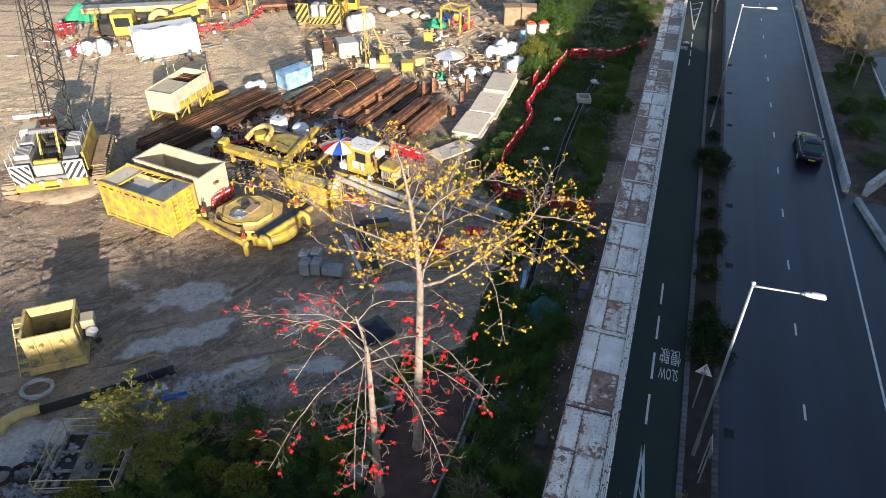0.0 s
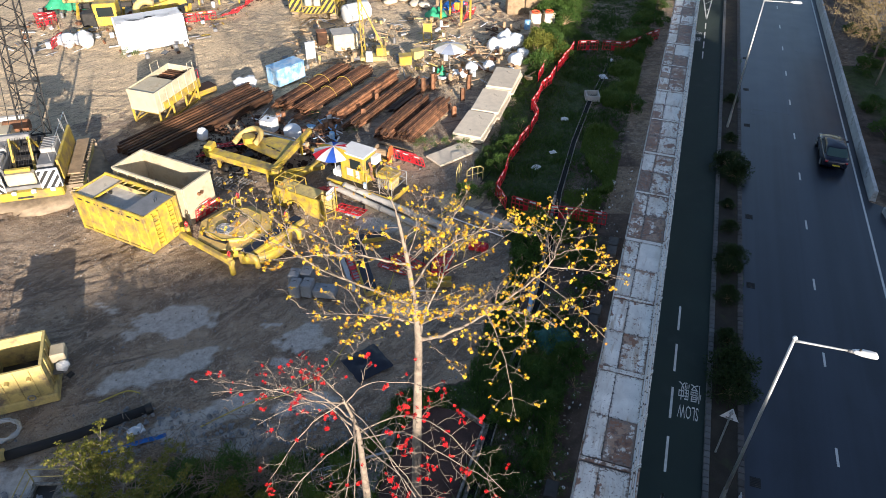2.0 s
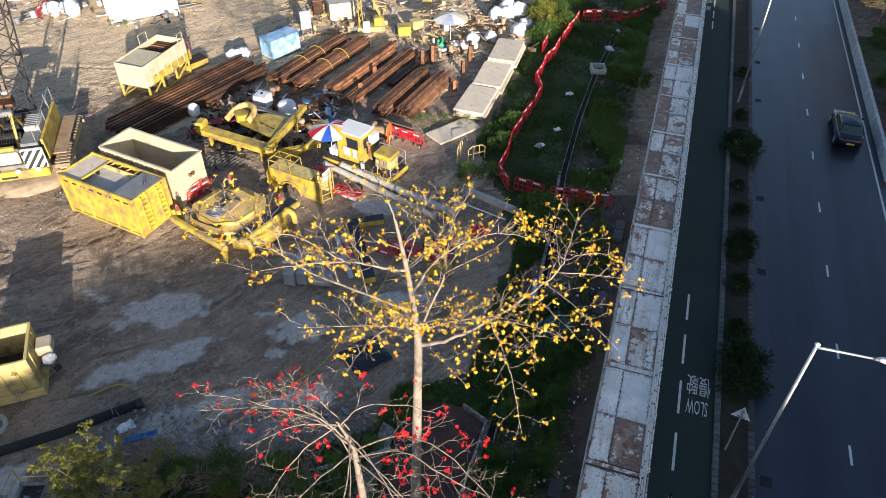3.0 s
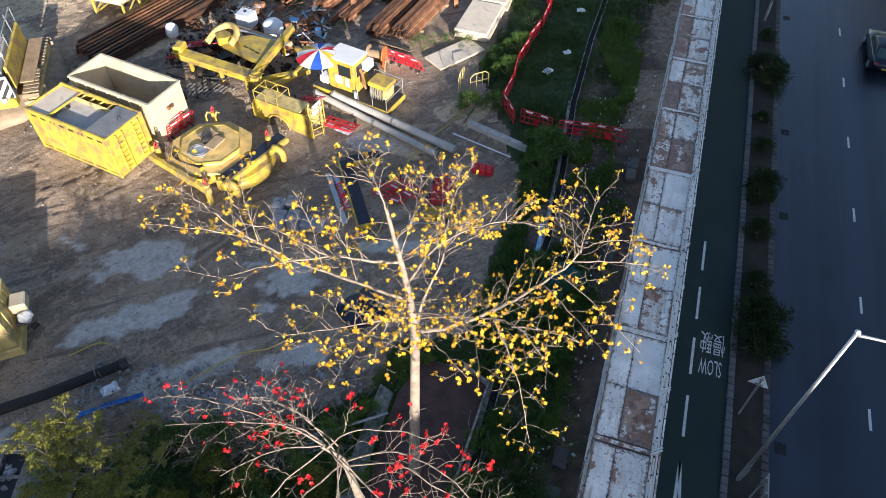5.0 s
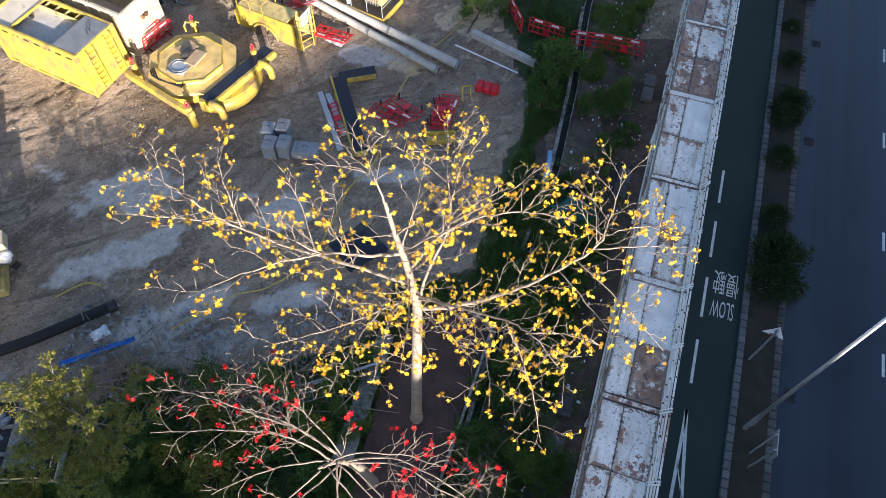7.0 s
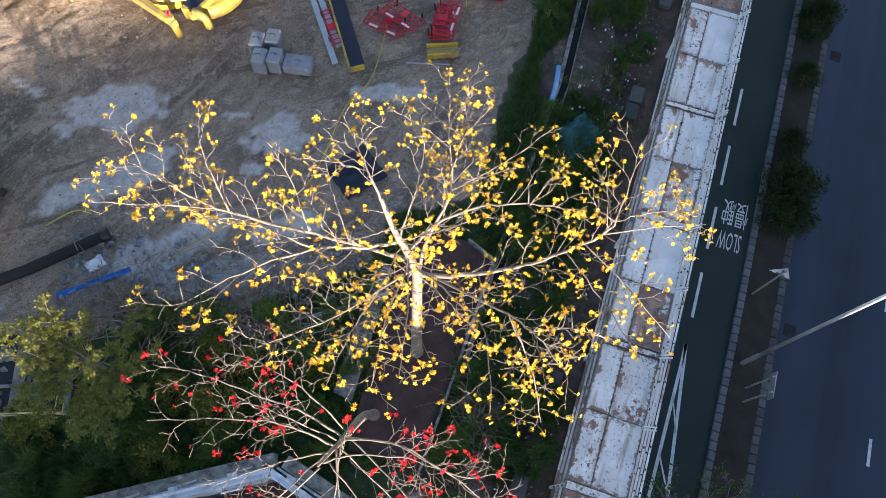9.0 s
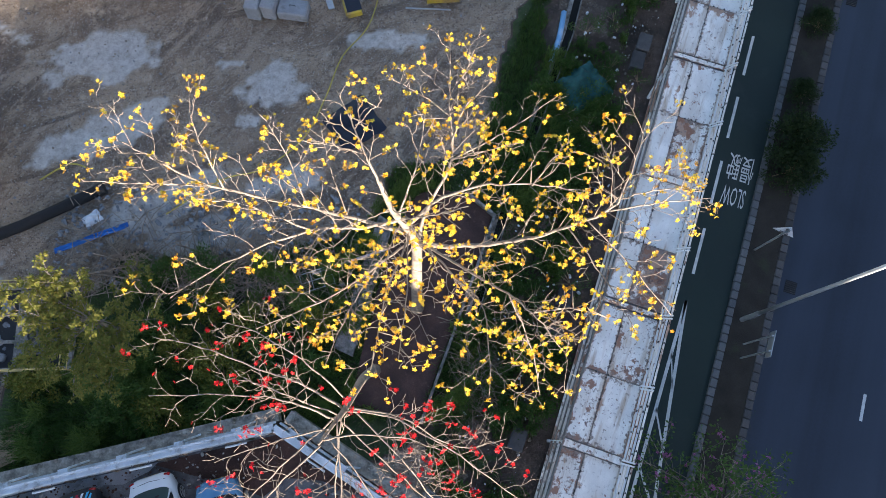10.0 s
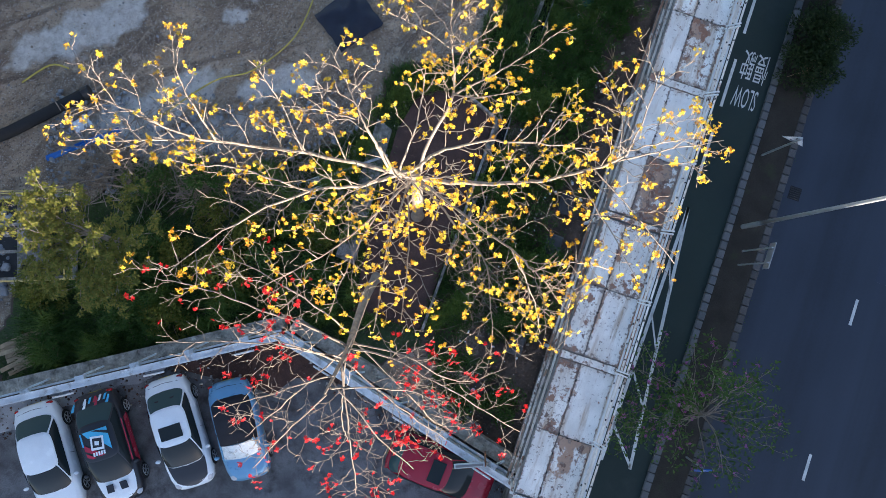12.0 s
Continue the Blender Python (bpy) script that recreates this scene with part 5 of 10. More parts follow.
        for sx in (-1, 1):
            part("windscreen_pillar", Build().tube([(sx * 0.77, 0.9, 0.94), (sx * 0.635, 0.34, 1.29)], 0.028, 6), paint, ob)
    bn, n = Build(), 8
    g = []
    for i in range(n + 1):
        for j in range(n + 1):
            t = 2 * j / n - 1
            y = 1.18 - 0.14 * t * t + (L - 0.16 - 1.1) * i / n - 0.12 * t * t * i / n
            x = t * (0.74 - 0.13 * (i / n) ** 2)
            g.append((x, y, top_of(x, y) + 0.01))
    bn.add(g, [(i * (n + 1) + j, i * (n + 1) + j + 1, (i + 1) * (n + 1) + j + 1, (i + 1) * (n + 1) + j) for i in range(n) for j in range(n)])
    part("bonnet", bn, bonnet_paint, ob, smooth=True)
    part("bumper_seam", Build().tube([(x, L - 0.1 - 0.28 * abs(x) ** 2.2, 0.6) for x in (-0.6, -0.4, -0.2, 0, 0.2, 0.4, 0.6)], 0.012, 4), black_cloth, ob)
    part("boot_seam", Build().tube([(x, -L + 0.19 + 0.1 * abs(x), top_of(x, -L + 0.19 + 0.1 * abs(x)) + 0.002) for x in (-0.6, -0.3, 0, 0.3, 0.6)], 0.008, 4), black_cloth, ob)
    for sx in (-1, 1):
        part("headlight", Build().blob((sx * 0.62, L - 0.27, 0.665), (0.15, 0.17, 0.06), 2, 0.05), lamp_clear, ob, smooth=True)
        part("tail_light", Build().blob((sx * 0.62, -L + 0.12, 0.76), (0.16, 0.07, 0.09), 2, 0.05), lamp_red, ob, smooth=True)
        part("door_mirror", Build().blob((sx * 0.99, 0.78, 0.97), (0.11, 0.07, 0.07), 3, 0.1), roof_paint, ob, smooth=True)
        part("door_seam", Build().tube([(sx * (W - 0.004), 0.05, 0.35), (sx * (W + 0.002), 0.0, 0.76)], 0.007, 4), black_cloth, ob)
        part("door_handle", Build().box((sx * (W - 0.002), -0.15, 0.74), (0.03, 0.18, 0.03), bevel=0.01), paint, ob)
        for y in (-L + 0.85, L - 0.85):
            wm = Matrix.Translation((sx * 0.80, y, 0.31)) @ Matrix.Rotation(radians(90), 4, "Y")
            w = Build()
            w.tube([wm @ Vector((0, 0, z)) for z in (-0.1, -0.08, 0.08, 0.1)], [0.27, 0.31, 0.31, 0.27], 18)
            wheel = part("wheel", w, black_rubber, ob, "black tyre")
            r = Build()
            for q in range(5):
                a = q * 2 * math.pi / 5
                r.beam(wm @ Vector((0, 0, sx * 0.108)), wm @ Vector((0.2 * math.cos(a), 0.2 * math.sin(a), sx * 0.108)), 0.045, 0.02)
            r.tube([wm @ Vector((0.21 * math.cos(a * 0.35), 0.21 * math.sin(a * 0.35), sx * 0.106)) for a in range(19)], 0.014, 4)
            part("rim", r, wheel_rim or galvanised, wheel)
    part("number_plate", Build().box((0, L + 0.004, 0.46), (0.5, 0.02, 0.11)), plastic_white, ob)
    part("number_plate", Build().box((0, -L - 0.004, 0.55), (0.5, 0.02, 0.11)), lamp_amber, ob)
    for dname, verts, mat in decals:
        d = Build()
        d.add(verts, [tuple(range(len(verts)))])
        part(dname, d, mat, ob)
    return ob


def paint_mat(name, colour, metal=0.0, rough=0.25):
    m = shade(name, colour, rough, metal, vary=0.05, scale=2, fine=50, bump=0.0, spec=0.5)
    p = m.node_tree.nodes["Principled BSDF"]
    p.inputs["Coat Weight"].default_value = 0.35
    p.inputs["Coat Roughness"].default_value = 0.08
    return m


car_glass = glassy("car_glass", (0.022, 0.028, 0.028), 0.06)
rear_glass = glassy("pale_car_glass", (0.055, 0.095, 0.088), 0.08)
for g_ in (car_glass, rear_glass):
    g_.node_tree.nodes["Principled BSDF"].inputs["Specular IOR Level"].default_value = 0.3
    g_.node_tree.nodes["Principled BSDF"].inputs["Coat Weight"].default_value = 0.0
silver_shade = shade("silver_sun_shade", (0.62, 0.66, 0.66), 0.3, 0.5, vary=0.2, scale=5, fine=20, bump=0.4)
lamp_clear = glassy("clear_lamp", (0.6, 0.6, 0.6), 0.1)
lamp_red = glassy("red_lamp", (0.4, 0.01, 0.01), 0.15)
lamp_amber = shade("yellow_plate", (0.7, 0.55, 0.05), 0.4, vary=0.05)
white_car = paint_mat("white_car_paint", (0.93, 0.96, 0.95))
blue_car = paint_mat("blue_car_paint", (0.16, 0.36, 0.55), 0.2, 0.3)
red_car = paint_mat("red_car_paint", (0.35, 0.012, 0.03))
navy_car = paint_mat("navy_car_paint", (0.008, 0.009, 0.022), 0.2, 0.2)
black_bonnet = paint_mat("black_car_paint", (0.02, 0.02, 0.023), 0.0, 0.4)
black_cloth = shade("black_fabric", (0.03, 0.028, 0.032), 0.85, vary=0.15, scale=8, fine=90, bump=0.2)
decal_blue = paint_mat("pale_blue_film", (0.1, 0.5, 0.75))
decal_red = paint_mat("red_film", (0.5, 0.03, 0.06))


def car_pose(x, y, heading, z=PARK_Z):
    """heading: degrees clockwise from +y in which the nose points."""
    return Matrix.Translation((x, y, z)) @ Matrix.Rotation(radians(-heading), 4, "Z") @ Matrix.Diagonal((0.96, 1.0, 1.0, 1.0))


car(car_pose(-10.26, 10.73, 160), "white saloon with a black bonnet and sunroof, parked against the hoarding", white_car, None, black_bonnet, True, speakers=True, length=4.25)
car(car_pose(-8.05, 10.9, 163), "blue convertible with its black fabric roof up, parked against the hoarding", blue_car, soft_top=black_cloth, length=3.8)
stripes = []
for mt, outline in ((decal_blue, [(-0.5, -1.0), (0.45, -1.0), (0.3, -0.78), (-0.1, -0.58), (-0.5, -0.16)]), (decal_blue, [(0.5, -0.98), (0.56, -0.98), (0.56, -0.5), (0.5, -0.5)]),
                    (decal_red, [(0.5, -0.55), (0.5, -0.33), (0.0, -0.02), (-0.2, -0.04)]), (decal_red, [(0.5, -0.25), (0.48, -0.1), (0.32, 0.0), (0.15, 0.0)]),
                    (black_bonnet, [(-0.5, -0.86), (-0.5, -0.74), (0.1, -0.98), (-0.1, -0.98)])):
    stripes.append(("stripe", [(x, y + 0.2, 1.462 if mt is not black_bonnet else 1.465) for x, y in outline], mt))
stripes.append(("emblem", [(-0.3, -0.52, 1.468), (0.2, -0.60, 1.468), (0.27, -0.10, 1.468), (-0.22, -0.04, 1.468)], white_car))
stripes.append(("emblem", [(-0.22, -0.46, 1.473), (0.13, -0.52, 1.473), (0.19, -0.18, 1.473), (-0.16, -0.13, 1.473)], black_bonnet))
stripes.append(("emblem", [(-0.1, -0.36, 1.478), (0.06, -0.40, 1.478), (0.1, -0.26, 1.478), (-0.06, -0.22, 1.478)], white_car))
for q in range(5):
    x0 = 0.17 - 0.1 * q
    stripes.append(("lettering_bar", [(x0, 0.00, 1.466), (x0 + 0.07, -0.01, 1.466), (x0 + 0.085, 0.13, 1.466), (x0 + 0.015, 0.14, 1.466)], white_car))
for q in range(5):
    x0 = -0.62 + 0.2 * q
    stripes.append(("stripe", [(x0, -1.96, 0.955), (x0 + 0.09, -1.96, 0.955), (x0 + 0.2, -1.76, 0.995), (x0 + 0.11, -1.76, 0.995)], (decal_blue, white_car, decal_red)[q % 3]))
for q in range(4):
    # shards of film over the boot sides and rear wings
    x0 = -0.72 + 0.46 * q
    stripes.append(("stripe", [(x0, -1.86, 0.992), (x0 + 0.05, -1.9, 0.985), (x0 + 0.24, -1.62, 1.0), (x0 + 0.12, -1.62, 1.0)], (decal_blue, decal_red, white_car, decal_blue)[q]))
for sx, mt in ((-1, decal_red), (1, decal_blue)):
    stripes.append(("stripe", [(sx * 0.884, -1.1, 0.42), (sx * 0.884, 0.9, 0.42), (sx * 0.884, 0.6, 0.74), (sx * 0.884, -0.9, 0.78)], mt))
    stripes.append(("stripe", [(sx * 0.86, -0.9, 0.905), (sx * 0.70, -0.9, 0.965), (sx * 0.70, 0.7, 0.965), (sx * 0.86, 0.7, 0.9)], mt))
    stripes.append(("vent", [(sx * 0.12, 1.32, 0.975), (sx * 0.4, 1.32, 0.965), (sx * 0.42, 1.62, 0.94), (sx * 0.14, 1.62, 0.95)], black_bonnet))
car(car_pose(-12.84, 10.12, 160), "saloon in black, pale blue, red and white racing film, parked", black_bonnet, None, white_car, decals=stripes, length=4.25)
car(car_pose(-15.03, 9.6, 160), "plain white saloon parked against the hoarding", white_car, length=4.25)
car(car_pose(-0.44, 9.7, 110), "dark red estate car with a sunroof, parked along the hoarding", red_car, sunroof=True, estate=True, length=4.1)
car(car_pose(26.6, 47.6, 16.8, 0.0), "dark navy saloon driving in the outer lane of the carriageway", navy_car, length=4.6)


# ---------------------------------------------------------------- car park and its hoarding
solid("parking_ground", Build().prism(PARK, PARK_Z - 0.2, PARK_Z), concrete_floor, Matrix(), "stained concrete car park surface, sunk below the site", "parking ground", kind="structure")
edge_wall = Build()
edge_wall.beam((-3.58, -10.0, -0.75), (2.42, 9.7, -0.75), 0.24, 1.6)
solid("retaining_wall", edge_wall, mossy_concrete, Matrix(), "stained concrete retaining wall of the sunken car park", "wall", kind="structure")


def hoarding(pts):
    ob = thing("hoarding", Matrix(), "low concrete wall carrying a white-painted steel hoarding with lamp tubes", "hoarding", kind="structure")
    for (x0, y0), (x1, y1) in zip(pts[:-1], pts[1:]):
        a, e = Vector((x0, y0, 0)), Vector((x1, y1, 0))
        d = (e - a).normalized()
        nrm = Vector((-d.y, d.x, 0))
        b = Build()
        b.beam(a + nrm * 0.48 + Vector((0, 0, 0.0)), e + nrm * 0.48 + Vector((0, 0, 0.0)), 0.46, 1.3)
        part("concrete_base", b, wall_concrete, ob)
        rng_ = random.Random(int(x0 * 10))
        for _ in range(int((e - a).length * 2.2)):
            # chipped lumps and mortar left on the wall top
            q = a.lerp(e, rng_.random()) + nrm * rng_.uniform(0.3, 0.68)
            part("mortar_lump", Build().blob((q.x, q.y, 0.65), (rng_.uniform(0.03, 0.12), rng_.uniform(0.03, 0.08), 0.04), rng_.randrange(99), 0.4, 6, 4), wall_concrete, ob)
        n = max(1, int((e - a).length / 1.2))
        for i in range(n):
            p, q = a.lerp(e, i / n), a.lerp(e, (i + 1) / n)
            b = Build()
            b.beam(p + Vector((0, 0, 0.1)) + d * 0.01, q + Vector((0, 0, 0.1)) - d * 0.01, 0.05, 2.9)
            part("panel", b, hoard_paint, ob)
        # folded top rail: two ridges and the groove between them
        for off, w_, h_ in ((-0.09, 0.07, 0.08), (0.0, 0.12, 0.05), (0.09, 0.07, 0.1)):
            b = Build()
            b.beam(a + nrm * off + Vector((0, 0, 1.6 + h_ / 2 - 0.05)), e + nrm * off + Vector((0, 0, 1.6 + h_ / 2 - 0.05)), w_, h_)
            part("top_rail", b, hoard_paint, ob)
        b = Build()
        b.beam(a + nrm * 0.2 + Vector((0, 0, 1.1)), e + nrm * 0.2 + Vector((0, 0, 1.1)), 0.08, 0.08)
        part("back_rail", b, hoard_paint, ob)
        k = max(2, round((e - a).length / 2.08))
        for i in range(k):
            p = a.lerp(e, (i + 0.35) / k)
            b = Build()
            b.beam(p + nrm * 0.2 - d * 0.16 + Vector((0, 0, 1.5)), p + nrm * 0.2 + d * 0.16 + Vector((0, 0, 1.5)), 0.16, 0.14)
            b.beam(p + nrm * 0.27 + d * 0.1 + Vector((0, 0, 1.45)), p + nrm * 0.4 + d * 0.45 + Vector((0, 0, 0.66)), 0.06, 0.06)
            part("brace", b, hoard_paint, ob)
        k = max(2, round((e - a).length / 3.1))
        for i in range(k):
            p = a.lerp(e, (i + 0.57) / k)
            b = Build()
            b.tube([p - nrm * 0.26 - d * 0.36 + Vector((0, 0, 1.36)), p - nrm * 0.26 + d * 0.36 + Vector((0, 0, 1.36))], 0.035, 8)
            tube_ = part("lamp_tube", b, plastic_white, ob, "white tube lamp, unlit")
            for f_ in (-0.28, 0.28):
                part("tube_clip", Build().beam(p + d * f_ + Vector((0, 0, 1.4)), p - nrm * 0.26 + d * f_ + Vector((0, 0, 1.36)), 0.02), grey_steel, tube_)
    return ob


hoarding([(-22.0, 10.17), (-15.45, 12.07), (-6.2, 14.58)])
hoarding([(-6.2, 14.58), (2.3, 9.6)])
b_ = Build()
b_.prism([(-1.25, 12.42), (0.72, 11.2), (0.98, 11.45), (0.3, 12.0), (-0.95, 12.75)], -0.1, 0.45)
solid("concrete_slab", b_, mossy_concrete, Matrix(), "weathered concrete block platform behind the hoarding", "slab")

# dark soil whose outline also paints the shade on the floor between the cars
foot_edge = [(-11.2, 13.1), (-6.25, 14.45), (-3.0, 12.7), (-3.6, 12.35), (-4.9, 12.75), (-6.2, 12.8), (-7.0, 12.1), (-8.1, 12.5), (-9.6, 12.75)]
foot = Build().prism(foot_edge, PARK_Z - 0.1, PARK_Z + 0.01)
solid("soil_shade_strip", foot, red_soil, Matrix(), "strip of dark brown soil, also standing in for shade, at the foot of the hoarding", "soil", kind="structure")

lamp_box = thing("floodlight", Matrix.Translation((0.55, 10.52, 1.6)), "narrow white light box on an orange-brown arm over the parked cars", "lamp")
part("arm", Build().beam((0.5, 0.35, -0.15), (0.5, -0.1, 0.1), 0.06), rust_steel, lamp_box)
part("arm", Build().beam((0.5, -0.08, 0.1), (-0.62, -0.2, 0.12), 0.05), rust_steel, lamp_box)
part("housing", Build().box((-0.05, -0.06, 0.16), (1.05, 0.16, 0.1), 6, bevel=0.02), hoard_paint, lamp_box)
part("diffuser", Build().box((-0.05, -0.06, 0.218), (0.95, 0.08, 0.02), 6, bevel=0.005), grey_steel, lamp_box, "dull grey lens strip")
rack = thing("metal_frame", Matrix.Translation((-0.35, 11.98, 0.45)) @ Matrix.Rotation(radians(-32), 4, "Z"), "bent grey tube rack lying on the concrete block", "frame")
for y_ in (-0.14, 0.14):
    part("rail_tube", Build().tube([(-0.8, y_, 0.02), (-0.3, y_, 0.22), (0.3, y_, 0.25), (0.75, y_, 0.02)], 0.02, 6), galvanised, rack)
for x_ in (-0.55, -0.2, 0.15, 0.5):
    part("cross_tube", Build().tube([(x_, -0.14, 0.2 - 0.2 * abs(x_) ** 3), (x_, 0.14, 0.2 - 0.2 * abs(x_) ** 3)], 0.014, 6), galvanised, rack)

apron = Build().prism([(-22.0, 10.1), (-15.45, 12.0), (-11.0, 13.2), (-11.3, 12.85), (-12.2, 12.35), (-12.9, 12.3), (-13.6, 11.6), (-14.6, 11.5), (-15.4, 11.3), (-16.4, 10.6), (-22.0, 9.0)], PARK_Z - 0.1, PARK_Z + 0.02)
solid("concrete_apron", apron, grey_concrete, Matrix(), "pale stained concrete apron at the foot of the hoarding", "apron", kind="structure")

# soil bed round the trees
bed_poly = [(-3.9, 15.5), (-3.2, 19.5), (-2.5, 22.3), (-1.8, 23.6), (-1.0, 23.9), (0.1, 23.6), (1.1, 22.8), (-0.2, 18.6), (-1.4, 14.9)]
solid("soil_bed", Build().prism(bed_poly, -0.2, 0.09), red_soil, Matrix(), "bed of dark red-brown soil round the tree trunks", "soil bed", kind="structure")
bb = Build()
for (xa, ya), (xb, yb) in zip(bed_poly[5:], bed_poly[6:]):
    bb.beam((xa + 0.1, ya, 0.1), (xb + 0.1, yb, 0.1), 0.1, 0.5)
solid("bed_edging", bb, mossy_concrete, Matrix(), "thin concrete edging of the soil bed", "edging", kind="structure")
cb = Build()
cb.prism([(-4.6, 17.5), (-3.9, 17.2), (-2.7, 22.3), (-3.25, 22.7)], -0.2, 0.14)
solid("concrete_path", cb, mossy_concrete, Matrix(), "narrow mossy concrete strip beside the soil bed", "path", kind="structure")


dark_bed = shade("dark_bed", (0.010, 0.010, 0.008), 0.95, vary=0.3, scale=3, fine=20, bump=0.4)


def channel():
    """Drain ditch with concrete sides."""
    ob = thing("drain_channel", Matrix(), "narrow concrete drainage channel with a very dark bed through the grass", "drain", kind="structure")
    pts = [Vector(p) for p in ((13.2, 63.2, 0), (10.95, 57.0, 0), (10.4, 55.7, 0), (8.3, 48.9, 0), (6.5, 42.0, 0), (5.35, 36.0, 0), (4.2, 31.0, 0), (2.9, 27.0, 0), (1.7, 23.4, 0), (0.4, 18.6, 0))]
    for a, e in zip(pts[:-1], pts[1:]):
        d = (e - a).normalized()
        nrm = Vector((-d.y, d.x, 0))
        for sg in (-1, 1):
            b = Build()
            wd = 0.17 if sg < 0 and a.y < 47 else 0.05
            o = nrm * sg * (0.145 + wd / 2)
            b.beam(a + o, e + o, wd, 0.24)
            part("side_wall", b, mossy_concrete, ob)
        b = Build()
        b.beam(a + Vector((0, 0, 0.045)), e + Vector((0, 0, 0.02)), 0.3, 0.02)
        part("channel_bed", b, dark_bed, ob, "very dark matt bed")
    box = Build()
    for dx, dy, sx, sy in ((-0.5, 0, 0.14, 1.2), (0.5, 0, 0.14, 1.2), (0, -0.53, 0.9, 0.14), (0, 0.53, 0.9, 0.14)):
        box.box((10.66 + dx, 56.35 + dy, 0.2), (sx, sy, 0.5), bevel=0.02)
    part("catch_pit", box, concrete, ob, "square concrete catch pit")
    return ob


channel()


# ---------------------------------------------------------------- planting
def leaf_quad(b, p, way, side, ln, w):
    k = len(b.v)
    b.v.append(tuple(p))
    b.v.append(tuple(p + way * ln * 0.5 + side * w))
    b.v.append(tuple(p + way * ln))
    b.v.append(tuple(p + way * ln * 0.5 - side * w))
    b.f.append((k, k + 1, k + 2, k + 3))


def rand_unit(rng, zlo=-1.0, zhi=1.0):
    a = rng.random() * 2 * math.pi
    z = rng.uniform(zlo, zhi)
    r = math.sqrt(max(0, 1 - z * z))
    return Vector((r * math.cos(a), r * math.sin(a), z))


def shrub_mesh(seed, r, h, count, leaf, mat, name="shrub", clumps=14):
    """Stems from one base, and leaves in uneven clumps with gaps."""
    rng = random.Random(seed)
    st, lf = Build(), Build()
    for i in range(clumps):
        d = rand_unit(rng, 0.05, 1.0)
        tip = Vector((d.x * r * rng.uniform(0.5, 1), d.y * r * rng.uniform(0.5, 1), 0.15 * h + d.z * h * rng.uniform(0.6, 0.9)))
        st.tube([(0, 0, 0), tip * 0.5 + Vector((0, 0, 0.1 * h)), tip], [0.025, 0.018, 0.006], 4)
        cr = r * rng.uniform(0.22, 0.42)
        for _ in range(count // clumps):
            o = rand_unit(rng)
            p = tip + Vector((o.x, o.y, o.z * 0.75)) * cr * rng.random() ** 0.5
            way = (o + rand_unit(rng) * 0.7 + Vector((0, 0, 0.2))).normalized()
            side = way.cross(rand_unit(rng)).normalized()
            leaf_quad(lf, p, way, side, leaf * rng.uniform(0.7, 1.3), leaf * rng.uniform(0.22, 0.34))
    return st.mesh("woody_base", wood), lf.mesh("foliage", mat)


SHRUBS = {}


def shrub(x, y, z, kind, size, turn, label, name="shrub", group=""):
    if kind not in SHRUBS:
        mat, leaf, n, cl = {"clipped": (leaf_dark, 0.095, 4600, 26), "clipped2": (leaf_dark, 0.095, 4200, 22), "dark": (leaf_green, 0.10, 2600, 16), "dark2": (leaf_green, 0.09, 2400, 12), "mid": (leaf_mid, 0.12, 1800, 12), "olive": (leaf_olive, 0.11, 2600, 18), "weed": (leaf_mid, 0.09, 700, 7)}[kind]
        SHRUBS[kind] = shrub_mesh(len(SHRUBS) + 40, 1.0, 1.2, n, leaf, mat, clumps=cl)
    ob = thing(name, Matrix.Translation((x, y, z)) @ Matrix.Rotation(turn, 4, "Z") @ Matrix.Diagonal((size, size, size * 0.9, 1)), label, "shrub", group)
    tagged(part("woody_base", SHRUBS[kind][0], None, ob), kind="stuff")
    tagged(part("foliage", SHRUBS[kind][1], None, ob), kind="stuff")
    return ob


rng = random.Random(8)
VERGE_L = "dense dark green clipped shrub growing in the verge"
for c, s, sz in ((5.0, 29.0, 1.3), (5.0, 27.7, 1.2), (4.9, 38.2, 0.95), (4.8, 37.2, 0.8), (4.9, 48.8, 1.25), (4.95, 47.6, 1.1), (4.8, 34.6, 0.75), (4.8, 60, 0.6), (4.8, 41.4, 0.6), (4.8, 31.2, 0.7), (4.7, 44.0, 0.5), (4.8, 53.0, 0.6)):
    shrub(*at(c, s, 0.05), "clipped" if rng.random() < 0.5 else "clipped2", sz, rng.random() * 6, VERGE_L, group="verge shrubs")

WOODS = "dark green leafy bush in the overgrown strip"
for _ in range(46):
    x, y = rng.uniform(-15.5, -4.2), rng.uniform(13.4, 20.2)
    if y < 13.3 + (x + 15) * 0.28 or (x < -12.3 and y > 16.2) or (x > -8.6 and rng.random() < 0.7):
        continue
    shrub(x, y, -0.1, rng.choice(("dark", "mid", "dark2", "olive")), rng.uniform(0.65, 1.25), rng.random() * 6, WOODS, "bush", "overgrown strip bushes")
for k in range(78):
    s, c = (rng.uniform(11, 29), rng.uniform(-5.0, -1.65)) if k < 66 else (rng.uniform(23, 36), rng.uniform(-4.8, -1.75))
    p = at(c - (s - 20) * 0.05, s)
    shrub(p.x, p.y, -0.1, rng.choice(("dark", "mid", "weed", "weed", "dark2")), rng.uniform(0.35, 0.85), rng.random() * 6, "leafy weed bush beside the covered walkway", "bush", "walkway bushes")
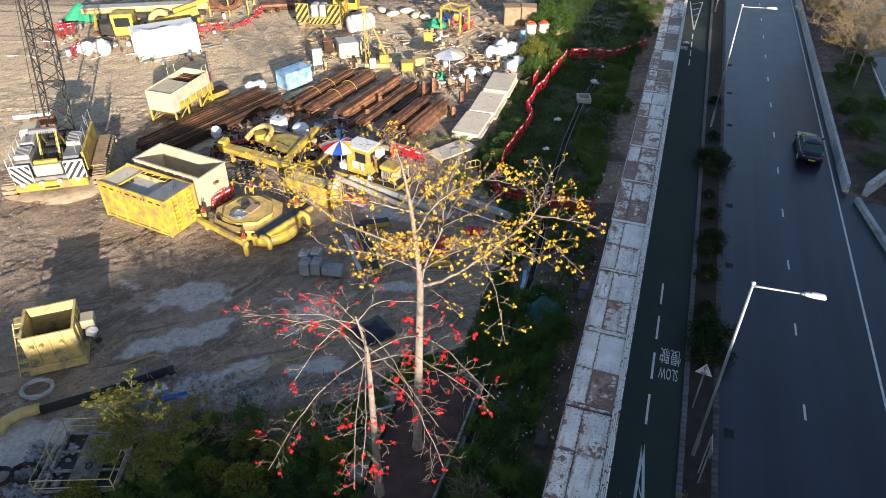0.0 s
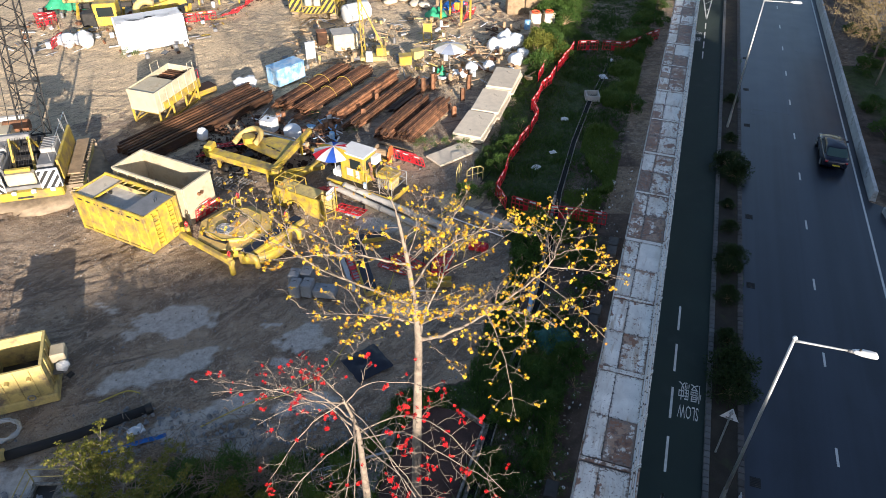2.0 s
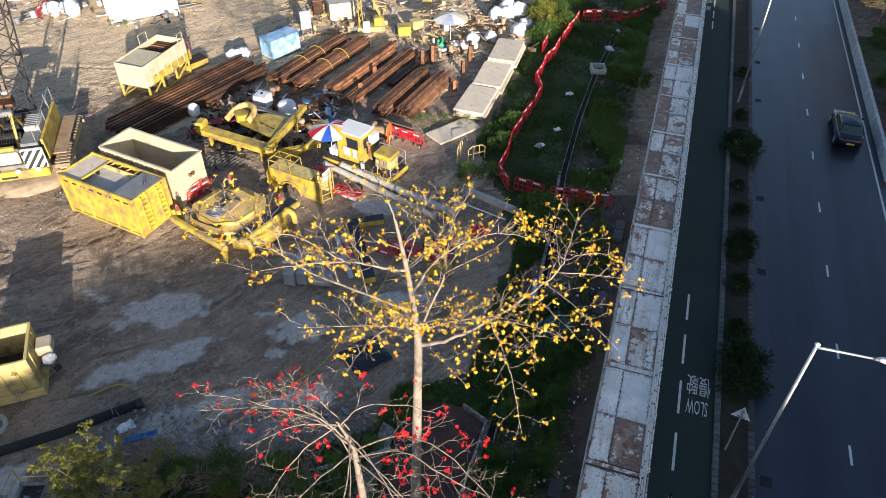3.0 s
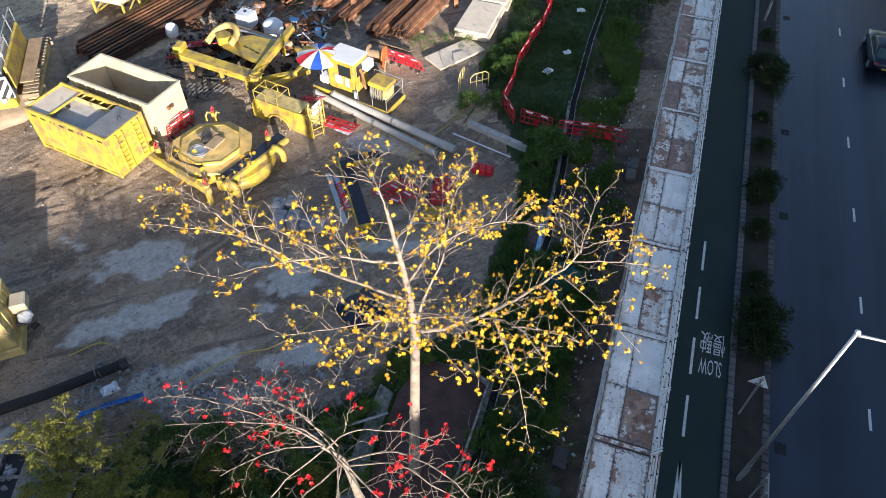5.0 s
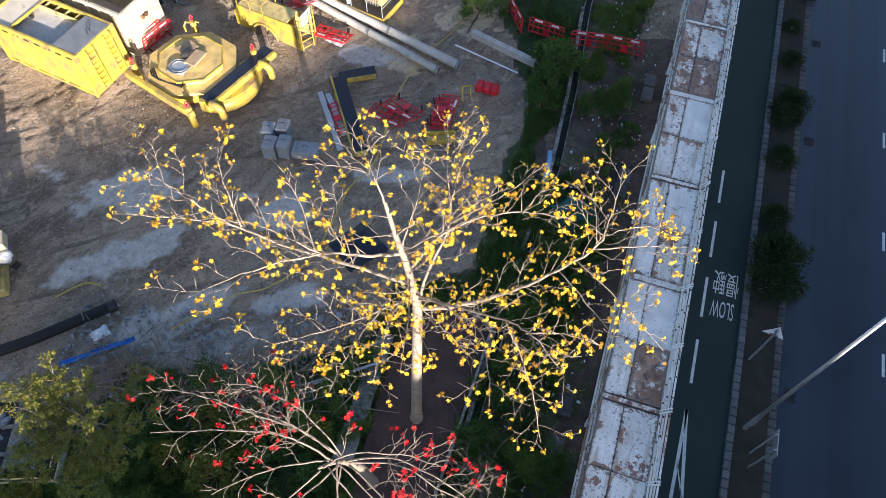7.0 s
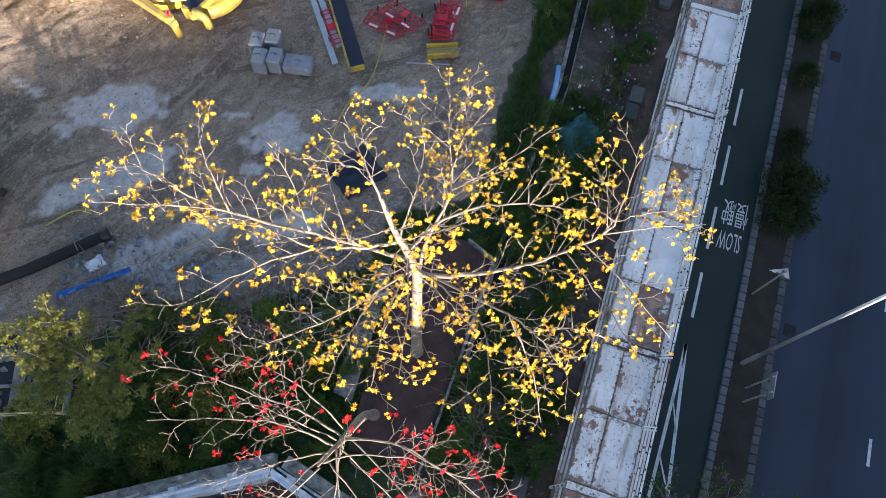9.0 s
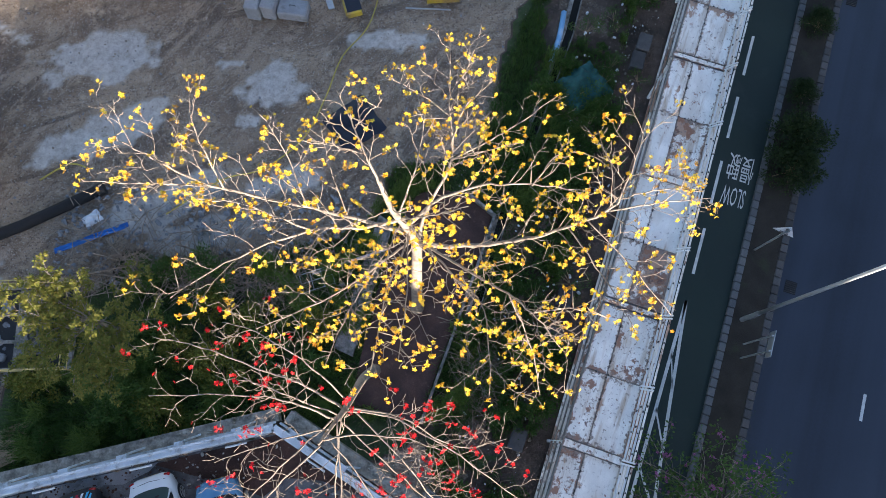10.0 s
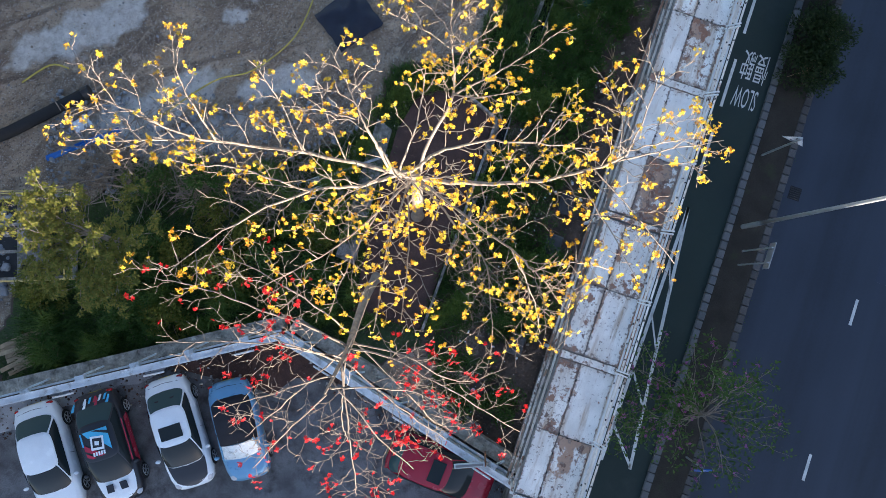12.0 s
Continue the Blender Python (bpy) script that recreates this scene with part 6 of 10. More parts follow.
for x, y, sz, k in ((4.4, 37.2, 1.5, "mid"), (4.1, 36.0, 1.15, "mid"), (3.6, 34.6, 0.9, "mid"), (4.8, 38.4, 0.9, "dark2"), (0.3, 41.4, 0.9, "mid"), (-0.1, 40.6, 0.7, "weed"), (2.0, 41.6, 0.8, "mid"), (7.8, 33.4, 0.5, "mid"), (8.0, 34.8, 0.6, "weed"), (2.6, 44.8, 1.0, "mid"), (3.4, 47.5, 1.0, "mid"), (4.4, 50.5, 0.9, "weed"), (2.0, 46.5, 0.8, "dark2"), (0.2, 47.8, 0.7, "weed")):
    shrub(x, y, -0.05, k, sz, rng.random() * 6, "leafy green bush at the edge of the grass", "bush", "grass edge bushes")
for x, y, sz in ((-2.7, 47.7, 0.8), (-1.8, 48.3, 0.6), (-0.8, 48.6, 0.6), (-11.6, 52.0, 0.5), (-8.4, 49.7, 0.45), (-30.5, 63.0, 0.8)):
    shrub(x, y, -0.05, "weed", sz, rng.random() * 6, "green weeds growing beside the steel stacks", "bush", "yard weeds")
for x, y, k, sz in ((4.9, 31.1, "weed", 0.7), (6.2, 31.2, "weed", 0.45), (4.2, 29.5, "mid", 0.5), (5.9, 29.5, "weed", 0.6), (7.0, 28.9, "weed", 0.5), (5.3, 27.5, "mid", 0.6), (6.3, 27.4, "weed", 0.6)):
    shrub(x, y, -0.05, k, sz, rng.random() * 6, "leafy weed bush beside the covered walkway", "bush", "walkway bushes")
for _ in range(26):
    s = rng.uniform(62, 92)
    x = 6.2 + (s - 62) * 0.16 + rng.uniform(-0.4, 3.2)
    shrub(x, s, -0.05, rng.choice(("mid", "olive", "dark")), rng.uniform(0.9, 1.7), rng.random() * 6, "tall green roadside bush at the back of the site", "bush", "back bushes")
for _ in range(34):
    s, c = rng.uniform(50, 110), rng.uniform(15.2, 18.6)
    p = at(c, s)
    shrub(p.x, p.y, -0.1, rng.choice(("dark", "dark2", "mid")), rng.uniform(0.5, 1.3), rng.random() * 6, "dark bush on the bank beyond the parapet", "bush", "bank bushes")
for _ in range(30):
    s, c = rng.uniform(56, 100), rng.uniform(-4.5, -1.8)
    p = at(c, s)
    shrub(p.x, p.y, -0.1, rng.choice(("mid", "weed", "dark")), rng.uniform(0.6, 1.2), rng.random() * 6, "leafy weed bush beside the covered walkway", "bush", "walkway bushes")


def grass_stuff(name, count, box, test, lo, hi, mat, seed, label, tuft=8):
    rng = random.Random(seed)
    b = Build()
    x0, x1, y0, y1 = box
    made = 0
    while made < count:
        x, y = rng.uniform(x0, x1), rng.uniform(y0, y1)
        if not test(x, y):
            continue
        made += 1
        clump = max(0.25, 0.55 + 1.1 * bump_noise(x, y, 0.45, 9.0))
        for _ in range(tuft):
            a = rng.random() * 6.283
            h = rng.uniform(lo, hi) * clump
            lean = rng.uniform(0.15, 0.7)
            p = Vector((x + rng.uniform(-.12, .12), y + rng.uniform(-.12, .12), -0.05))
            d = Vector((math.cos(a), math.sin(a), 0))
            s = Vector((-d.y, d.x, 0)) * rng.uniform(0.006, 0.014)
            k = len(b.v)
            mid = p + d * lean * h * 0.4 + Vector((0, 0, h * 0.7))
            tip = p + d * lean * h + Vector((0, 0, h * 0.95))
            b.v += [tuple(p - s), tuple(p + s), tuple(mid + s * 0.8), tuple(mid - s * 0.8), tuple(tip)]
            b.f += [(k, k + 1, k + 2, k + 3), (k + 3, k + 2, k + 4)]
    return solid(name, b, mat, Matrix(), label, "grass", kind="stuff")


def bare_soil(x, y):
    """The scraped strip between the drain and the covered walkway, with a few weeds left."""
    return 31 < y < 38.8 and x * V.x + y * V.y > -5.35 and bump_noise(x, y, 0.8, 12.0) < 0.2 - 0.1 * max(0.0, y - 35.0)


def in_grass(x, y):
    c = x * V.x + y * V.y
    return c < -1.5 and not bare_soil(x, y) and inside(x, y, GRASS) and not inside(x, y, bed_poly) and not (y < 15 and x > -4)


grass_stuff("grass", 26000, (1, 26, 30, 92), lambda x, y: in_grass(x, y) and (y > 42 or x * V.x + y * V.y < -5.8 + 2.2 * bump_noise(x, y, 0.35, 1.0) or bump_noise(x, y, 0.7, 12.0) > 0.2), 0.12, 0.38, leaf_grass, 2, "rough green grass and weeds")
grass_stuff("grass", 13000, (-16, 8, 11.5, 34), lambda x, y: in_grass(x, y) and (x * V.x + y * V.y < -5.8 + 2.2 * bump_noise(x, y, 0.35, 1.0) or y < 30 or bump_noise(x, y, 0.7, 12.0) > 0.25), 0.2, 0.6, leaf_green, 3, "long dark grass and weeds in the overgrown strip")
grass_stuff("grass", 2600, (-16, 6, 12, 24), lambda x, y: in_grass(x, y) and bump_noise(x, y, 1.1, 21.0) > 0.22, 0.45, 0.9, leaf_reed, 8, "fans of long bright grass in the overgrown strip", 14)
grass_stuff("grass", 6500, (1, 26, 26, 80), lambda x, y: in_grass(x, y) and bump_noise(x, y, 0.3, 3.3) > (0.12 if y > 42 else 0.3) and x * V.x + y * V.y > -5.5, 0.5, 0.95, leaf_reed, 4, "tall clumps of bright green reedy grass", 12)
grass_stuff("grass", 7000, (2, 30, 5, 80), lambda x, y: bump_noise(x, y, 0.8, 5.0) > -0.15 and 4.35 < x * V.x + y * V.y < 5.65, 0.05, 0.18, leaf_green, 6, "short weeds growing in the verge", 6)


def leafy_tree(name, seed, base, h, r, limbs, label, mat, leaf, per, petals=None, tall=0.5, lean=(0, 0), frond=False, thick=0.04):
    """A small tree: tapered trunk, limbs and loose clumps of leaves."""
    rng = random.Random(seed)
    ob = thing(name, Matrix.Translation(base), label, "tree")
    part("trunk", Build().tube([(0, 0, -0.1), (0.05, 0.03, h * 0.3), (0.0, 0.1, h * tall)], [0.1, 0.075, 0.05], 8), bark, ob, smooth=True)
    lf, pt = Build(), Build()
    for i in range(limbs):
        d = rand_unit(rng, 0.0, 0.9)
        p0 = Vector((0, 0.06, h * tall * rng.uniform(0.65, 1.0)))
        p1 = Vector((d.x * r, d.y * r, h * tall + d.z * h * (1 - tall))) * rng.uniform(0.75, 1.0)
        p1.z = max(p1.z, h * 0.35)
        p1 += Vector((lean[0], lean[1], 0))
        lb, tips = Build(), []
        grow(limb_path(p0, p1, rng, 0.5, 6, 0.1), thick, 0.008, rng, lb, tips, 1, 0.2, 0.45, 0.0, 0.5)
        part("limb", lb, bark, ob)
        for p, dd, dep in tips:
            if frond:
                # a drooping fan of leaflets on a stalk
                for _ in range(2):
                    tip = p + Vector((rng.uniform(-.2, .2), rng.uniform(-.2, .2), rng.uniform(-.05, .2)))
                    turn_ = rng.random() * 6.28
                    for q_ in range(per):
                        a_ = turn_ + 6.28 * q_ / per + rng.uniform(-.3, .3)
                        way = Vector((math.cos(a_), math.sin(a_), rng.uniform(-0.9, 0.2))).normalized()
                        leaf_quad(lf, tip + way * 0.02, way, way.cross(Vector((0, 0, 1)) + rand_unit(rng) * 0.6).normalized(), leaf * rng.uniform(0.6, 1.3), leaf * 0.2)
                continue
            for _ in range(per):
                o = rand_unit(rng)
                q = p + o * rng.uniform(0.03, 0.2)
                way = (o + Vector((0, 0, 0.2))).normalized()
                leaf_quad(lf, q, way, way.cross(rand_unit(rng)).normalized(), leaf * rng.uniform(0.7, 1.3), leaf * 0.3)
            if petals and rng.random() < 0.16:
                for _ in range(3):
                    flower(pt, p + rand_unit(rng) * 0.08, rand_unit(rng, 0, 1), 0.06, rng)
    tagged(part("foliage", lf, mat, ob), kind="stuff")
    if petals:
        tagged(part("blossoms", pt, petals, ob), kind="stuff")
    return ob


leafy_tree("young_tree", 31, (-12.5, 17.8, 0), 5.0, 2.5, 24, "young tree with loose olive-green feathery leaves", leaf_feather, 0.13, 11, frond=True, thick=0.028)
leafy_tree("pink_flowering_tree", 32, tuple(at(4.45, 14.3, 0.05)), 4.4, 3.1, 26, "sparse tree with pink blossom and round leaves in the verge", leaf_mid, 0.13, 6, petal_pink, lean=(-0.6, 0.3), thick=0.024)
leafy_tree("verge_tree", 33, tuple(at(4.4, 86.5, 0)), 5.2, 2.2, 12, "small tree with yellowing leaves beside the track", leaf_olive, 0.13, 9)
for i, (x, y, hh, rr) in enumerate(((35.6, 60.1, 8.5, 4.6), (36.7, 63.8, 8.5, 4.8), (37.8, 67.5, 9.0, 4.5), (36.8, 72.5, 7.0, 3.2))):
    leafy_tree("bank_tree", 50 + i, (x, y, -0.1), hh, rr, 22, "nearly bare tree with tan twigs on the bank", leaf_tan, 0.11, 4)


# ---------------------------------------------------------------- site plant and stores
def turned(x, y, deg, z=0.0):
    return Matrix.Translation((x, y, z)) @ Matrix.Rotation(radians(deg), 4, "Z")


def yellow_tank():
    L, W, Hh = 5.6, 2.45, 2.6
    ob = thing("settling_tank", turned(-20.05, 36.95, -25), "dusty yellow steel settling tank, container sized, partly open on top", "container")
    T = 0.07
    for y in (-W / 2, W / 2):
        part("side_wall", Build().box((0, y, Hh / 2 + 0.12), (L, T, Hh - 0.24), bevel=0.01), yellow, ob)
        for z in (0.1, Hh - 0.06):
            part("side_rail", Build().box((0, y, z), (L + 0.04, 0.13, 0.16), bevel=0.015), yellow, ob)
        for i in range(5):
            part("stiffener", Build().box((-L / 2 + 0.9 + i * 0.98, y + math.copysign(0.06, y), Hh / 2), (0.09, 0.08, Hh - 0.3), bevel=0.012), yellow, ob)
        # dark plates on the wall give the shade of slots by colour, without recesses
        for i in range(8):
            part("slot_shade_plate", Build().box((-L / 2 + 0.5 + i * 0.66, y + math.copysign(0.045, y), Hh - 0.32), (0.34, 0.03, 0.1), bevel=0.01), dark_steel, ob, "dark plate standing in for the shade inside a slot")
    for x in (-L / 2, L / 2):
        part("end_wall", Build().box((x, 0, Hh / 2), (T, W, Hh), bevel=0.01), yellow, ob)
        for y in (-W / 2, W / 2):
            part("corner_post", Build().box((x, y, Hh / 2), (0.15, 0.15, Hh + 0.06), bevel=0.02), yellow, ob)
    for y in (-0.72, -0.28, 0.45, 0.85):
        part("end_rib", Build().box((L / 2 + 0.08, y, Hh / 2), (0.12, 0.07, Hh - 0.2), bevel=0.01), yellow, ob)
    for col in (-0.5, 0.65):
        for i in range(7):
            part("ladder_rung", Build().box((L / 2 + 0.1, col, 0.35 + i * 0.31), (0.1, 0.4, 0.05), bevel=0.01), yellow, ob)
    part("inner_deck", Build().box((-0.55, 0, Hh - 0.42), (L - 1.5, W - 0.5, 0.08), bevel=0.01), concrete, ob, "grey dried slurry surface inside")
    part("cover_plate", Build().box((L / 2 - 0.75, 0, Hh - 0.02), (1.4, W - 0.2, 0.06), bevel=0.01), grey_steel, ob, "grey steel cover plate")
    part("cover_plate", Build().box((-L / 2 + 0.75, 0, Hh - 0.12), (1.4, W - 0.2, 0.05), bevel=0.01), pale_concrete, ob)
    part("cross_member", Build().box((-L / 2 + 1.5, 0, Hh - 0.1), (0.1, W, 0.12), bevel=0.015), yellow, ob)
    part("baffle", Build().box((0, W / 2 - 0.45, Hh - 0.45), (L - 0.3, 0.06, 0.7), bevel=0.01), yellow_dusty, ob)
    for i in range(8):
        part("baffle_web", Build().box((-L / 2 + 0.5 + i * 0.64, W / 2 - 0.24, Hh - 0.16), (0.07, 0.4, 0.08)), yellow_dusty, ob)
    part("floor_plate", Build().box((0, 0, 0.1), (L - 0.1, W - 0.1, 0.1)), dark_steel, ob)
    part("lifting_lug", Build().tube([(L / 2 - 0.5, 0.2, Hh), (L / 2 - 0.5, 0.2, Hh + 0.22), (L / 2 - 0.5, 0.38, Hh + 0.22), (L / 2 - 0.5, 0.38, Hh)], 0.02, 6), dark_steel, ob)
    part("pump", Build().blob((-1.3, 0.1, Hh - 0.5), (0.16, 0.16, 0.22), 3, 0.3), dark_steel, ob)
    return ob


def cream_tank():
    L, W, Hh = 5.7, 2.4, 2.6
    ob = thing("open_tank", turned(-18.8, 39.75, -25), "cream-painted open-topped steel tank, empty, standing beside the settling tank", "container")
    T = 0.1
    part("floor_plate", Build().box((0, 0, 0.1), (L, W, 0.12)), pale_concrete, ob)
    for y in (-W / 2, W / 2):
        part("side_wall", Build().box((0, y, Hh / 2), (L, T, Hh), bevel=0.015), cream, ob)
        part("top_rail", Build().box((0, y, Hh), (L + 0.1, 0.16, 0.1), bevel=0.015), cream, ob)
        for i in range(7):
            part("stiffener", Build().box((-L / 2 + 0.5 + i * 0.78, y + math.copysign(0.08, y), Hh / 2), (0.1, 0.08, Hh - 0.1), bevel=0.012), cream, ob)
    for x in (-L / 2, L / 2):
        part("end_wall", Build().box((x, 0, Hh / 2), (T, W - 0.1, Hh), bevel=0.015), cream, ob)
        part("top_rail", Build().box((x, 0, Hh + 0.004), (0.16, W, 0.1), bevel=0.015), cream, ob)
    for y in (-0.12, 0.12):
        part("valve", Build().tube([(L / 2 + 0.05, y, 1.75), (L / 2 + 0.2, y, 1.75)], 0.1, 10), rust_steel, ob, "rusty pipe flange")
    part("lifting_lug", Build().tube([(0.8, -W / 2, Hh), (0.8, -W / 2, Hh + 0.2), (1.0, -W / 2, Hh + 0.2), (1.0, -W / 2, Hh)], 0.02, 6), dark_steel, ob)
    return ob


yellow_tank()
cream_tank()


def mud_skip():
    ob = thing("mixing_tank", turned(-20.15, 24.4, 22), "dirty yellow square steel mixing tank with stairs and a pump", "tank")
    W, Hh = 2.3, 2.25
    for sx, sy in ((1, 0), (-1, 0), (0, 1), (0, -1)):
        size = (0.08, W, Hh - 0.5) if sx else (W, 0.08, Hh - 0.5)
        part("wall", Build().box((sx * W / 2, sy * W / 2, Hh / 2 + 0.25), size, bevel=0.01), yellow_dusty, ob)
        rim = (0.14, W + 0.1, 0.1) if sx else (W + 0.1, 0.14, 0.1)
        part("rim", Build().box((sx * W / 2, sy * W / 2, Hh + (0.004 if sx else 0)), rim, bevel=0.02), yellow_dusty, ob)
        for k in (-0.62, 0.0, 0.62):
            c = (sx * (W / 2 + 0.06), k, Hh / 2 + 0.2) if sx else (k, sy * (W / 2 + 0.06), Hh / 2 + 0.2)
            part("stiffener", Build().box(c, (0.08, 0.08, Hh - 0.5), bevel=0.01), yellow_dusty, ob)
    part("base_frame", Build().box((0, 0, 0.25), (W + 0.35, W + 0.35, 0.5), bevel=0.04), yellow_dusty, ob)
    part("inner_floor", Build().box((0, 0, 0.6), (W - 0.1, W - 0.1, 0.1)), dark_steel, ob, "dark wet slurry")
    for x in (-0.75, -0.35, 0.55):
        part("nozzle", Build().tube([(x, -W / 2 - 0.05, 1.75), (x, -W / 2 - 0.3, 1.75)], 0.1, 10), yellow_dusty, ob)
    for i in range(6):
        part("stair_tread", Build().box((-W / 2 - 0.35, -1.0 + i * 0.32, 0.25 + i * 0.3), (0.55, 0.26, 0.05), bevel=0.008), yellow_dusty, ob)
    for dx in (-0.62, -0.1):
        part("stringer", Build().beam((-W / 2 + dx, -1.2, 0.05), (-W / 2 + dx, 0.75, 1.85), 0.06, 0.16), yellow_dusty, ob)
    part("stair_landing", Build().box((-W / 2 - 0.35, 1.0, 1.8), (0.6, 0.55, 0.05), bevel=0.01), yellow_dusty, ob)
    part("pump_box", Build().box((W / 2 + 0.42, 0.35, 1.45), (0.65, 0.8, 0.5), bevel=0.05), cream, ob)
    part("pump_body", Build().blob((W / 2 + 0.55, -0.2, 1.1), (0.3, 0.3, 0.28), 2, 0.25), white_paint, ob)
    part("bracket", Build().box((W / 2 + 0.35, 0.1, 0.8), (0.6, 0.9, 0.08)), grey_steel, ob)
    part("valve", Build().tube([(W / 2 + 0.6, -0.45, 0.55), (W / 2 + 0.85, -0.3, 0.62)], 0.13, 10), dark_steel, ob)
    part("hose_coil", Build().tube([(0.35 + 0.16 * math.cos(a * 0.6), -W / 2 - 0.28, 0.7 + 0.16 * math.sin(a * 0.6)) for a in range(24)], 0.03, 6), grey_steel, ob)
    return ob


mud_skip()


def silo_hopper():
    ob = thing("storage_hopper", turned(-23.3, 52.6, 73), "pale yellow raised steel storage hopper on a braced frame", "hopper")
    L, W, z0, z1 = 5.0, 2.4, 1.15, 2.8
    for y in (-W / 2, W / 2):
        part("side_wall", Build().box((0, y, (z0 + z1) / 2), (L, 0.08, z1 - z0), bevel=0.01), cream, ob)
    for x in (-L / 2, L / 2):
        part("end_wall", Build().box((x, 0, (z0 + z1) / 2), (0.08, W, z1 - z0), bevel=0.01), cream, ob)
    b = Build()
    b.add([(-L / 2, -W / 2, z0), (L / 2, -W / 2, z0), (L / 2, W / 2, z0), (-L / 2, W / 2, z0), (-L / 2 + 0.7, -0.5, 0.6), (L / 2 - 0.7, -0.5, 0.6), (L / 2 - 0.7, 0.5, 0.6), (-L / 2 + 0.7, 0.5, 0.6)],
          [(0, 1, 5, 4), (1, 2, 6, 5), (2, 3, 7, 6), (3, 0, 4, 7), (4, 5, 6, 7)])
    part("hopper_bottom", b, yellow, ob)
    for y in (-W / 2 - 0.05, W / 2 + 0.05):
        part("lower_band", Build().box((0.3, y, z0 + 0.3), (L - 0.8, 0.05, 0.6), bevel=0.01), yellow, ob, "yellow lower band")
        for i in range(6):
            part("side_rib", Build().box((-L / 2 + 0.5 + i * 0.8, y, (z0 + z1) / 2), (0.08, 0.08, z1 - z0 - 0.1), bevel=0.01), cream, ob)
    part("feed_box", Build().box((L / 2 + 0.7, 0.2, 0.75), (1.1, 1.5, 1.1), bevel=0.05), yellow, ob)
    part("feed_rail", Build().tube([(L / 2 + 0.2, -0.5, 1.3), (L / 2 + 0.2, -0.5, 2.0), (L / 2 + 1.2, -0.5, 2.0), (L / 2 + 1.2, -0.5, 1.3)], 0.03, 6), red_plastic, ob)
    part("top_plate", Build().box((-1.1, 0, z1 - 0.12), (L - 2.6, W - 0.1, 0.05)), cream, ob)
    part("grating", Build().box((1.3, 0, z1 - 0.5), (L - 2.8, W - 0.15, 0.08)), rust_steel, ob, "rusty mesh cover")
    for i in range(7):
        part("grating_bar", Build().box((0.2 + i * 0.33, 0, z1 - 0.42), (0.06, W - 0.2, 0.06)), rust_steel, ob)
    for x in (-L / 2 + 0.08, -0.8, 0.8, L / 2 - 0.08):
        for y in (-W / 2, W / 2):
            part("leg", Build().box((x, y, 0.62), (0.14, 0.14, 1.3), bevel=0.015), yellow, ob)
    for y in (-W / 2, W / 2):
        part("brace", Build().beam((-L / 2 + 0.1, y, 0.15), (L / 2 - 0.1, y, 0.15), 0.1), yellow, ob)
        part("brace", Build().beam((-L / 2 + 0.1, y, 0.2), (-0.8, y, 1.1), 0.08), yellow, ob)
        part("brace", Build().beam((0.8, y, 0.2), (L / 2 - 0.1, y, 1.1), 0.08), yellow, ob)
    part("hoop_rail", Build().tube([(0.5, W / 2, z1), (0.5, W / 2, z1 + 0.7), (1.4, W / 2, z1 + 0.7), (1.4, W / 2, z1)], 0.025, 6), cream, ob)
    part("hoop_rail", Build().tube([(1.8, -W / 2, z1), (1.8, -W / 2, z1 + 0.6), (2.4, -W / 2, z1 + 0.6), (2.4, -W / 2, z1)], 0.025, 6), cream, ob)
    return ob


silo_hopper()


# ---------------------------------------------------------------- steel sections
def section_mesh(length, w, h, t, name):
    """An H-shaped rolled section lying along x."""
    b = Build()
    b.box((0, 0, h - t / 2), (length, w, t))
    b.box((0, 0, t / 2), (length, w, t))
    b.box((0, 0, h / 2), (length, t, h - 2 * t))
    return b.mesh(name, rust_steel)


def steel_stack(x, y, deg, length, count, layers, w, h, label, seed, jitter=0.25, gap=0.03):
    rng = random.Random(seed)
    ob = thing("steel_beam_stack", turned(x, y, deg), label, "steel beams", "steel beam stacks")
    me = section_mesh(length, w, h, 0.025, "beam")
    width = count * (w + gap)
    for k in range(2):
        part("timber_bearer", Build().box(((-0.3 + 0.6 * k) * length, 0, 0.06), (0.15, width, 0.12)), wood, ob)
    for lay in range(layers):
        n = count - lay
        for i in range(n):
            p = part("beam", me, None, ob)
            p.matrix_basis = Matrix.Translation((rng.uniform(-jitter, jitter), -width / 2 + (i + 0.5 + lay * 0.5) * (w + gap), 0.12 + lay * (h + 0.01))) @ Matrix.Rotation(radians(rng.uniform(-.3, .3)), 4, "Z")
    return ob


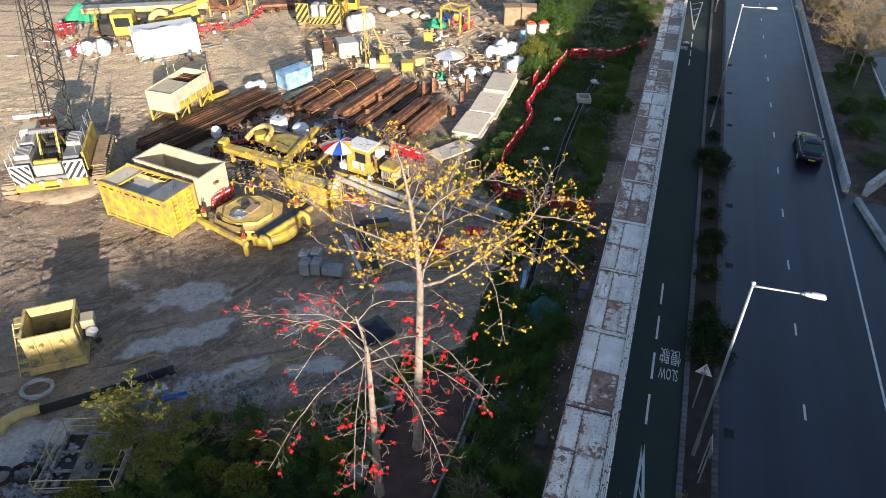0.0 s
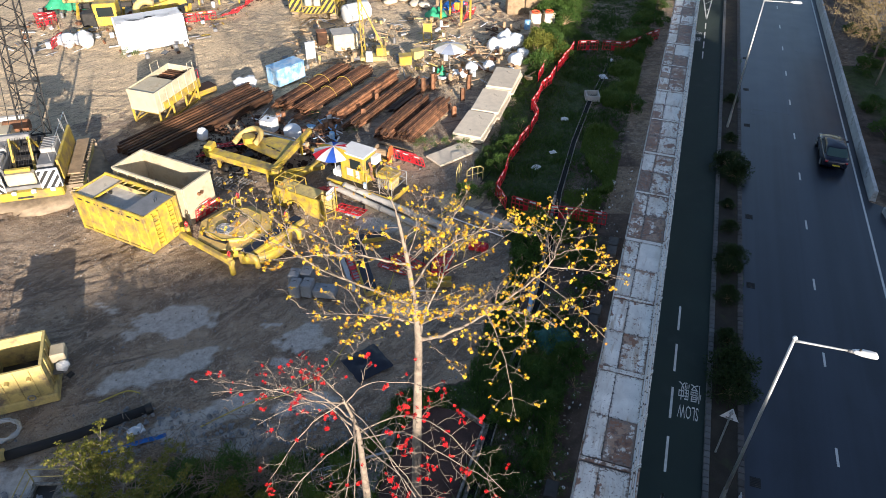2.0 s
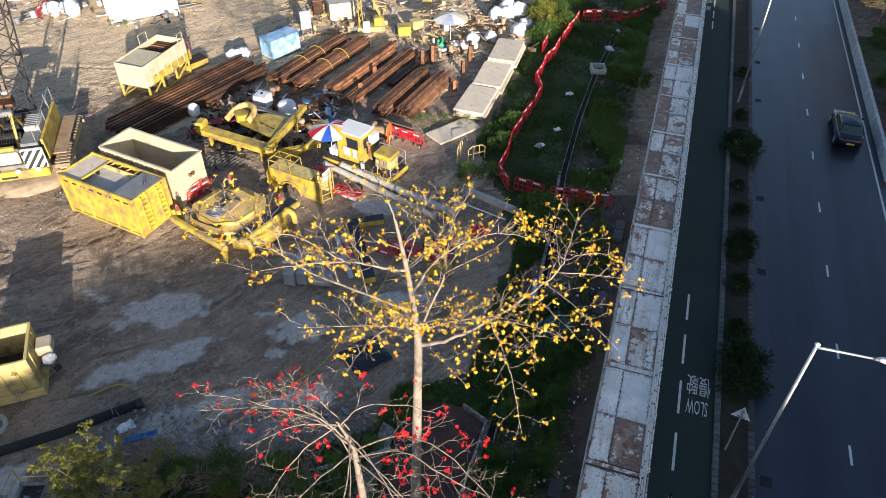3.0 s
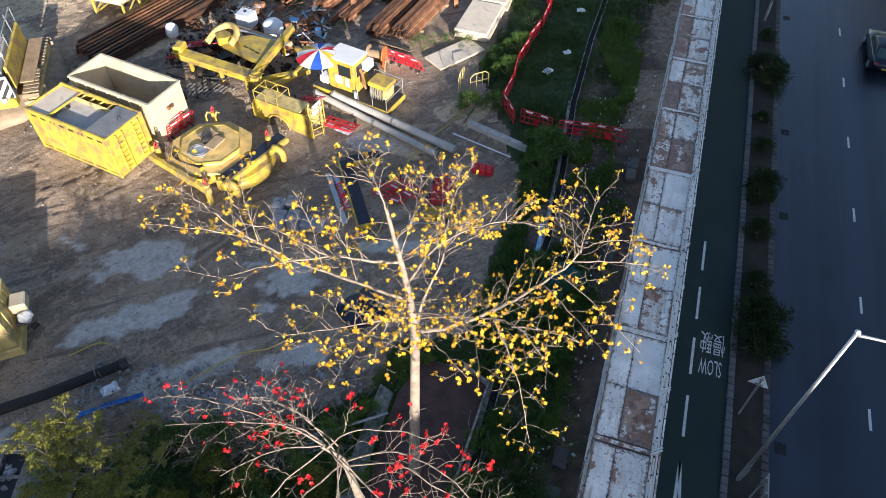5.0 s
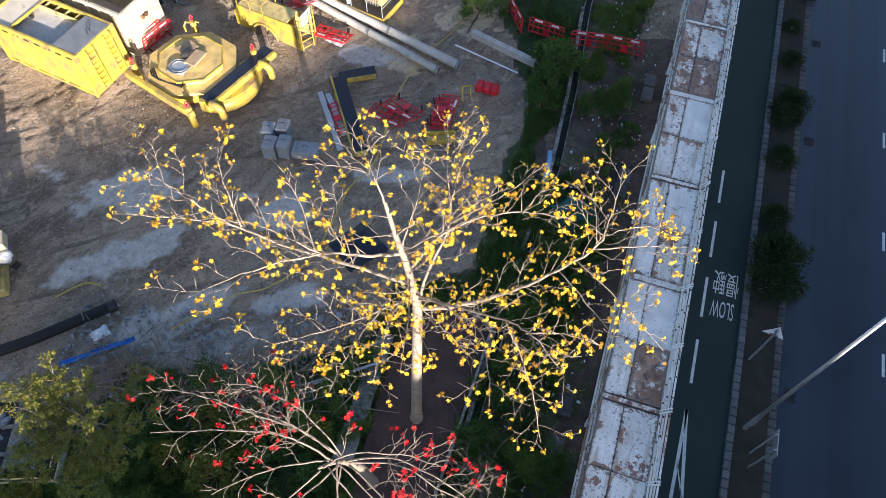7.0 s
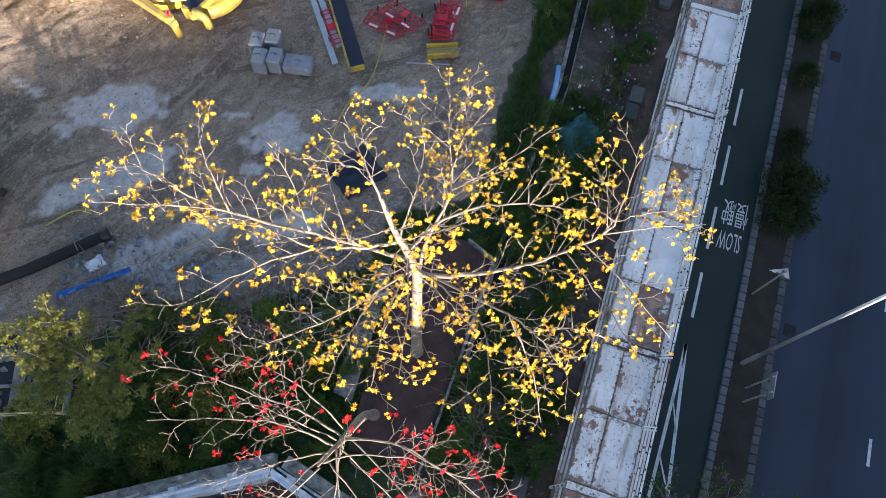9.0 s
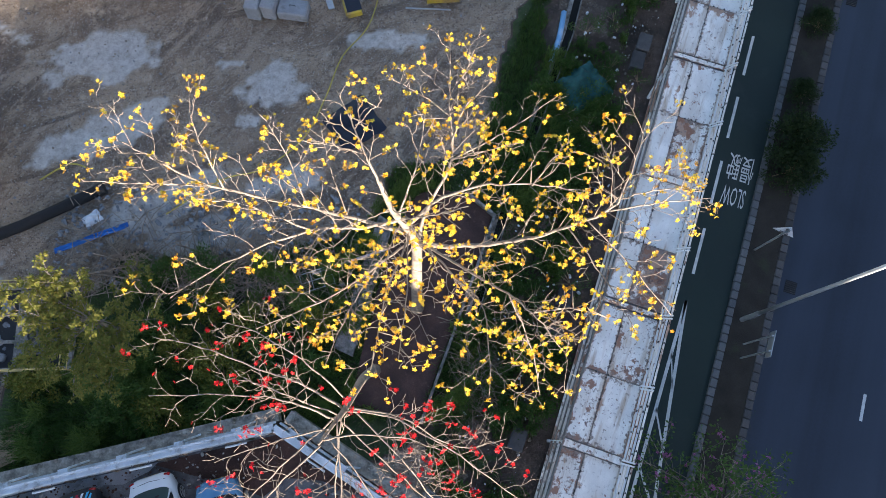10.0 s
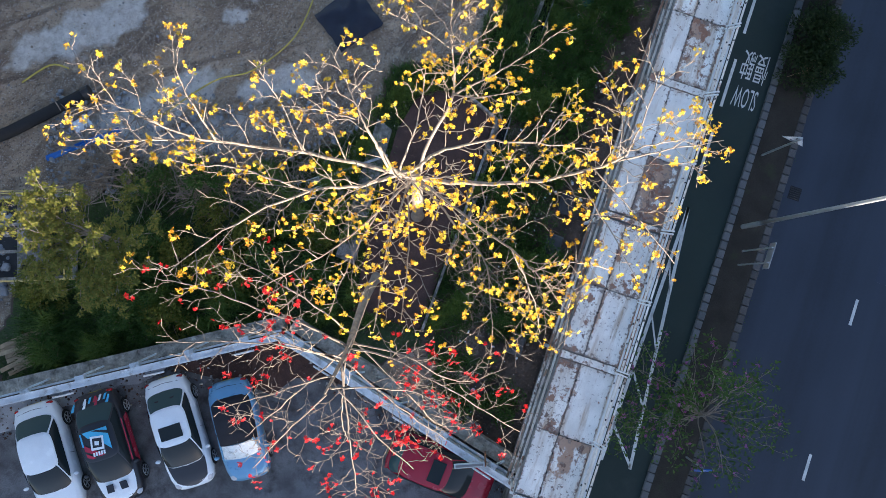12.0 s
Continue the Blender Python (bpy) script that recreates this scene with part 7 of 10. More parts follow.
def tube_stack(x, y, deg, length, count, layers, r, label, seed, strap=True):
    rng = random.Random(seed)
    ob = thing("steel_pipe_stack", turned(x, y, deg), label, "steel pipes", "steel pipe stacks")
    me = Build().tube([(-length / 2, 0, 0), (length / 2, 0, 0)], r, 8, caps=False)
    me.tube([(length / 2, 0, 0), (-length / 2, 0, 0)], r * 0.86, 8, caps=False)
    me = me.mesh("pipe", rust_steel, True)
    for k in range(2):
        part("timber_bearer", Build().box(((-0.3 + 0.6 * k) * length, 0, 0.06), (0.15, count * 2 * r + 0.3, 0.12)), wood, ob)
    for lay in range(layers):
        for i in range(count - lay):
            p = part("pipe", me, None, ob)
            p.matrix_basis = Matrix.Translation((rng.uniform(-.35, .35), (i + 0.5 + lay * 0.5 - count / 2) * 2 * r, 0.12 + r + lay * r * 1.75))
    if strap:
        ww, hh = count * r + 0.05, 0.15 + layers * r * 1.9
        for k in (-0.12, 0.12):
            pts = [(k * length + 0.02 * i, ww * math.cos(math.pi * i / 8), 0.15 + hh * math.sin(math.pi * i / 8) * 1.05) for i in range(9)]
            part("sling", Build().tube(pts, 0.03, 5), yellow, ob, "yellow lifting sling")
    return ob


SL = "stack of long rusty steel sections on timber bearers"
steel_stack(-20.1, 50.4, 57, 12.4, 10, 2, 0.17, 0.3, SL, 1, 0.35, 0.19)
tube_stack(-12.5, 56.8, 62, 8.5, 12, 5, 0.07, "stack of thin rusty steel pipes with yellow slings", 2)
tube_stack(-10.6, 56.4, 62, 9.0, 11, 5, 0.07, "stack of thin rusty steel pipes with yellow slings", 3)
steel_stack(-8.0, 55.2, 63, 9.0, 6, 3, 0.16, 0.24, SL, 4, 0.5, 0.05)
steel_stack(-6.4, 54.4, 64, 9.2, 5, 2, 0.15, 0.2, SL, 5, 0.8, 0.1)
steel_stack(-4.6, 51.6, 65, 6.5, 6, 3, 0.17, 0.25, SL, 6, 0.4, 0.05)
tube_stack(-2.9, 51.4, 65, 6.2, 12, 6, 0.07, "stack of thin rusty steel pipes", 7, False)
steel_stack(-3.8, 56.5, 63, 7.0, 2, 1, 0.3, 0.25, "pair of loose rusty steel sections", 8, 0.8)
for x, y, hh in ((0.1, 55.5, 1.1), (-0.55, 52.6, 0.9), (-3.2, 56.8, 1.3), (-2.4, 57.4, 1.4), (0.6, 57.6, 1.3), (-7.6, 51.9, 0.9), (-6.8, 54.4, 1.0)):
    st_ = Build()
    st_.box((0, 0, hh / 2), (0.03, 0.3, hh)).box((-0.15, 0, hh / 2), (0.3, 0.03, hh)).box((-0.3, 0, hh / 2), (0.03, 0.3, hh))
    solid("steel_post", st_, rust_steel, turned(x, y, 20), "short rusty steel post standing beside the stacks", "post", "steel posts")


def slab_pile(x, y, deg, n, lx, ly):
    ob = thing("concrete_slab_pile", turned(x, y, deg), "pile of large pale concrete road slabs", "concrete slabs", "slab piles")
    rng = random.Random(int(x * 7))
    for i in range(n):
        p = part("slab", Build().box((0, 0, 0), (lx, ly, 0.2), bevel=0.03), pale_concrete, ob)
        p.matrix_basis = turned(rng.uniform(-.08, .08), rng.uniform(-.12, .12), rng.uniform(-2, 2), 0.12 + i * 0.215)
    for sx in (-1, 1):
        part("lifting_eye", Build().tube([(sx * lx * 0.3, 0, n * 0.215), (sx * lx * 0.3, 0.05, n * 0.215 + 0.06), (sx * lx * 0.3, 0.1, n * 0.215)], 0.012, 5), dark_steel, ob)
    return ob


for k, n in enumerate((3, 3, 4)):
    f = (k + 0.5) / 3
    slab_pile(0.35 + 3.75 * f, 48.4 + 11.7 * f, 72.5 + k, n, 3.9, 2.2)
solid("concrete_slab", Build().box((0, 0, 0.06), (3.6, 1.7, 0.16), bevel=0.03), pale_concrete, turned(-0.65, 46.8, 40), "single pale concrete slab lying on the ground", "slab")


# ---------------------------------------------------------------- boxes, tanks and shelters
def blue_container():
    ob = thing("blue_container", turned(-15.1, 58.5, 50), "small pale blue steel container, faded, on the mud", "container")
    L, W, Hh = 2.9, 1.45, 1.45
    part("body", Build().box((0, 0, Hh / 2 + 0.1), (L, W, Hh), bevel=0.03), blue_paint, ob)
    part("roof", Build().box((0, 0, Hh + 0.13), (L + 0.06, W + 0.06, 0.08), bevel=0.02), blue_paint, ob)
    for i in range(7):
        for y in (-W / 2, W / 2):
            part("rib", Build().box((-L / 2 + 0.3 + i * 0.36, y, Hh / 2 + 0.1), (0.16, 0.06, Hh - 0.25), bevel=0.015), blue_paint, ob)
    part("door", Build().box((-L / 2 - 0.02, 0.35, Hh / 2 + 0.1), (0.05, 0.66, Hh - 0.3), bevel=0.01), blue_paint, ob)
    part("door", Build().box((-L / 2 - 0.02, -0.35, Hh / 2 + 0.1), (0.05, 0.66, Hh - 0.3), bevel=0.01), blue_paint, ob)
    return ob


def white_container():
    ob = thing("white_container", turned(-29.4, 66.1, 31), "long white steel container in full sun", "container")
    L, W, Hh = 5.8, 2.4, 2.6
    part("body", Build().box((0, 0, Hh / 2), (L, W, Hh), bevel=0.03), white_paint, ob)
    part("roof", Build().box((0, 0, Hh + 0.03), (L + 0.05, W + 0.05, 0.08), bevel=0.02), white_paint, ob)
    for x in (-L / 2, L / 2):
        for y in (-W / 2, W / 2):
            part("corner_post", Build().box((x, y, Hh / 2), (0.16, 0.16, Hh + 0.1), bevel=0.02), white_paint, ob)
    for i in range(14):
        part("rib", Build().box((-L / 2 + 0.35 + i * 0.4, -W / 2, Hh / 2), (0.18, 0.05, Hh - 0.3), bevel=0.012), white_paint, ob)
    for i in range(16):
        part("roof_sheet", Build().box((-L / 2 + 0.2 + i * 0.36, -0.7 + 0.2 * math.sin(i), Hh + 0.12), (0.4, 1.1, 0.08), i * 13, 0.03), white_paint, ob)
    return ob


blue_container()
white_container()


def plain_box(name, x, y, deg, size, mat, label, category, lid=None, legs=0.0):
    ob = thing(name, turned(x, y, deg), label, category)
    sx, sy, sz = size
    part("body", Build().box((0, 0, legs + sz / 2), size, bevel=min(0.05, sz * 0.15)), mat, ob)
    part("lid", Build().box((0, 0, legs + sz + 0.025), (sx + 0.05, sy + 0.05, 0.05), bevel=0.015), lid or mat, ob)
    if legs:
        for ax in (-1, 1):
            for ay in (-1, 1):
                part("leg", Build().box((ax * (sx / 2 - 0.06), ay * (sy / 2 - 0.06), legs / 2), (0.07, 0.07, legs)), grey_steel, ob)
    return ob


plain_box("water_tank", -11.2, 66.2, 20, (2.4, 1.8, 1.5), cream, "cream steel water tank on the dirt", "tank", lid=concrete)
plain_box("rusty_cabinet", -13.4, 66.4, 20, (0.9, 0.9, 1.2), rust_steel, "rusty steel equipment cabinet", "cabinet", legs=0.2)
plain_box("notice_board", -13.7, 62.4, 30, (0.9, 0.2, 1.5), white_paint, "white board standing on legs", "board", legs=0.4)
plain_box("yellow_bin", -5.2, 62.0, 10, (1.1, 0.9, 0.8), yellow, "yellow steel bin on short legs", "bin", legs=0.25)
plain_box("yellow_bin", -4.2, 63.5, 30, (1.0, 0.8, 0.7), yellow_dusty, "dusty yellow steel bin", "bin", legs=0.2)
plain_box("yellow_tray", -21.6, 55.9, 50, (2.0, 1.2, 0.5), yellow, "yellow steel tray filled with rusty scrap", "tray", lid=rust_steel)
plain_box("wooden_crate", 5.3, 76.6, 5, (1.8, 1.6, 1.9), wood, "tall weathered timber crate", "crate")
plain_box("wooden_crate", 7.2, 76.7, -4, (1.6, 1.6, 1.9), wood, "tall weathered timber crate", "crate")
for bx, by in ((7.2, 73.4), (8.6, 73.6)):
    plain_box("concrete_box", bx, by, 8, (1.05, 1.0, 1.0), pale_concrete, "square concrete box with an orange ring on top", "box")
    rg = Build().tube([(0.36 * math.cos(a * math.pi / 8), 0.36 * math.sin(a * math.pi / 8), 0) for a in range(17)], 0.09, 8)
    solid("orange_ring", rg, shade("orange_ring_" + str(int(bx)), (0.7, 0.1, 0.03), 0.5), Matrix.Translation((bx, by, 1.14)), "orange plastic ring buoy lying on a concrete box", "ring", smooth=True)
solid("blue_drum", Build().tube([(0, 0, 0), (0, 0, 0.05), (0, 0, 0.9), (0, 0, 0.93)], [0.27, 0.3, 0.3, 0.26], 16), blue_paint, Matrix.Translation((6.3, 71.6, 0)), "blue plastic drum among the weeds", "drum", smooth=True)


def ibc(x, y, deg):
    ob = thing("ibc_tank", turned(x, y, deg), "white plastic liquid tank in a steel cage", "tank")
    part("bottle", Build().box((0, 0, 0.68), (1.1, 0.95, 1.0), bevel=0.08), plastic_white, ob)
    part("pallet", Build().box((0, 0, 0.08), (1.2, 1.0, 0.15), bevel=0.01), wood, ob)
    part("cap", Build().tube([(0, 0, 1.18), (0, 0, 1.24)], 0.1, 12), dark_steel, ob)
    for z in (0.25, 0.6, 0.95, 1.2):
        part("cage_bar", Build().tube([(-0.58, -0.5, z), (0.58, -0.5, z), (0.58, 0.5, z), (-0.58, 0.5, z), (-0.58, -0.5, z)], 0.012, 5), galvanised, ob)
    for i in range(6):
        for y2 in (-0.5, 0.5):
            part("cage_bar", Build().tube([(-0.5 + i * 0.2, y2, 0.15), (-0.5 + i * 0.2, y2, 1.2)], 0.012, 5), galvanised, ob)
    return ob


ibc(-14.5, 49.4, -20)
wt = Build().tube([(0, 0, 0), (0, 0, 0.1), (0, 0, 0.8), (0, 0, 1.0), (0, 0, 1.05)], [0.6, 0.68, 0.66, 0.5, 0.2], 20)
solid("white_drum", wt, plastic_white, Matrix.Translation((-12.6, 48.6, 0)), "squat white plastic water drum", "drum", smooth=True)
solid("white_sack", Build().blob((0, 0, 0.4), (0.45, 0.35, 0.5), 5, 0.35), plastic_white, Matrix.Translation((-19.2, 48.2, 0)), "full white woven sack", "sack", smooth=True)
for i, (x, y, r) in enumerate(((2.9, 66.1, 0.75), (4.0, 67.5, 0.85), (4.9, 66.8, 0.8), (3.9, 66.2, 0.7), (4.7, 62.9, 0.7), (5.4, 64.4, 0.6), (2.2, 61.5, 0.55), (0.7, 61.1, 0.55), (-17.9, 57.2, 0.6), (-18.7, 57.0, 0.55), (-37.2, 65.3, 0.8), (-35.7, 65.4, 0.8))):
    solid("bulk_bag", Build().blob((0, 0, r * 0.75), (r, r * 0.95, r * 0.85), i + 20, 0.45, 14, 10), plastic_white, turned(x, y, i * 40), "bulging white bulk bag on the ground", "bag", "bulk bags", smooth=True)


def parasol(x, y, h, r, colours, label, n=8):
    ob = thing("parasol", turned(x, y, 15), label, "umbrella")
    part("pole", Build().tube([(0, 0, 0), (0, 0, h + 0.05)], 0.02, 8), white_paint, ob)
    for i in range(n):
        b = Build()
        a0, a1 = 2 * math.pi * i / n, 2 * math.pi * (i + 1) / n
        am = (a0 + a1) / 2
        ring = []
        for f, z in ((0.0, h), (0.35, h - 0.07), (0.7, h - 0.22), (1.0, h - 0.42)):
            ring.append([(f * r * math.cos(a0), f * r * math.sin(a0), z), (f * r * 0.955 * math.cos(am), f * r * 0.955 * math.sin(am), z - 0.02 * f), (f * r * math.cos(a1), f * r * math.sin(a1), z)])
        vs = [q for w in ring for q in w]
        b.add(vs, [(3 * k + j, 3 * k + j + 1, 3 * k + j + 4, 3 * k + j + 3) for k in range(3) for j in range(2)])
        part("canopy_panel", b, colours[i % len(colours)], ob)
        part("rib", Build().tube([(0, 0, h - 0.02), (r * math.cos(a0), r * math.sin(a0), h - 0.44)], 0.008, 4), dark_steel, ob)
    part("base", Build().tube([(0, 0, 0), (0, 0, 0.1)], 0.25, 12), concrete, ob)
    return ob


def cloth(name, colour):
    return leafy(name, colour, tuple(c * 0.9 for c in colour), 0.7, 0.25)


c_red, c_blue, c_white, c_yel = cloth("red_cloth", (0.6, 0.03, 0.05)), cloth("blue_cloth", (0.04, 0.12, 0.55)), cloth("white_cloth", (0.75, 0.75, 0.75)), cloth("yellow_cloth", (0.75, 0.5, 0.05))
c_faded, c_cream = cloth("faded_blue_cloth", (0.4, 0.46, 0.58)), cloth("faded_yellow_cloth", (0.72, 0.66, 0.45))
parasol(-8.45, 42.8, 2.75, 1.4, [c_red, c_white, c_blue, c_white, c_yel, c_white], "large parasol with red, blue, white and yellow panels", 12)
parasol(-1.2, 61.0, 2.6, 1.5, [c_white, c_faded, c_white, c_cream], "faded white, blue and yellow parasol over a work shelter")


def sheet(name, x, y, deg, size, mat, label, category, seed, lump=0.25, n=14):
    """A crumpled sheet lying over things."""
    rng = random.Random(seed)
    sx, sy = size
    b = Build()
    for j in range(n + 1):
        for i in range(n + 1):
            u, v = i / n - 0.5, j / n - 0.5
            e = max(abs(u), abs(v)) * 2
            z = lump * max(0, 1 - e ** 3) * (0.6 + 0.7 * noise.noise(Vector((u * 3 + seed, v * 3, seed))) ) + (0.05 + 0.12 * min(lump, 0.8)) * noise.noise(Vector((u * 9, v * 9 + seed, 1))) + 0.03
            b.v.append((u * sx * (1 + 0.12 * noise.noise(Vector((v * 4, seed, 0)))), v * sy * (1 + 0.12 * noise.noise(Vector((u * 4, seed + 5, 0)))), max(0.015, z)))
    b.f = [(j * (n + 1) + i, j * (n + 1) + i + 1, (j + 1) * (n + 1) + i + 1, (j + 1) * (n + 1) + i) for j in range(n) for i in range(n)]
    ob = solid(name, b, mat, turned(x, y, deg), label, category, smooth=True)
    return ob


blue_sheet = shade("blue_tarpaulin", (0.03, 0.16, 0.5), 0.5, vary=0.2, scale=3, fine=30, bump=0.3)
black_sheet = shade("black_sheet", (0.014, 0.017, 0.028), 0.5, vary=0.2, scale=3, fine=30, bump=0.3)
teal_net = shade("teal_netting", (0.025, 0.1, 0.085), 0.75, vary=0.3, scale=4, fine=40, bump=0.4)
sheet("tarpaulin", -0.4, 60.4, 10, (1.6, 1.4), plastic_white, "white sheet draped over stores under the parasol", "sheet", 3, 0.6)
sheet("tarpaulin", -2.0, 60.6, 0, (0.8, 1.0), green_net, "green sheet draped under the parasol", "sheet", 4, 0.8)
sheet("tarpaulin", -2.9, 74.6, 20, (2.2, 1.8), green_net, "green sheet draped over stores", "sheet", 5, 1.2)
sheet("tarpaulin", -1.0, 77.6, 0, (2.6, 2.0), blue_sheet, "blue sheet draped over stores", "sheet", 6, 0.8)
sheet("tarpaulin", -42.0, 76.0, 0, (4.5, 3.0), green_net, "bright green sheet draped over a machine", "sheet", 7, 2.0)
sheet("tarpaulin", 4.75, 28.5, 35, (1.9, 1.7), teal_net, "crumpled teal netting thrown in the weeds", "netting", 8, 0.75, 22)
sheet("plastic_sheet", -4.5, 26.5, 38, (1.95, 1.8), black_sheet, "black plastic sheet covering a pit", "sheet", 9, 0.3)
sheet("plastic_sheet", -14.2, 21.35, 24, (2.9, 0.22), blue_sheet, "torn blue plastic sheet in the rubble", "sheet", 10, 0.15)
sheet("plastic_sheet", -14.3, 22.1, 40, (0.7, 0.5), plastic_white, "crumpled white rag on the rubble", "sheet", 12, 0.25)
sheet("plastic_sheet", -6.8, 39.0, -30, (0.0001 + 1.0, 0.6), plastic_white, "scrap of white plastic on the ground", "sheet", 11, 0.1)
for i, (x, y, w) in enumerate(((8.0, 52.5, 0.6), (5.2, 45.2, 0.7), (12.2, 60.5, 0.9), (10.2, 43.5, 0.6), (6.6, 47.3, 0.5), (13.5, 64, 0.5), (1.97, 42.57, 0.6), (2.4, 41.8, 0.5))):
    sheet("litter", x, y, i * 50, (w, w * 0.7), plastic_white if i < 6 else concrete, "pale scrap lying in the grass", "litter", 30 + i, 0.2, 7)


# ---------------------------------------------------------------- yellow machinery
def cab_platform():
    ob = thing("grout_plant", turned(-6.3, 42.3, -28), "yellow grouting plant with a cab and engine on a skid platform", "machine")
    L, W = 5.2, 1.9
    part("deck", Build().box((0, 0, 0.42), (L, W, 0.06), bevel=0.01), dark_steel, ob)
    for y in (-W / 2, W / 2):
        part("skid_beam", Build().box((0, y, 0.28), (L + 0.1, 0.14, 0.3), bevel=0.02), yellow, ob)
    for x in (-L / 2, L / 2):
        part("end_beam", Build().box((x, 0, 0.28), (0.14, W, 0.296), bevel=0.02), yellow, ob)
    cab = part("cab", Build().box((-0.75, 0.15, 1.45), (1.9, 1.45, 2.0), bevel=0.06), yellow, ob)
    part("cab_roof", Build().box((-0.75, 0.15, 2.5), (2.0, 1.55, 0.1), bevel=0.03), white_paint, cab, "white cab roof")
    part("window", Build().box((-0.45, -0.59, 1.85), (0.85, 0.03, 0.7), bevel=0.01), car_glass, cab)
    part("window", Build().box((0.215, 0.15, 1.85), (0.03, 0.9, 0.7), bevel=0.01), car_glass, cab)
    part("door", Build().box((-1.2, -0.59, 1.35), (0.62, 0.035, 1.7), bevel=0.01), yellow, cab)
    part("notice", Build().box((-0.9, -0.615, 1.2), (0.5, 0.012, 0.55)), white_paint, cab, "white notice panel")
    part("notice", Build().box((-0.3, -0.615, 1.15), (0.28, 0.012, 0.6)), white_paint, cab, "white notice panel")
    part("air_unit", Build().box((0.42, 0.55, 2.0), (0.4, 0.7, 0.55), bevel=0.04), white_paint, cab, "white air conditioner")
    part("exhaust_hose", Build().tube([(0.4, -0.2, 2.1), (0.6, -0.25, 1.7), (0.5, -0.2, 1.2), (0.65, -0.1, 0.8)], 0.09, 8), rust_steel, ob)
    eng = part("engine_cover", Build().box((1.65, 0.1, 1.45), (1.3, 1.1, 0.3), bevel=0.05), yellow, ob)
    part("engine_block", Build().box((1.65, 0.1, 0.95), (1.1, 0.9, 0.7), bevel=0.05), yellow_dusty, eng)
    for i in range(6):
        part("engine_pipe", Build().tube([(1.2 + i * 0.16, -0.42, 0.6), (1.2 + i * 0.16, -0.48, 1.0), (1.2 + i * 0.16, -0.4, 1.3)], 0.035, 6), grey_steel, eng)
    for x in (0.6, 1.6, 2.55):
        for y in (-0.9, 0.9):
            part("rail_post", Build().tube([(x, y, 0.45), (x, y, 1.5)], 0.022, 6), galvanised, ob)
    for z in (1.0, 1.5):
        part("rail", Build().tube([(0.6, 0.9, z), (2.55, 0.9, z), (2.55, -0.9, z)], 0.022, 6), galvanised, ob)
    part("blue_can", Build().tube([(0.35, -0.75, 0.45), (0.35, -0.75, 0.8)], 0.13, 10), blue_paint, ob)
    part("step_box", Build().box((-2.1, -0.2, 0.7), (0.6, 0.7, 0.45), bevel=0.03), white_paint, ob)
    return ob


cab_platform()


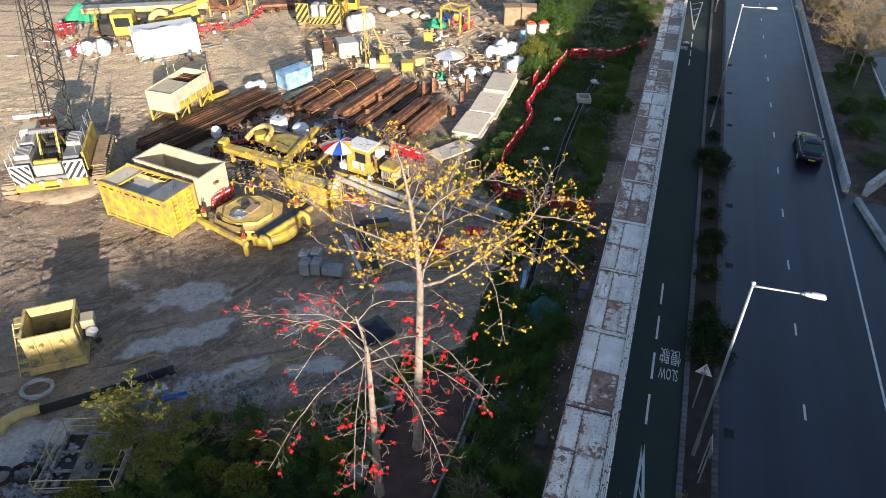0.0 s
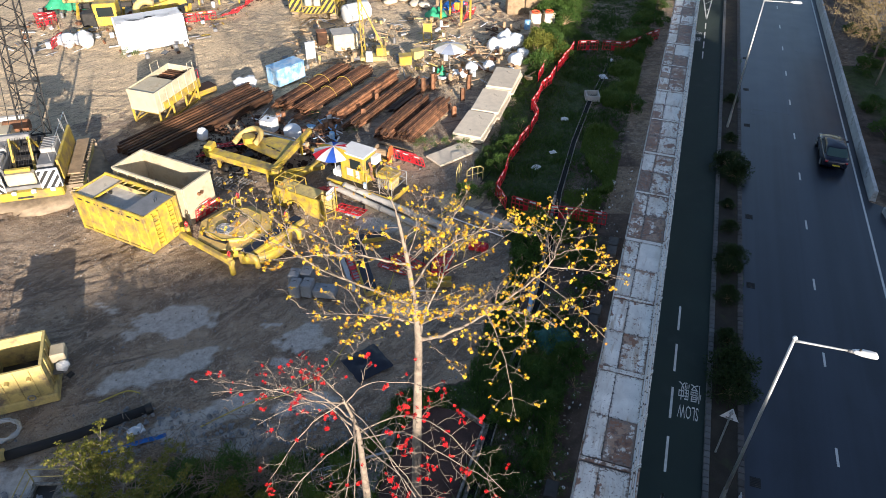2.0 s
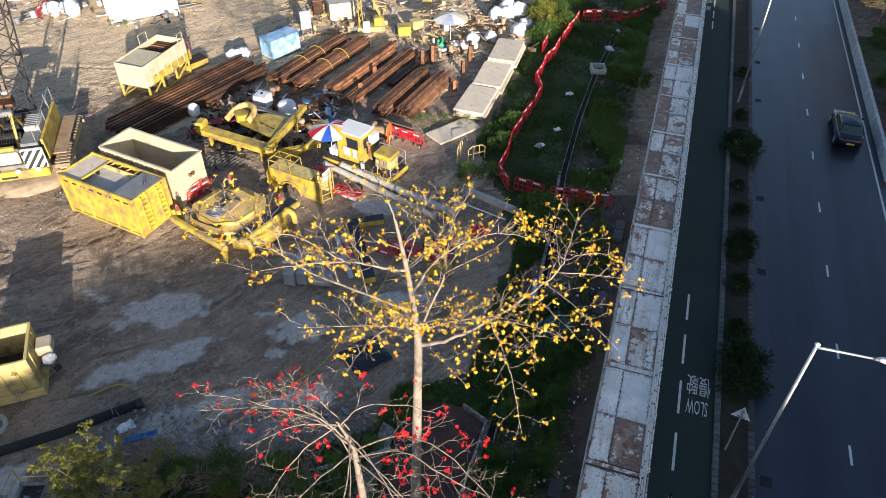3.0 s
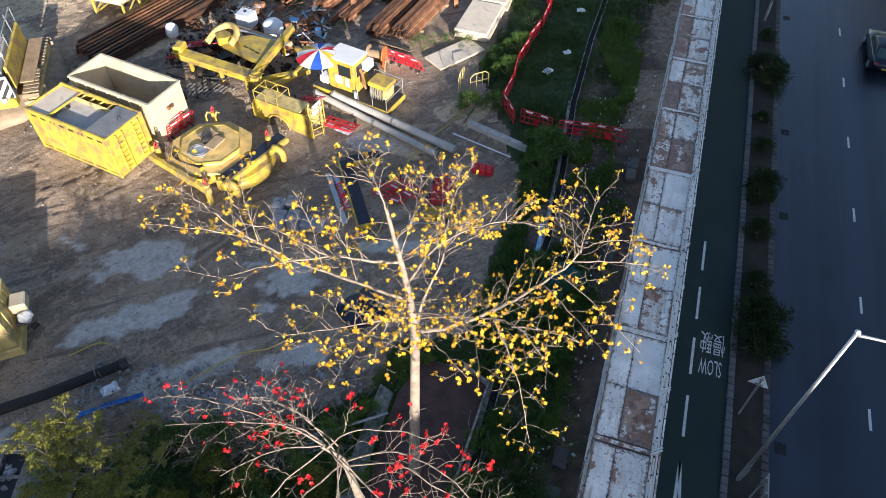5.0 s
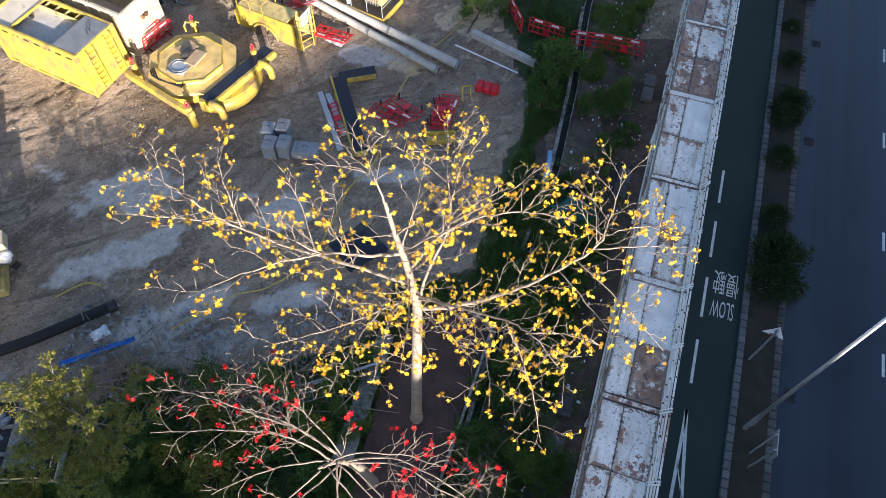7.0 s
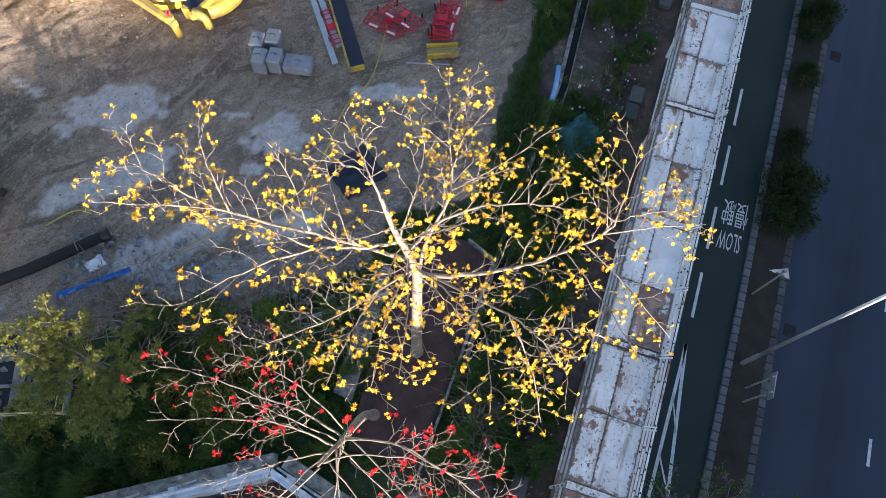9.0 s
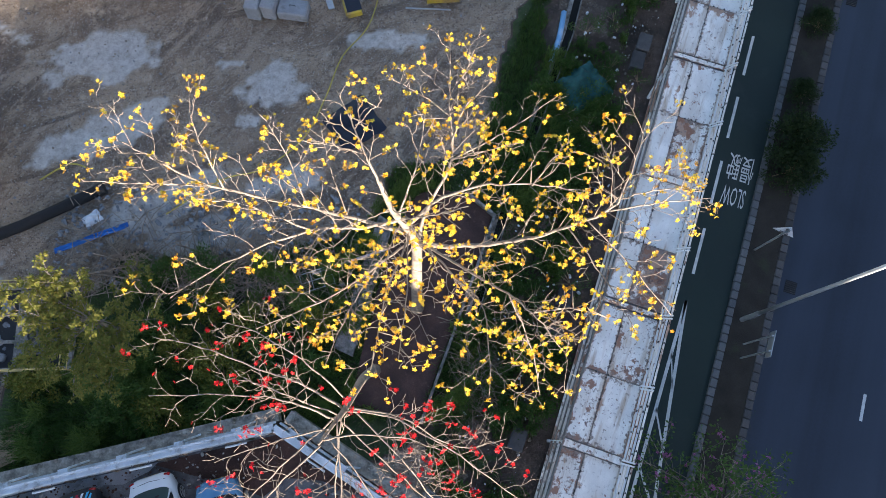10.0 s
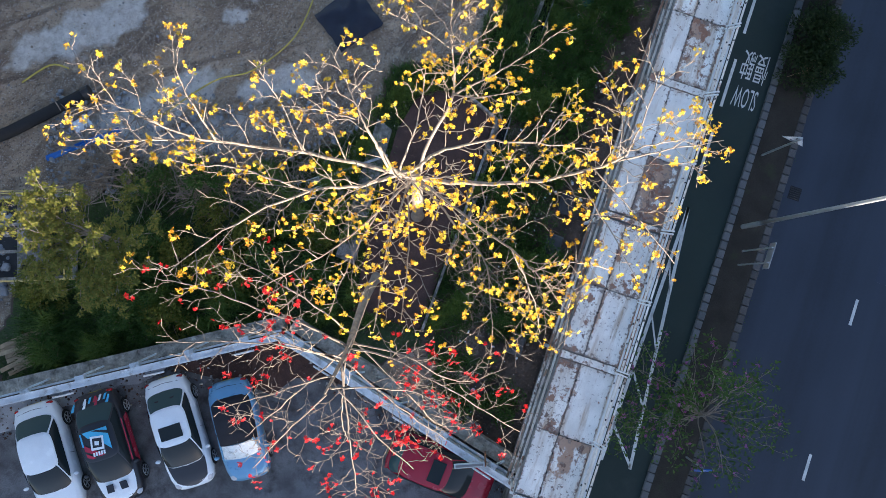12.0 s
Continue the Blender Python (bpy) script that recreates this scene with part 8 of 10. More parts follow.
def octagon_base():
    ob = thing("casing_oscillator", turned(-13.4, 36.1, 56), "yellow octagonal casing machine with a worn deck and hydraulic pipes", "machine")
    oct_ = lambda r, n=8: [(r * math.cos(2 * math.pi * (i + 0.5) / n), r * math.sin(2 * math.pi * (i + 0.5) / n)) for i in range(n)]
    part("lower_ring", Build().prism(oct_(2.0), 0.15, 0.85), yellow, ob)
    part("deck", Build().prism(oct_(2.25), 0.85, 1.0), sandy_deck, ob)
    part("raised_ring", Build().prism(oct_(1.6), 1.0, 1.25), sandy_deck, ob, "worn brown deck plate")
    rim = oct_(1.62)
    for (xa, ya), (xb, yb) in zip(rim, rim[1:] + rim[:1]):
        part("deck_edge", Build().beam((xa, ya, 1.23), (xb, yb, 1.23), 0.06, 0.09), yellow, ob, "worn yellow edge strip")
    part("pallet", Build().box((0.1, -0.25, 1.36), (1.0, 0.6, 0.12), 10, 0.01), wood, ob)
    part("pallet", Build().box((0.35, 0.6, 1.34), (0.9, 0.7, 0.1), -8, 0.01), wood, ob)
    part("motor", Build().blob((0.05, 0.25, 1.42), (0.35, 0.25, 0.2), 4, 0.4), dark_steel, ob)
    part("tray", Build().box((-0.75, 0.0, 1.3), (0.9, 0.9, 0.06), 20, 0.01), galvanised, ob)
    part("hose_coil", Build().tube([((0.32 + 0.01 * a) * math.cos(a * 0.5) - 0.75, (0.32 + 0.01 * a) * math.sin(a * 0.5), 1.36) for a in range(26)], 0.035, 6), grey_steel, ob)
    part("walkway_plate", Build().box((0.75, -2.35, 1.05), (4.3, 0.62, 0.07), bevel=0.01), black_sheet, ob, "black walkway plate")
    part("front_beam", Build().box((0.6, -2.75, 0.95), (4.6, 0.25, 0.3), bevel=0.05), yellow, ob)
    part("side_beam", Build().box((-2.35, -0.2, 0.95), (0.3, 4.6, 0.35), bevel=0.05), yellow, ob)
    for x in (-1.4, 1.9):
        part("pipe_bend", Build().bend([(x, -2.7, 1.05), (x, -3.0, 1.1), (x + 0.05, -3.25, 0.9), (x + 0.05, -3.3, 0.4)], 0.17, 12), yellow, ob, smooth=True)
    part("clamp_arc", Build().tube([(0.3 + 1.7 * math.cos(a), -1.6 + 1.6 * math.sin(a), 0.45) for a in [math.pi * (1.1 + 0.8 * i / 12) for i in range(13)]], 0.24, 10, squash=1.5), yellow, ob, smooth=True)
    ang = [math.pi * (1.08 + 0.84 * i / 12) for i in range(13)]
    arc_ = [(0.4 + 2.0 * math.cos(a), -1.5 + 1.75 * math.sin(a)) for a in ang] + [(0.4 + 1.0 * math.cos(a), -1.5 + 0.8 * math.sin(a)) for a in reversed(ang)]
    part("clamp_body", Build().prism(arc_, 0.15, 0.85), yellow, ob)
    for x, y in ((-2.3, -2.2), (-1.9, 2.0), (1.9, 1.9), (2.2, -2.0)):
        part("jack", Build().tube([(x, y, 0.0), (x, y, 1.3)], 0.16, 10), yellow, ob)
        part("lifting_eye", Build().tube([(x, y, 1.3), (x + 0.1, y, 1.5), (x, y, 1.66), (x - 0.1, y, 1.5), (x, y, 1.3)], 0.035, 6), red_plastic, ob, "red painted lifting eye")
    for i in range(3):
        part("hose", Build().tube([(-1.6 + 0.1 * i, 1.2, 1.05), (-1.9, 0.6 - 0.2 * i, 1.3), (-1.7, -0.2, 1.15), (-1.5 + 0.1 * i, -0.9, 1.1)], 0.04, 6), black_rubber, ob)
    for x, y in ((1.2, 1.6), (1.5, 1.2)):
        part("hook", Build().tube([(x, y, 1.25), (x, y, 1.6), (x + 0.15, y, 1.75), (x + 0.3, y, 1.6)], 0.05, 6), yellow, ob)
    return ob


octagon_base()


def body_frame():
    """A machine housing lying on its side, with a guard cage."""
    ob = thing("machine_housing", turned(-10.0, 39.6, -26), "yellow machine housing with an arched opening and guard cage", "machine part")
    L, Hh = 4.0, 1.5
    n = 10
    prof = [(-L / 2, 0.15), (-0.9, 0.15)] + [(-0.9 + 1.5 * (1 - math.cos(math.pi * i / n)) / 2 + 0.0, 0.15 + 0.75 * math.sin(math.pi * i / n)) for i in range(1, n)] + [(0.6, 0.15), (L / 2, 0.05), (L / 2, Hh), (-L / 2 + 0.3, Hh), (-L / 2, Hh - 0.5)]
    k = len(prof)
    b = Build()
    b.v = [(x, -0.65, z) for x, z in prof] + [(x, -0.57, z) for x, z in prof]
    b.f = [tuple(range(k)), tuple(range(2 * k - 1, k - 1, -1))] + [(i, (i + 1) % k, k + (i + 1) % k, k + i) for i in range(k)]
    part("side_plate", b, yellow, ob)
    part("top_plate", Build().box((-0.2, -0.1, Hh - 0.03), (L - 1.0, 1.0, 0.06), bevel=0.01), yellow_dusty, ob)
    part("back_plate", Build().box((0, 0.55, 0.75), (L, 0.07, 1.3), bevel=0.01), yellow_dusty, ob)
    for x in (-0.6, 0.4, 1.2):
        part("web", Build().box((x + 0.6, -0.67, 0.9), (0.06, 0.05, 1.1)), yellow, ob)
    for x in (-1.7, -0.9, -0.1):
        part("guard_bar", Build().tube([(x, -0.6, Hh), (x, -0.6, Hh + 0.5), (x, 0.5, Hh + 0.5), (x, 0.5, Hh)], 0.03, 6), yellow, ob)
    for y in (-0.6, -0.05, 0.5):
        part("guard_bar", Build().tube([(-1.7, y, Hh + 0.5), (-0.1, y, Hh + 0.5)], 0.03, 6), yellow, ob)
    for i in range(5):
        z = 0.2 + i * 0.42
        part("ladder_rung", Build().tube([(L / 2 + 0.1, -0.6, z), (L / 2 + 0.35, 0.0, z), (L / 2 + 0.1, 0.6, z)], 0.028, 6), yellow, ob)
    for y, dx in ((-0.6, 0.1), (0.0, 0.35), (0.6, 0.1)):
        part("ladder_post", Build().tube([(L / 2 + dx, y, 0.05), (L / 2 + dx, y, 2.0)], 0.03, 6), yellow, ob)
    part("paper_label", Build().box((L / 2 + 0.05, 0.1, 1.65), (0.03, 0.8, 0.7), bevel=0.01), white_paint, ob, "white notice panel")
    part("arch_trim", Build().tube([(-0.9 + 1.5 * (1 - math.cos(math.pi * i / n)) / 2, -0.72, 0.15 + 0.75 * math.sin(math.pi * i / n)) for i in range(n + 1)], 0.06, 6), yellow, ob)
    return ob


body_frame()


def clamp_machine():
    ob = thing("pile_clamp_machine", turned(-13.9, 44.6, -24), "large yellow casing clamp with beams and a bent hose", "machine")
    part("main_beam", Build().box((-0.4, -1.5, 1.0), (6.2, 0.5, 0.5), bevel=0.06), yellow, ob)
    part("beam_flange", Build().box((-0.4, -1.5, 1.28), (6.3, 0.75, 0.06), bevel=0.01), yellow, ob)
    part("beam_head", Build().box((-3.3, -1.3, 1.25), (0.6, 0.9, 0.8), 12, 0.1), yellow, ob)
    part("cross_arm", Build().beam((2.3, -1.7, 1.2), (2.0, 3.1, 1.75), 0.32, 0.4), yellow, ob)
    part("rear_beam", Build().box((-0.4, 2.5, 1.0), (5.2, 0.3, 0.3), bevel=0.04), wood, ob, "brown guide beam")
    part("rear_rail", Build().box((-0.4, 2.15, 1.2), (5.2, 0.12, 0.12), bevel=0.02), galvanised, ob)
    part("side_plate", Build().add([(-1.2, 0.0, 1.35), (1.9, -0.6, 1.4), (1.9, 1.8, 1.5), (-0.2, 1.8, 1.4), (-1.4, 0.9, 1.3)], [(0, 1, 2, 3, 4)]).add([(-1.2, 0.0, 1.25), (1.9, -0.6, 1.3), (1.9, 1.8, 1.4), (-0.2, 1.8, 1.3), (-1.4, 0.9, 1.2)], [(4, 3, 2, 1, 0)]), yellow, ob)
    for i in range(3):
        part("lettering_bar", Build().box((0.3 + i * 0.5, 0.5 - 0.1 * i, 1.42 + i * 0.005), (0.35, 0.09, 0.012), -10), dark_steel, ob)
    part("bent_hose", Build().bend([(-2.4, 0.1, 1.2), (-2.2, 0.9, 1.6), (-1.6, 1.4, 1.9), (-0.9, 1.3, 1.9), (-0.6, 0.8, 1.7), (-0.7, 0.3, 1.4)], 0.2, 14), sandy_deck, ob, "cream ribbed hose bend", smooth=True)
    part("drum", Build().tube([(-1.4, 0.6, 1.2), (-1.4, 0.6, 1.75)], 0.45, 14), yellow, ob)
    part("ring_arc", Build().tube([(2.3 + 1.5 * math.cos(a), 0.6 + 2.1 * math.sin(a), 0.6) for a in [math.pi * (-0.5 + i / 14) for i in range(15)]], 0.2, 8), yellow, ob, smooth=True)
    part("front_arm", Build().beam((2.2, -1.6, 0.8), (4.3, 1.2, 0.5), 0.3, 0.3), yellow, ob)
    for x in (-2.6, -0.3, 1.6):
        part("leg", Build().box((x, -1.45, 0.4), (0.2, 0.2, 0.8), bevel=0.02), yellow, ob)
        part("leg", Build().box((x, 2.4, 0.45), (0.18, 0.18, 0.9), bevel=0.02), yellow, ob)
    return ob


clamp_machine()


def cable_reel():
    ob = thing("cable_reel", turned(-5.5, 45.3, -10), "wooden cable reel with an orange painted flange on a stand", "reel")
    ax = 0.75
    for x, mt in ((-0.5, wood), (0.5, shade("orange_timber", (0.6, 0.16, 0.04), 0.7))):
        part("flange", Build().tube([(x - 0.04, 0, ax), (x + 0.04, 0, ax)], 0.68, 22), mt, ob)
    part("drum", Build().tube([(-0.5, 0, ax), (0.5, 0, ax)], 0.38, 16), wood, ob)
    for x in (-0.62, 0.62):
        part("stand", Build().beam((x, -0.5, 0.02), (x, 0, ax), 0.08), wood, ob)
        part("stand", Build().beam((x, 0.5, 0.02), (x, 0, ax), 0.08), wood, ob)
    return ob


cable_reel()


def steel_pipe(a, e, r, label, mat=None):
    a, e = Vector(a), Vector(e)
    d = (e - a).normalized()
    ob = thing("steel_pipe", Matrix.Translation(a), label, "pipe", "long steel pipes")
    b = Build().tube([(0, 0, 0), e - a], r, 16, caps=False)
    b.tube([e - a, (0, 0, 0)], r * 0.88, 16, caps=False)
    part("barrel", b, mat or concrete, ob, smooth=True)
    for f in (0.0, 0.5, 0.985):
        p = (e - a) * f
        part("collar", Build().tube([p, p + d * 0.12], r * 1.18, 16), grey_steel, ob)
    return ob


steel_pipe((-8.9, 42.2, 0.2), (-1.4, 36.85, 0.2), 0.19, "long pale steel pipe lying on the ground")
steel_pipe((-7.8, 42.0, 0.24), (-0.35, 37.2, 0.24), 0.23, "long grey steel pipe lying on the ground")


def l_frame():
    ob = thing("steel_corner_frame", Matrix(), "L-shaped black steel walkway frame with yellow edges", "steel frame")
    part("long_plate", Build().beam((-6.35, 36.1, 0.3), (-4.78, 31.45, 0.3), 0.62, 0.1), black_sheet, ob)
    part("short_plate", Build().beam((-6.3, 36.1, 0.304), (-4.55, 36.65, 0.304), 0.6, 0.1), black_sheet, ob)
    part("edge", Build().beam((-6.72, 36.1, 0.24), (-5.13, 31.35, 0.24), 0.08, 0.26), yellow, ob)
    part("edge", Build().beam((-5.9, 35.95, 0.24), (-4.5, 36.32, 0.24), 0.08, 0.26), yellow, ob)
    part("edge", Build().beam((-5.1, 31.28, 0.24), (-4.5, 31.48, 0.24), 0.1, 0.26), yellow, ob)
    part("pin", Build().tube([(-5.6, 36.3, 0.35), (-5.6, 36.3, 0.38)], 0.1, 12), dark_steel, ob)
    return ob


l_frame()
for (xa, ya), (xb, yb) in (((-7.2, 35.3), (-5.8, 31.7)), ((-6.8, 35.2), (-5.7, 32.6))):
    solid("plank", Build().beam((xa, ya, 0.06), (xb, yb, 0.06), 0.26, 0.06), galvanised, Matrix(), "grey metal plank lying on the ground", "plank", "planks")
solid("plank", Build().beam((-5.6, 20.2, 0.3), (-2.8, 21.3, 0.3), 0.09, 0.05), grey_concrete, Matrix(), "pale board lying across the weeds", "plank")
solid("plank", Build().beam((-2.7, 31.9, 0.03), (-0.8, 31.9, 0.03), 0.05, 0.05), galvanised, Matrix(), "thin metal bar lying on the ground", "bar")
solid("kerb_beam", Build().beam((0.3, 39.7, 0.16), (3.5, 37.6, 0.16), 0.3, 0.36), concrete, Matrix(), "long concrete kerb beam lying at the grass edge", "beam")
solid("white_pole", Build().tube([(-0.6, 38.9, 0.06), (2.6, 37.0, 0.06)], 0.04, 8), plastic_white, Matrix(), "thin white pole lying on the ground", "pole")
for x, y, d, s3 in ((-9.15, 32.3, -8, (0.6, 0.75, 0.85)), (-8.5, 32.5, -8, (0.6, 0.75, 0.85)), (-8.95, 31.45, -8, (0.6, 0.8, 0.85)), (-8.3, 31.5, -10, (0.58, 0.8, 0.85)), (-7.35, 31.45, -6, (1.25, 0.75, 0.5))):
    ob_ = thing("concrete_block", turned(x, y, d), "grey precast concrete block on the site ground", "concrete block", "concrete blocks")
    part("block", Build().box((0, 0, s3[2] / 2), s3, bevel=0.05), grey_concrete, ob_)
    part("lifting_loop", Build().tube([(-0.12, 0, s3[2]), (-0.1, 0, s3[2] + 0.1), (0.1, 0, s3[2] + 0.1), (0.12, 0, s3[2])], 0.014, 5), dark_steel, ob_)


def crate_tray():
    ob = thing("yellow_channel", turned(-1.15, 32.5, 6), "open yellow steel channel lying on the ground", "steel channel")
    part("bed", Build().box((0, 0, 0.06), (1.35, 0.5, 0.06), bevel=0.01), yellow_dusty, ob)
    for y in (-0.26, 0.26):
        part("side", Build().box((0, y, 0.2), (1.4, 0.06, 0.34), bevel=0.015), yellow, ob)
    return ob


crate_tray()


def trestle():
    ob = thing("trestle", turned(0.0, 35.3, 10), "small yellow A-shaped steel trestle", "trestle")
    for x in (-0.2, 0.2):
        part("leg", Build().beam((x, -0.32, 0.02), (x, 0, 0.75), 0.05), yellow, ob)
        part("leg", Build().beam((x, 0.32, 0.02), (x, 0, 0.75), 0.05), yellow, ob)
    part("top_bar", Build().beam((-0.28, 0, 0.77), (0.28, 0, 0.77), 0.06), yellow, ob)
    for z, w in ((0.2, 0.24), (0.42, 0.15)):
        part("rung", Build().beam((0.2, -w, z), (0.2, w, z), 0.035), yellow, ob)
        part("rung", Build().beam((-0.2, -w, z), (-0.2, w, z), 0.035), yellow, ob)
    return ob


trestle()


def water_barrier():
    ob = thing("water_barrier", turned(1.05, 35.75, -16), "red plastic water-filled barrier lying on its side", "barrier")
    for i in range(3):
        part("segment", Build().box((-0.38 + i * 0.38, 0, 0.24), (0.36, 0.6, 0.44), bevel=0.08), red_plastic, ob)
    part("core", Build().box((0, 0, 0.2), (1.2, 0.42, 0.3), bevel=0.06), red_plastic, ob)
    return ob


water_barrier()


# ---------------------------------------------------------------- red mesh barriers
def barrier_meshes():
    b = Build()
    b.tube([(-0.95, 0, 0.03), (-0.95, 0, 0.92), (-0.85, 0, 1.0), (0.85, 0, 1.0), (0.95, 0, 0.92), (0.95, 0, 0.03)], 0.028, 6)
    frame_me = b.mesh("outer_bar", red_plastic)
    rail = Build().box((0, 0, 0), (1.88, 0.035, 0.045)).mesh("rail", red_plastic)
    upright = Build().box((0, 0, 0), (0.04, 0.03, 0.9)).mesh("upright", red_plastic)
    panel = Build().box((0, 0, 0), (0.32, 0.034, 0.42), bevel=0.01).mesh("panel", red_plastic)
    foot = Build().box((0, 0, 0.02), (0.08, 0.5, 0.04), bevel=0.01).mesh("foot", black_rubber)
    refl = Build().box((0, 0, 0), (0.42, 0.042, 0.1), bevel=0.006).mesh("reflector", white_paint)
    return frame_me, rail, upright, panel, foot, refl


BAR = barrier_meshes()


def mesh_barrier(m, label="red plastic mesh barrier with white reflective strips", group="red barriers"):
    ob = thing("mesh_barrier", m, label, "barrier", group)
    part("outer_bar", BAR[0], None, ob)
    for z in (0.12, 0.5, 0.78):
        part("rail", BAR[1], None, ob).matrix_basis = Matrix.Translation((0, 0, z))
    for i in range(6):
        part("upright", BAR[2], None, ob).matrix_basis = Matrix.Translation((-0.72 + i * 0.288, 0, 0.5))
    part("panel", BAR[3], None, ob).matrix_basis = Matrix.Translation((0, 0, 0.35))
    for x in (-0.7, 0.7):
        part("foot", BAR[4], None, ob).matrix_basis = Matrix.Translation((x, 0, 0))
    for x in (-0.45, 0.45):
        part("reflector", BAR[5], None, ob, "white reflective strip").matrix_basis = Matrix.Translation((x, 0, 0.9))
    return ob


def barrier_line(pts):
    pts = [Vector((x, y, 0)) for x, y in pts]
    for a, e in zip(pts[:-1], pts[1:]):
        n = max(1, round((e - a).length / 2.0))
        for i in range(n):
            c = a.lerp(e, (i + 0.5) / n)
            d = e - a
            mesh_barrier(turned(c.x, c.y, math.degrees(math.atan2(d.y, d.x)) + (4 if i % 2 else -4)))


barrier_line([(8.96, 38.5), (5.4, 39.2), (2.8, 40.2), (2.3, 41.4), (3.4, 45.6), (4.1, 47.6), (5.9, 52.2), (5.55, 53.9), (6.6, 57.2), (7.5, 58.9), (7.9, 60.4)])
barrier_line([(8.4, 61.4), (8.95, 62.9), (10.3, 66.1), (12.9, 66.5), (15.0, 66.1), (18.8, 69.6)])
barrier_line([(6.5, 59.2), (6.95, 61.0)])
for i, (x, y, z, deg, tilt) in enumerate(((-6.4, 33.5, 0.12, 110, 82), (-3.5, 34.4, 0.05, -25, 86), (-2.7, 34.7, 0.12, -35, 80), (-1.7, 34.2, 0.1, 80, 84), (-1.6, 34.0, 0.18, 85, 80), (-1.5, 34.3, 0.26, 75, 82), (-6.9, 39.8, 0.1, -20, 82), (-6.8, 39.7, 0.2, -22, 80), (-16.4, 38.4, 0.0, 60, 8), (-16.0, 38.6, 0.0, 58, 14), (-9.4, 42.0, 0.1, 30, 75), (-3.9, 45.6, 0.0, -25, 15), (-3.4, 45.3, 0.0, -28, 20), (-17.6, 47.4, 0.1, 40, 70), (-16.9, 47.0, 0.15, 20, 60), (-18.6, 46.4, 0.1, 70, 72), (-41.6, 70.2, 0, 50, 10), (-43.2, 73, 0.1, 20, 60), (-42.6, 72, 0.2, 30, 50), (-38.2, 65.2, 0, 85, 10), (-28.0, 71.5, 0, 20, 5), (-26.2, 72.3, 0, 20, 5), (-24.4, 73.9, 0.1, 40, 60), (-23.9, 74.6, 0.2, 60, 50), (-23.2, 77.5, 0, 80, 10), (-0.6, 76.0, 0.0, 30, 10), (0.4, 74.5, 0, 60, 20))):
    mesh_barrier(turned(x, y, deg, z) @ Matrix.Rotation(radians(tilt), 4, "X"), "red plastic mesh barrier thrown down on the site", "loose red barriers")


# ---------------------------------------------------------------- crawler cranes and far plant
def lattice(ob, a, e, w, bays, r, mat):
    """A square lattice boom between two points."""
    a, e = Vector(a), Vector(e)
    d = (e - a).normalized()
    s = d.cross(Vector((0, 1, 0))).normalized()
    u = s.cross(d)
    cs_ = [(s * i + u * j) * w / 2 for i, j in ((-1, -1), (1, -1), (1, 1), (-1, 1))]
    for c in cs_:
        part("chord", Build().tube([a + c, e + c], r, 6), mat, ob)
    for k in range(bays):
        p, q = a.lerp(e, k / bays), a.lerp(e, (k + 1) / bays)
        for i in range(4):
            c0, c1 = cs_[i], cs_[(i + 1) % 4]
            if k % 2:
                c0, c1 = c1, c0
            part("lacing", Build().tube([p + c0, q + c1], r * 0.6, 5), mat, ob)
        if k % 4 == 0:
            part("batten", Build().tube([p + c for c in cs_ + cs_[:1]], r * 1.1, 5), mat, ob)


def track(ob, x, y0, y1, w=0.8, h=1.0):
    n = 40
    L = y1 - y0
    me = Build().box((0, 0, 0), (w, 0.2, 0.07), bevel=0.01).mesh("track_shoe", track_mud)
    r = h / 2 - 0.04
    straight = L - h
    per = 2 * straight + 2 * math.pi * r
    for i in range(n):
        t = per * i / n
        if t < straight:
            y, z, a = y0 + h / 2 + t, h - 0.04, 0
        elif t < straight + math.pi * r:
            f = (t - straight) / r
            y, z, a = y1 - h / 2 + r * math.sin(f), h / 2 + r * math.cos(f), -f
        elif t < 2 * straight + math.pi * r:
            y, z, a = y1 - h / 2 - (t - straight - math.pi * r), 0.04, 0
        else:
            f = (t - 2 * straight - math.pi * r) / r
            y, z, a = y0 + h / 2 - r * math.sin(f), h / 2 - r * math.cos(f), -f
        p = part("track_shoe", me, None, ob)
        p.matrix_basis = Matrix.Translation((x, y, z)) @ Matrix.Rotation(a, 4, "X")
    part("track_frame", Build().box((x, (y0 + y1) / 2, h / 2), (w * 0.6, L - 0.5, h * 0.6), bevel=0.08), yellow_dusty, ob)


stripe_dark = shade("dark_stripe_paint", (0.03, 0.03, 0.03), 0.5, vary=0.1)


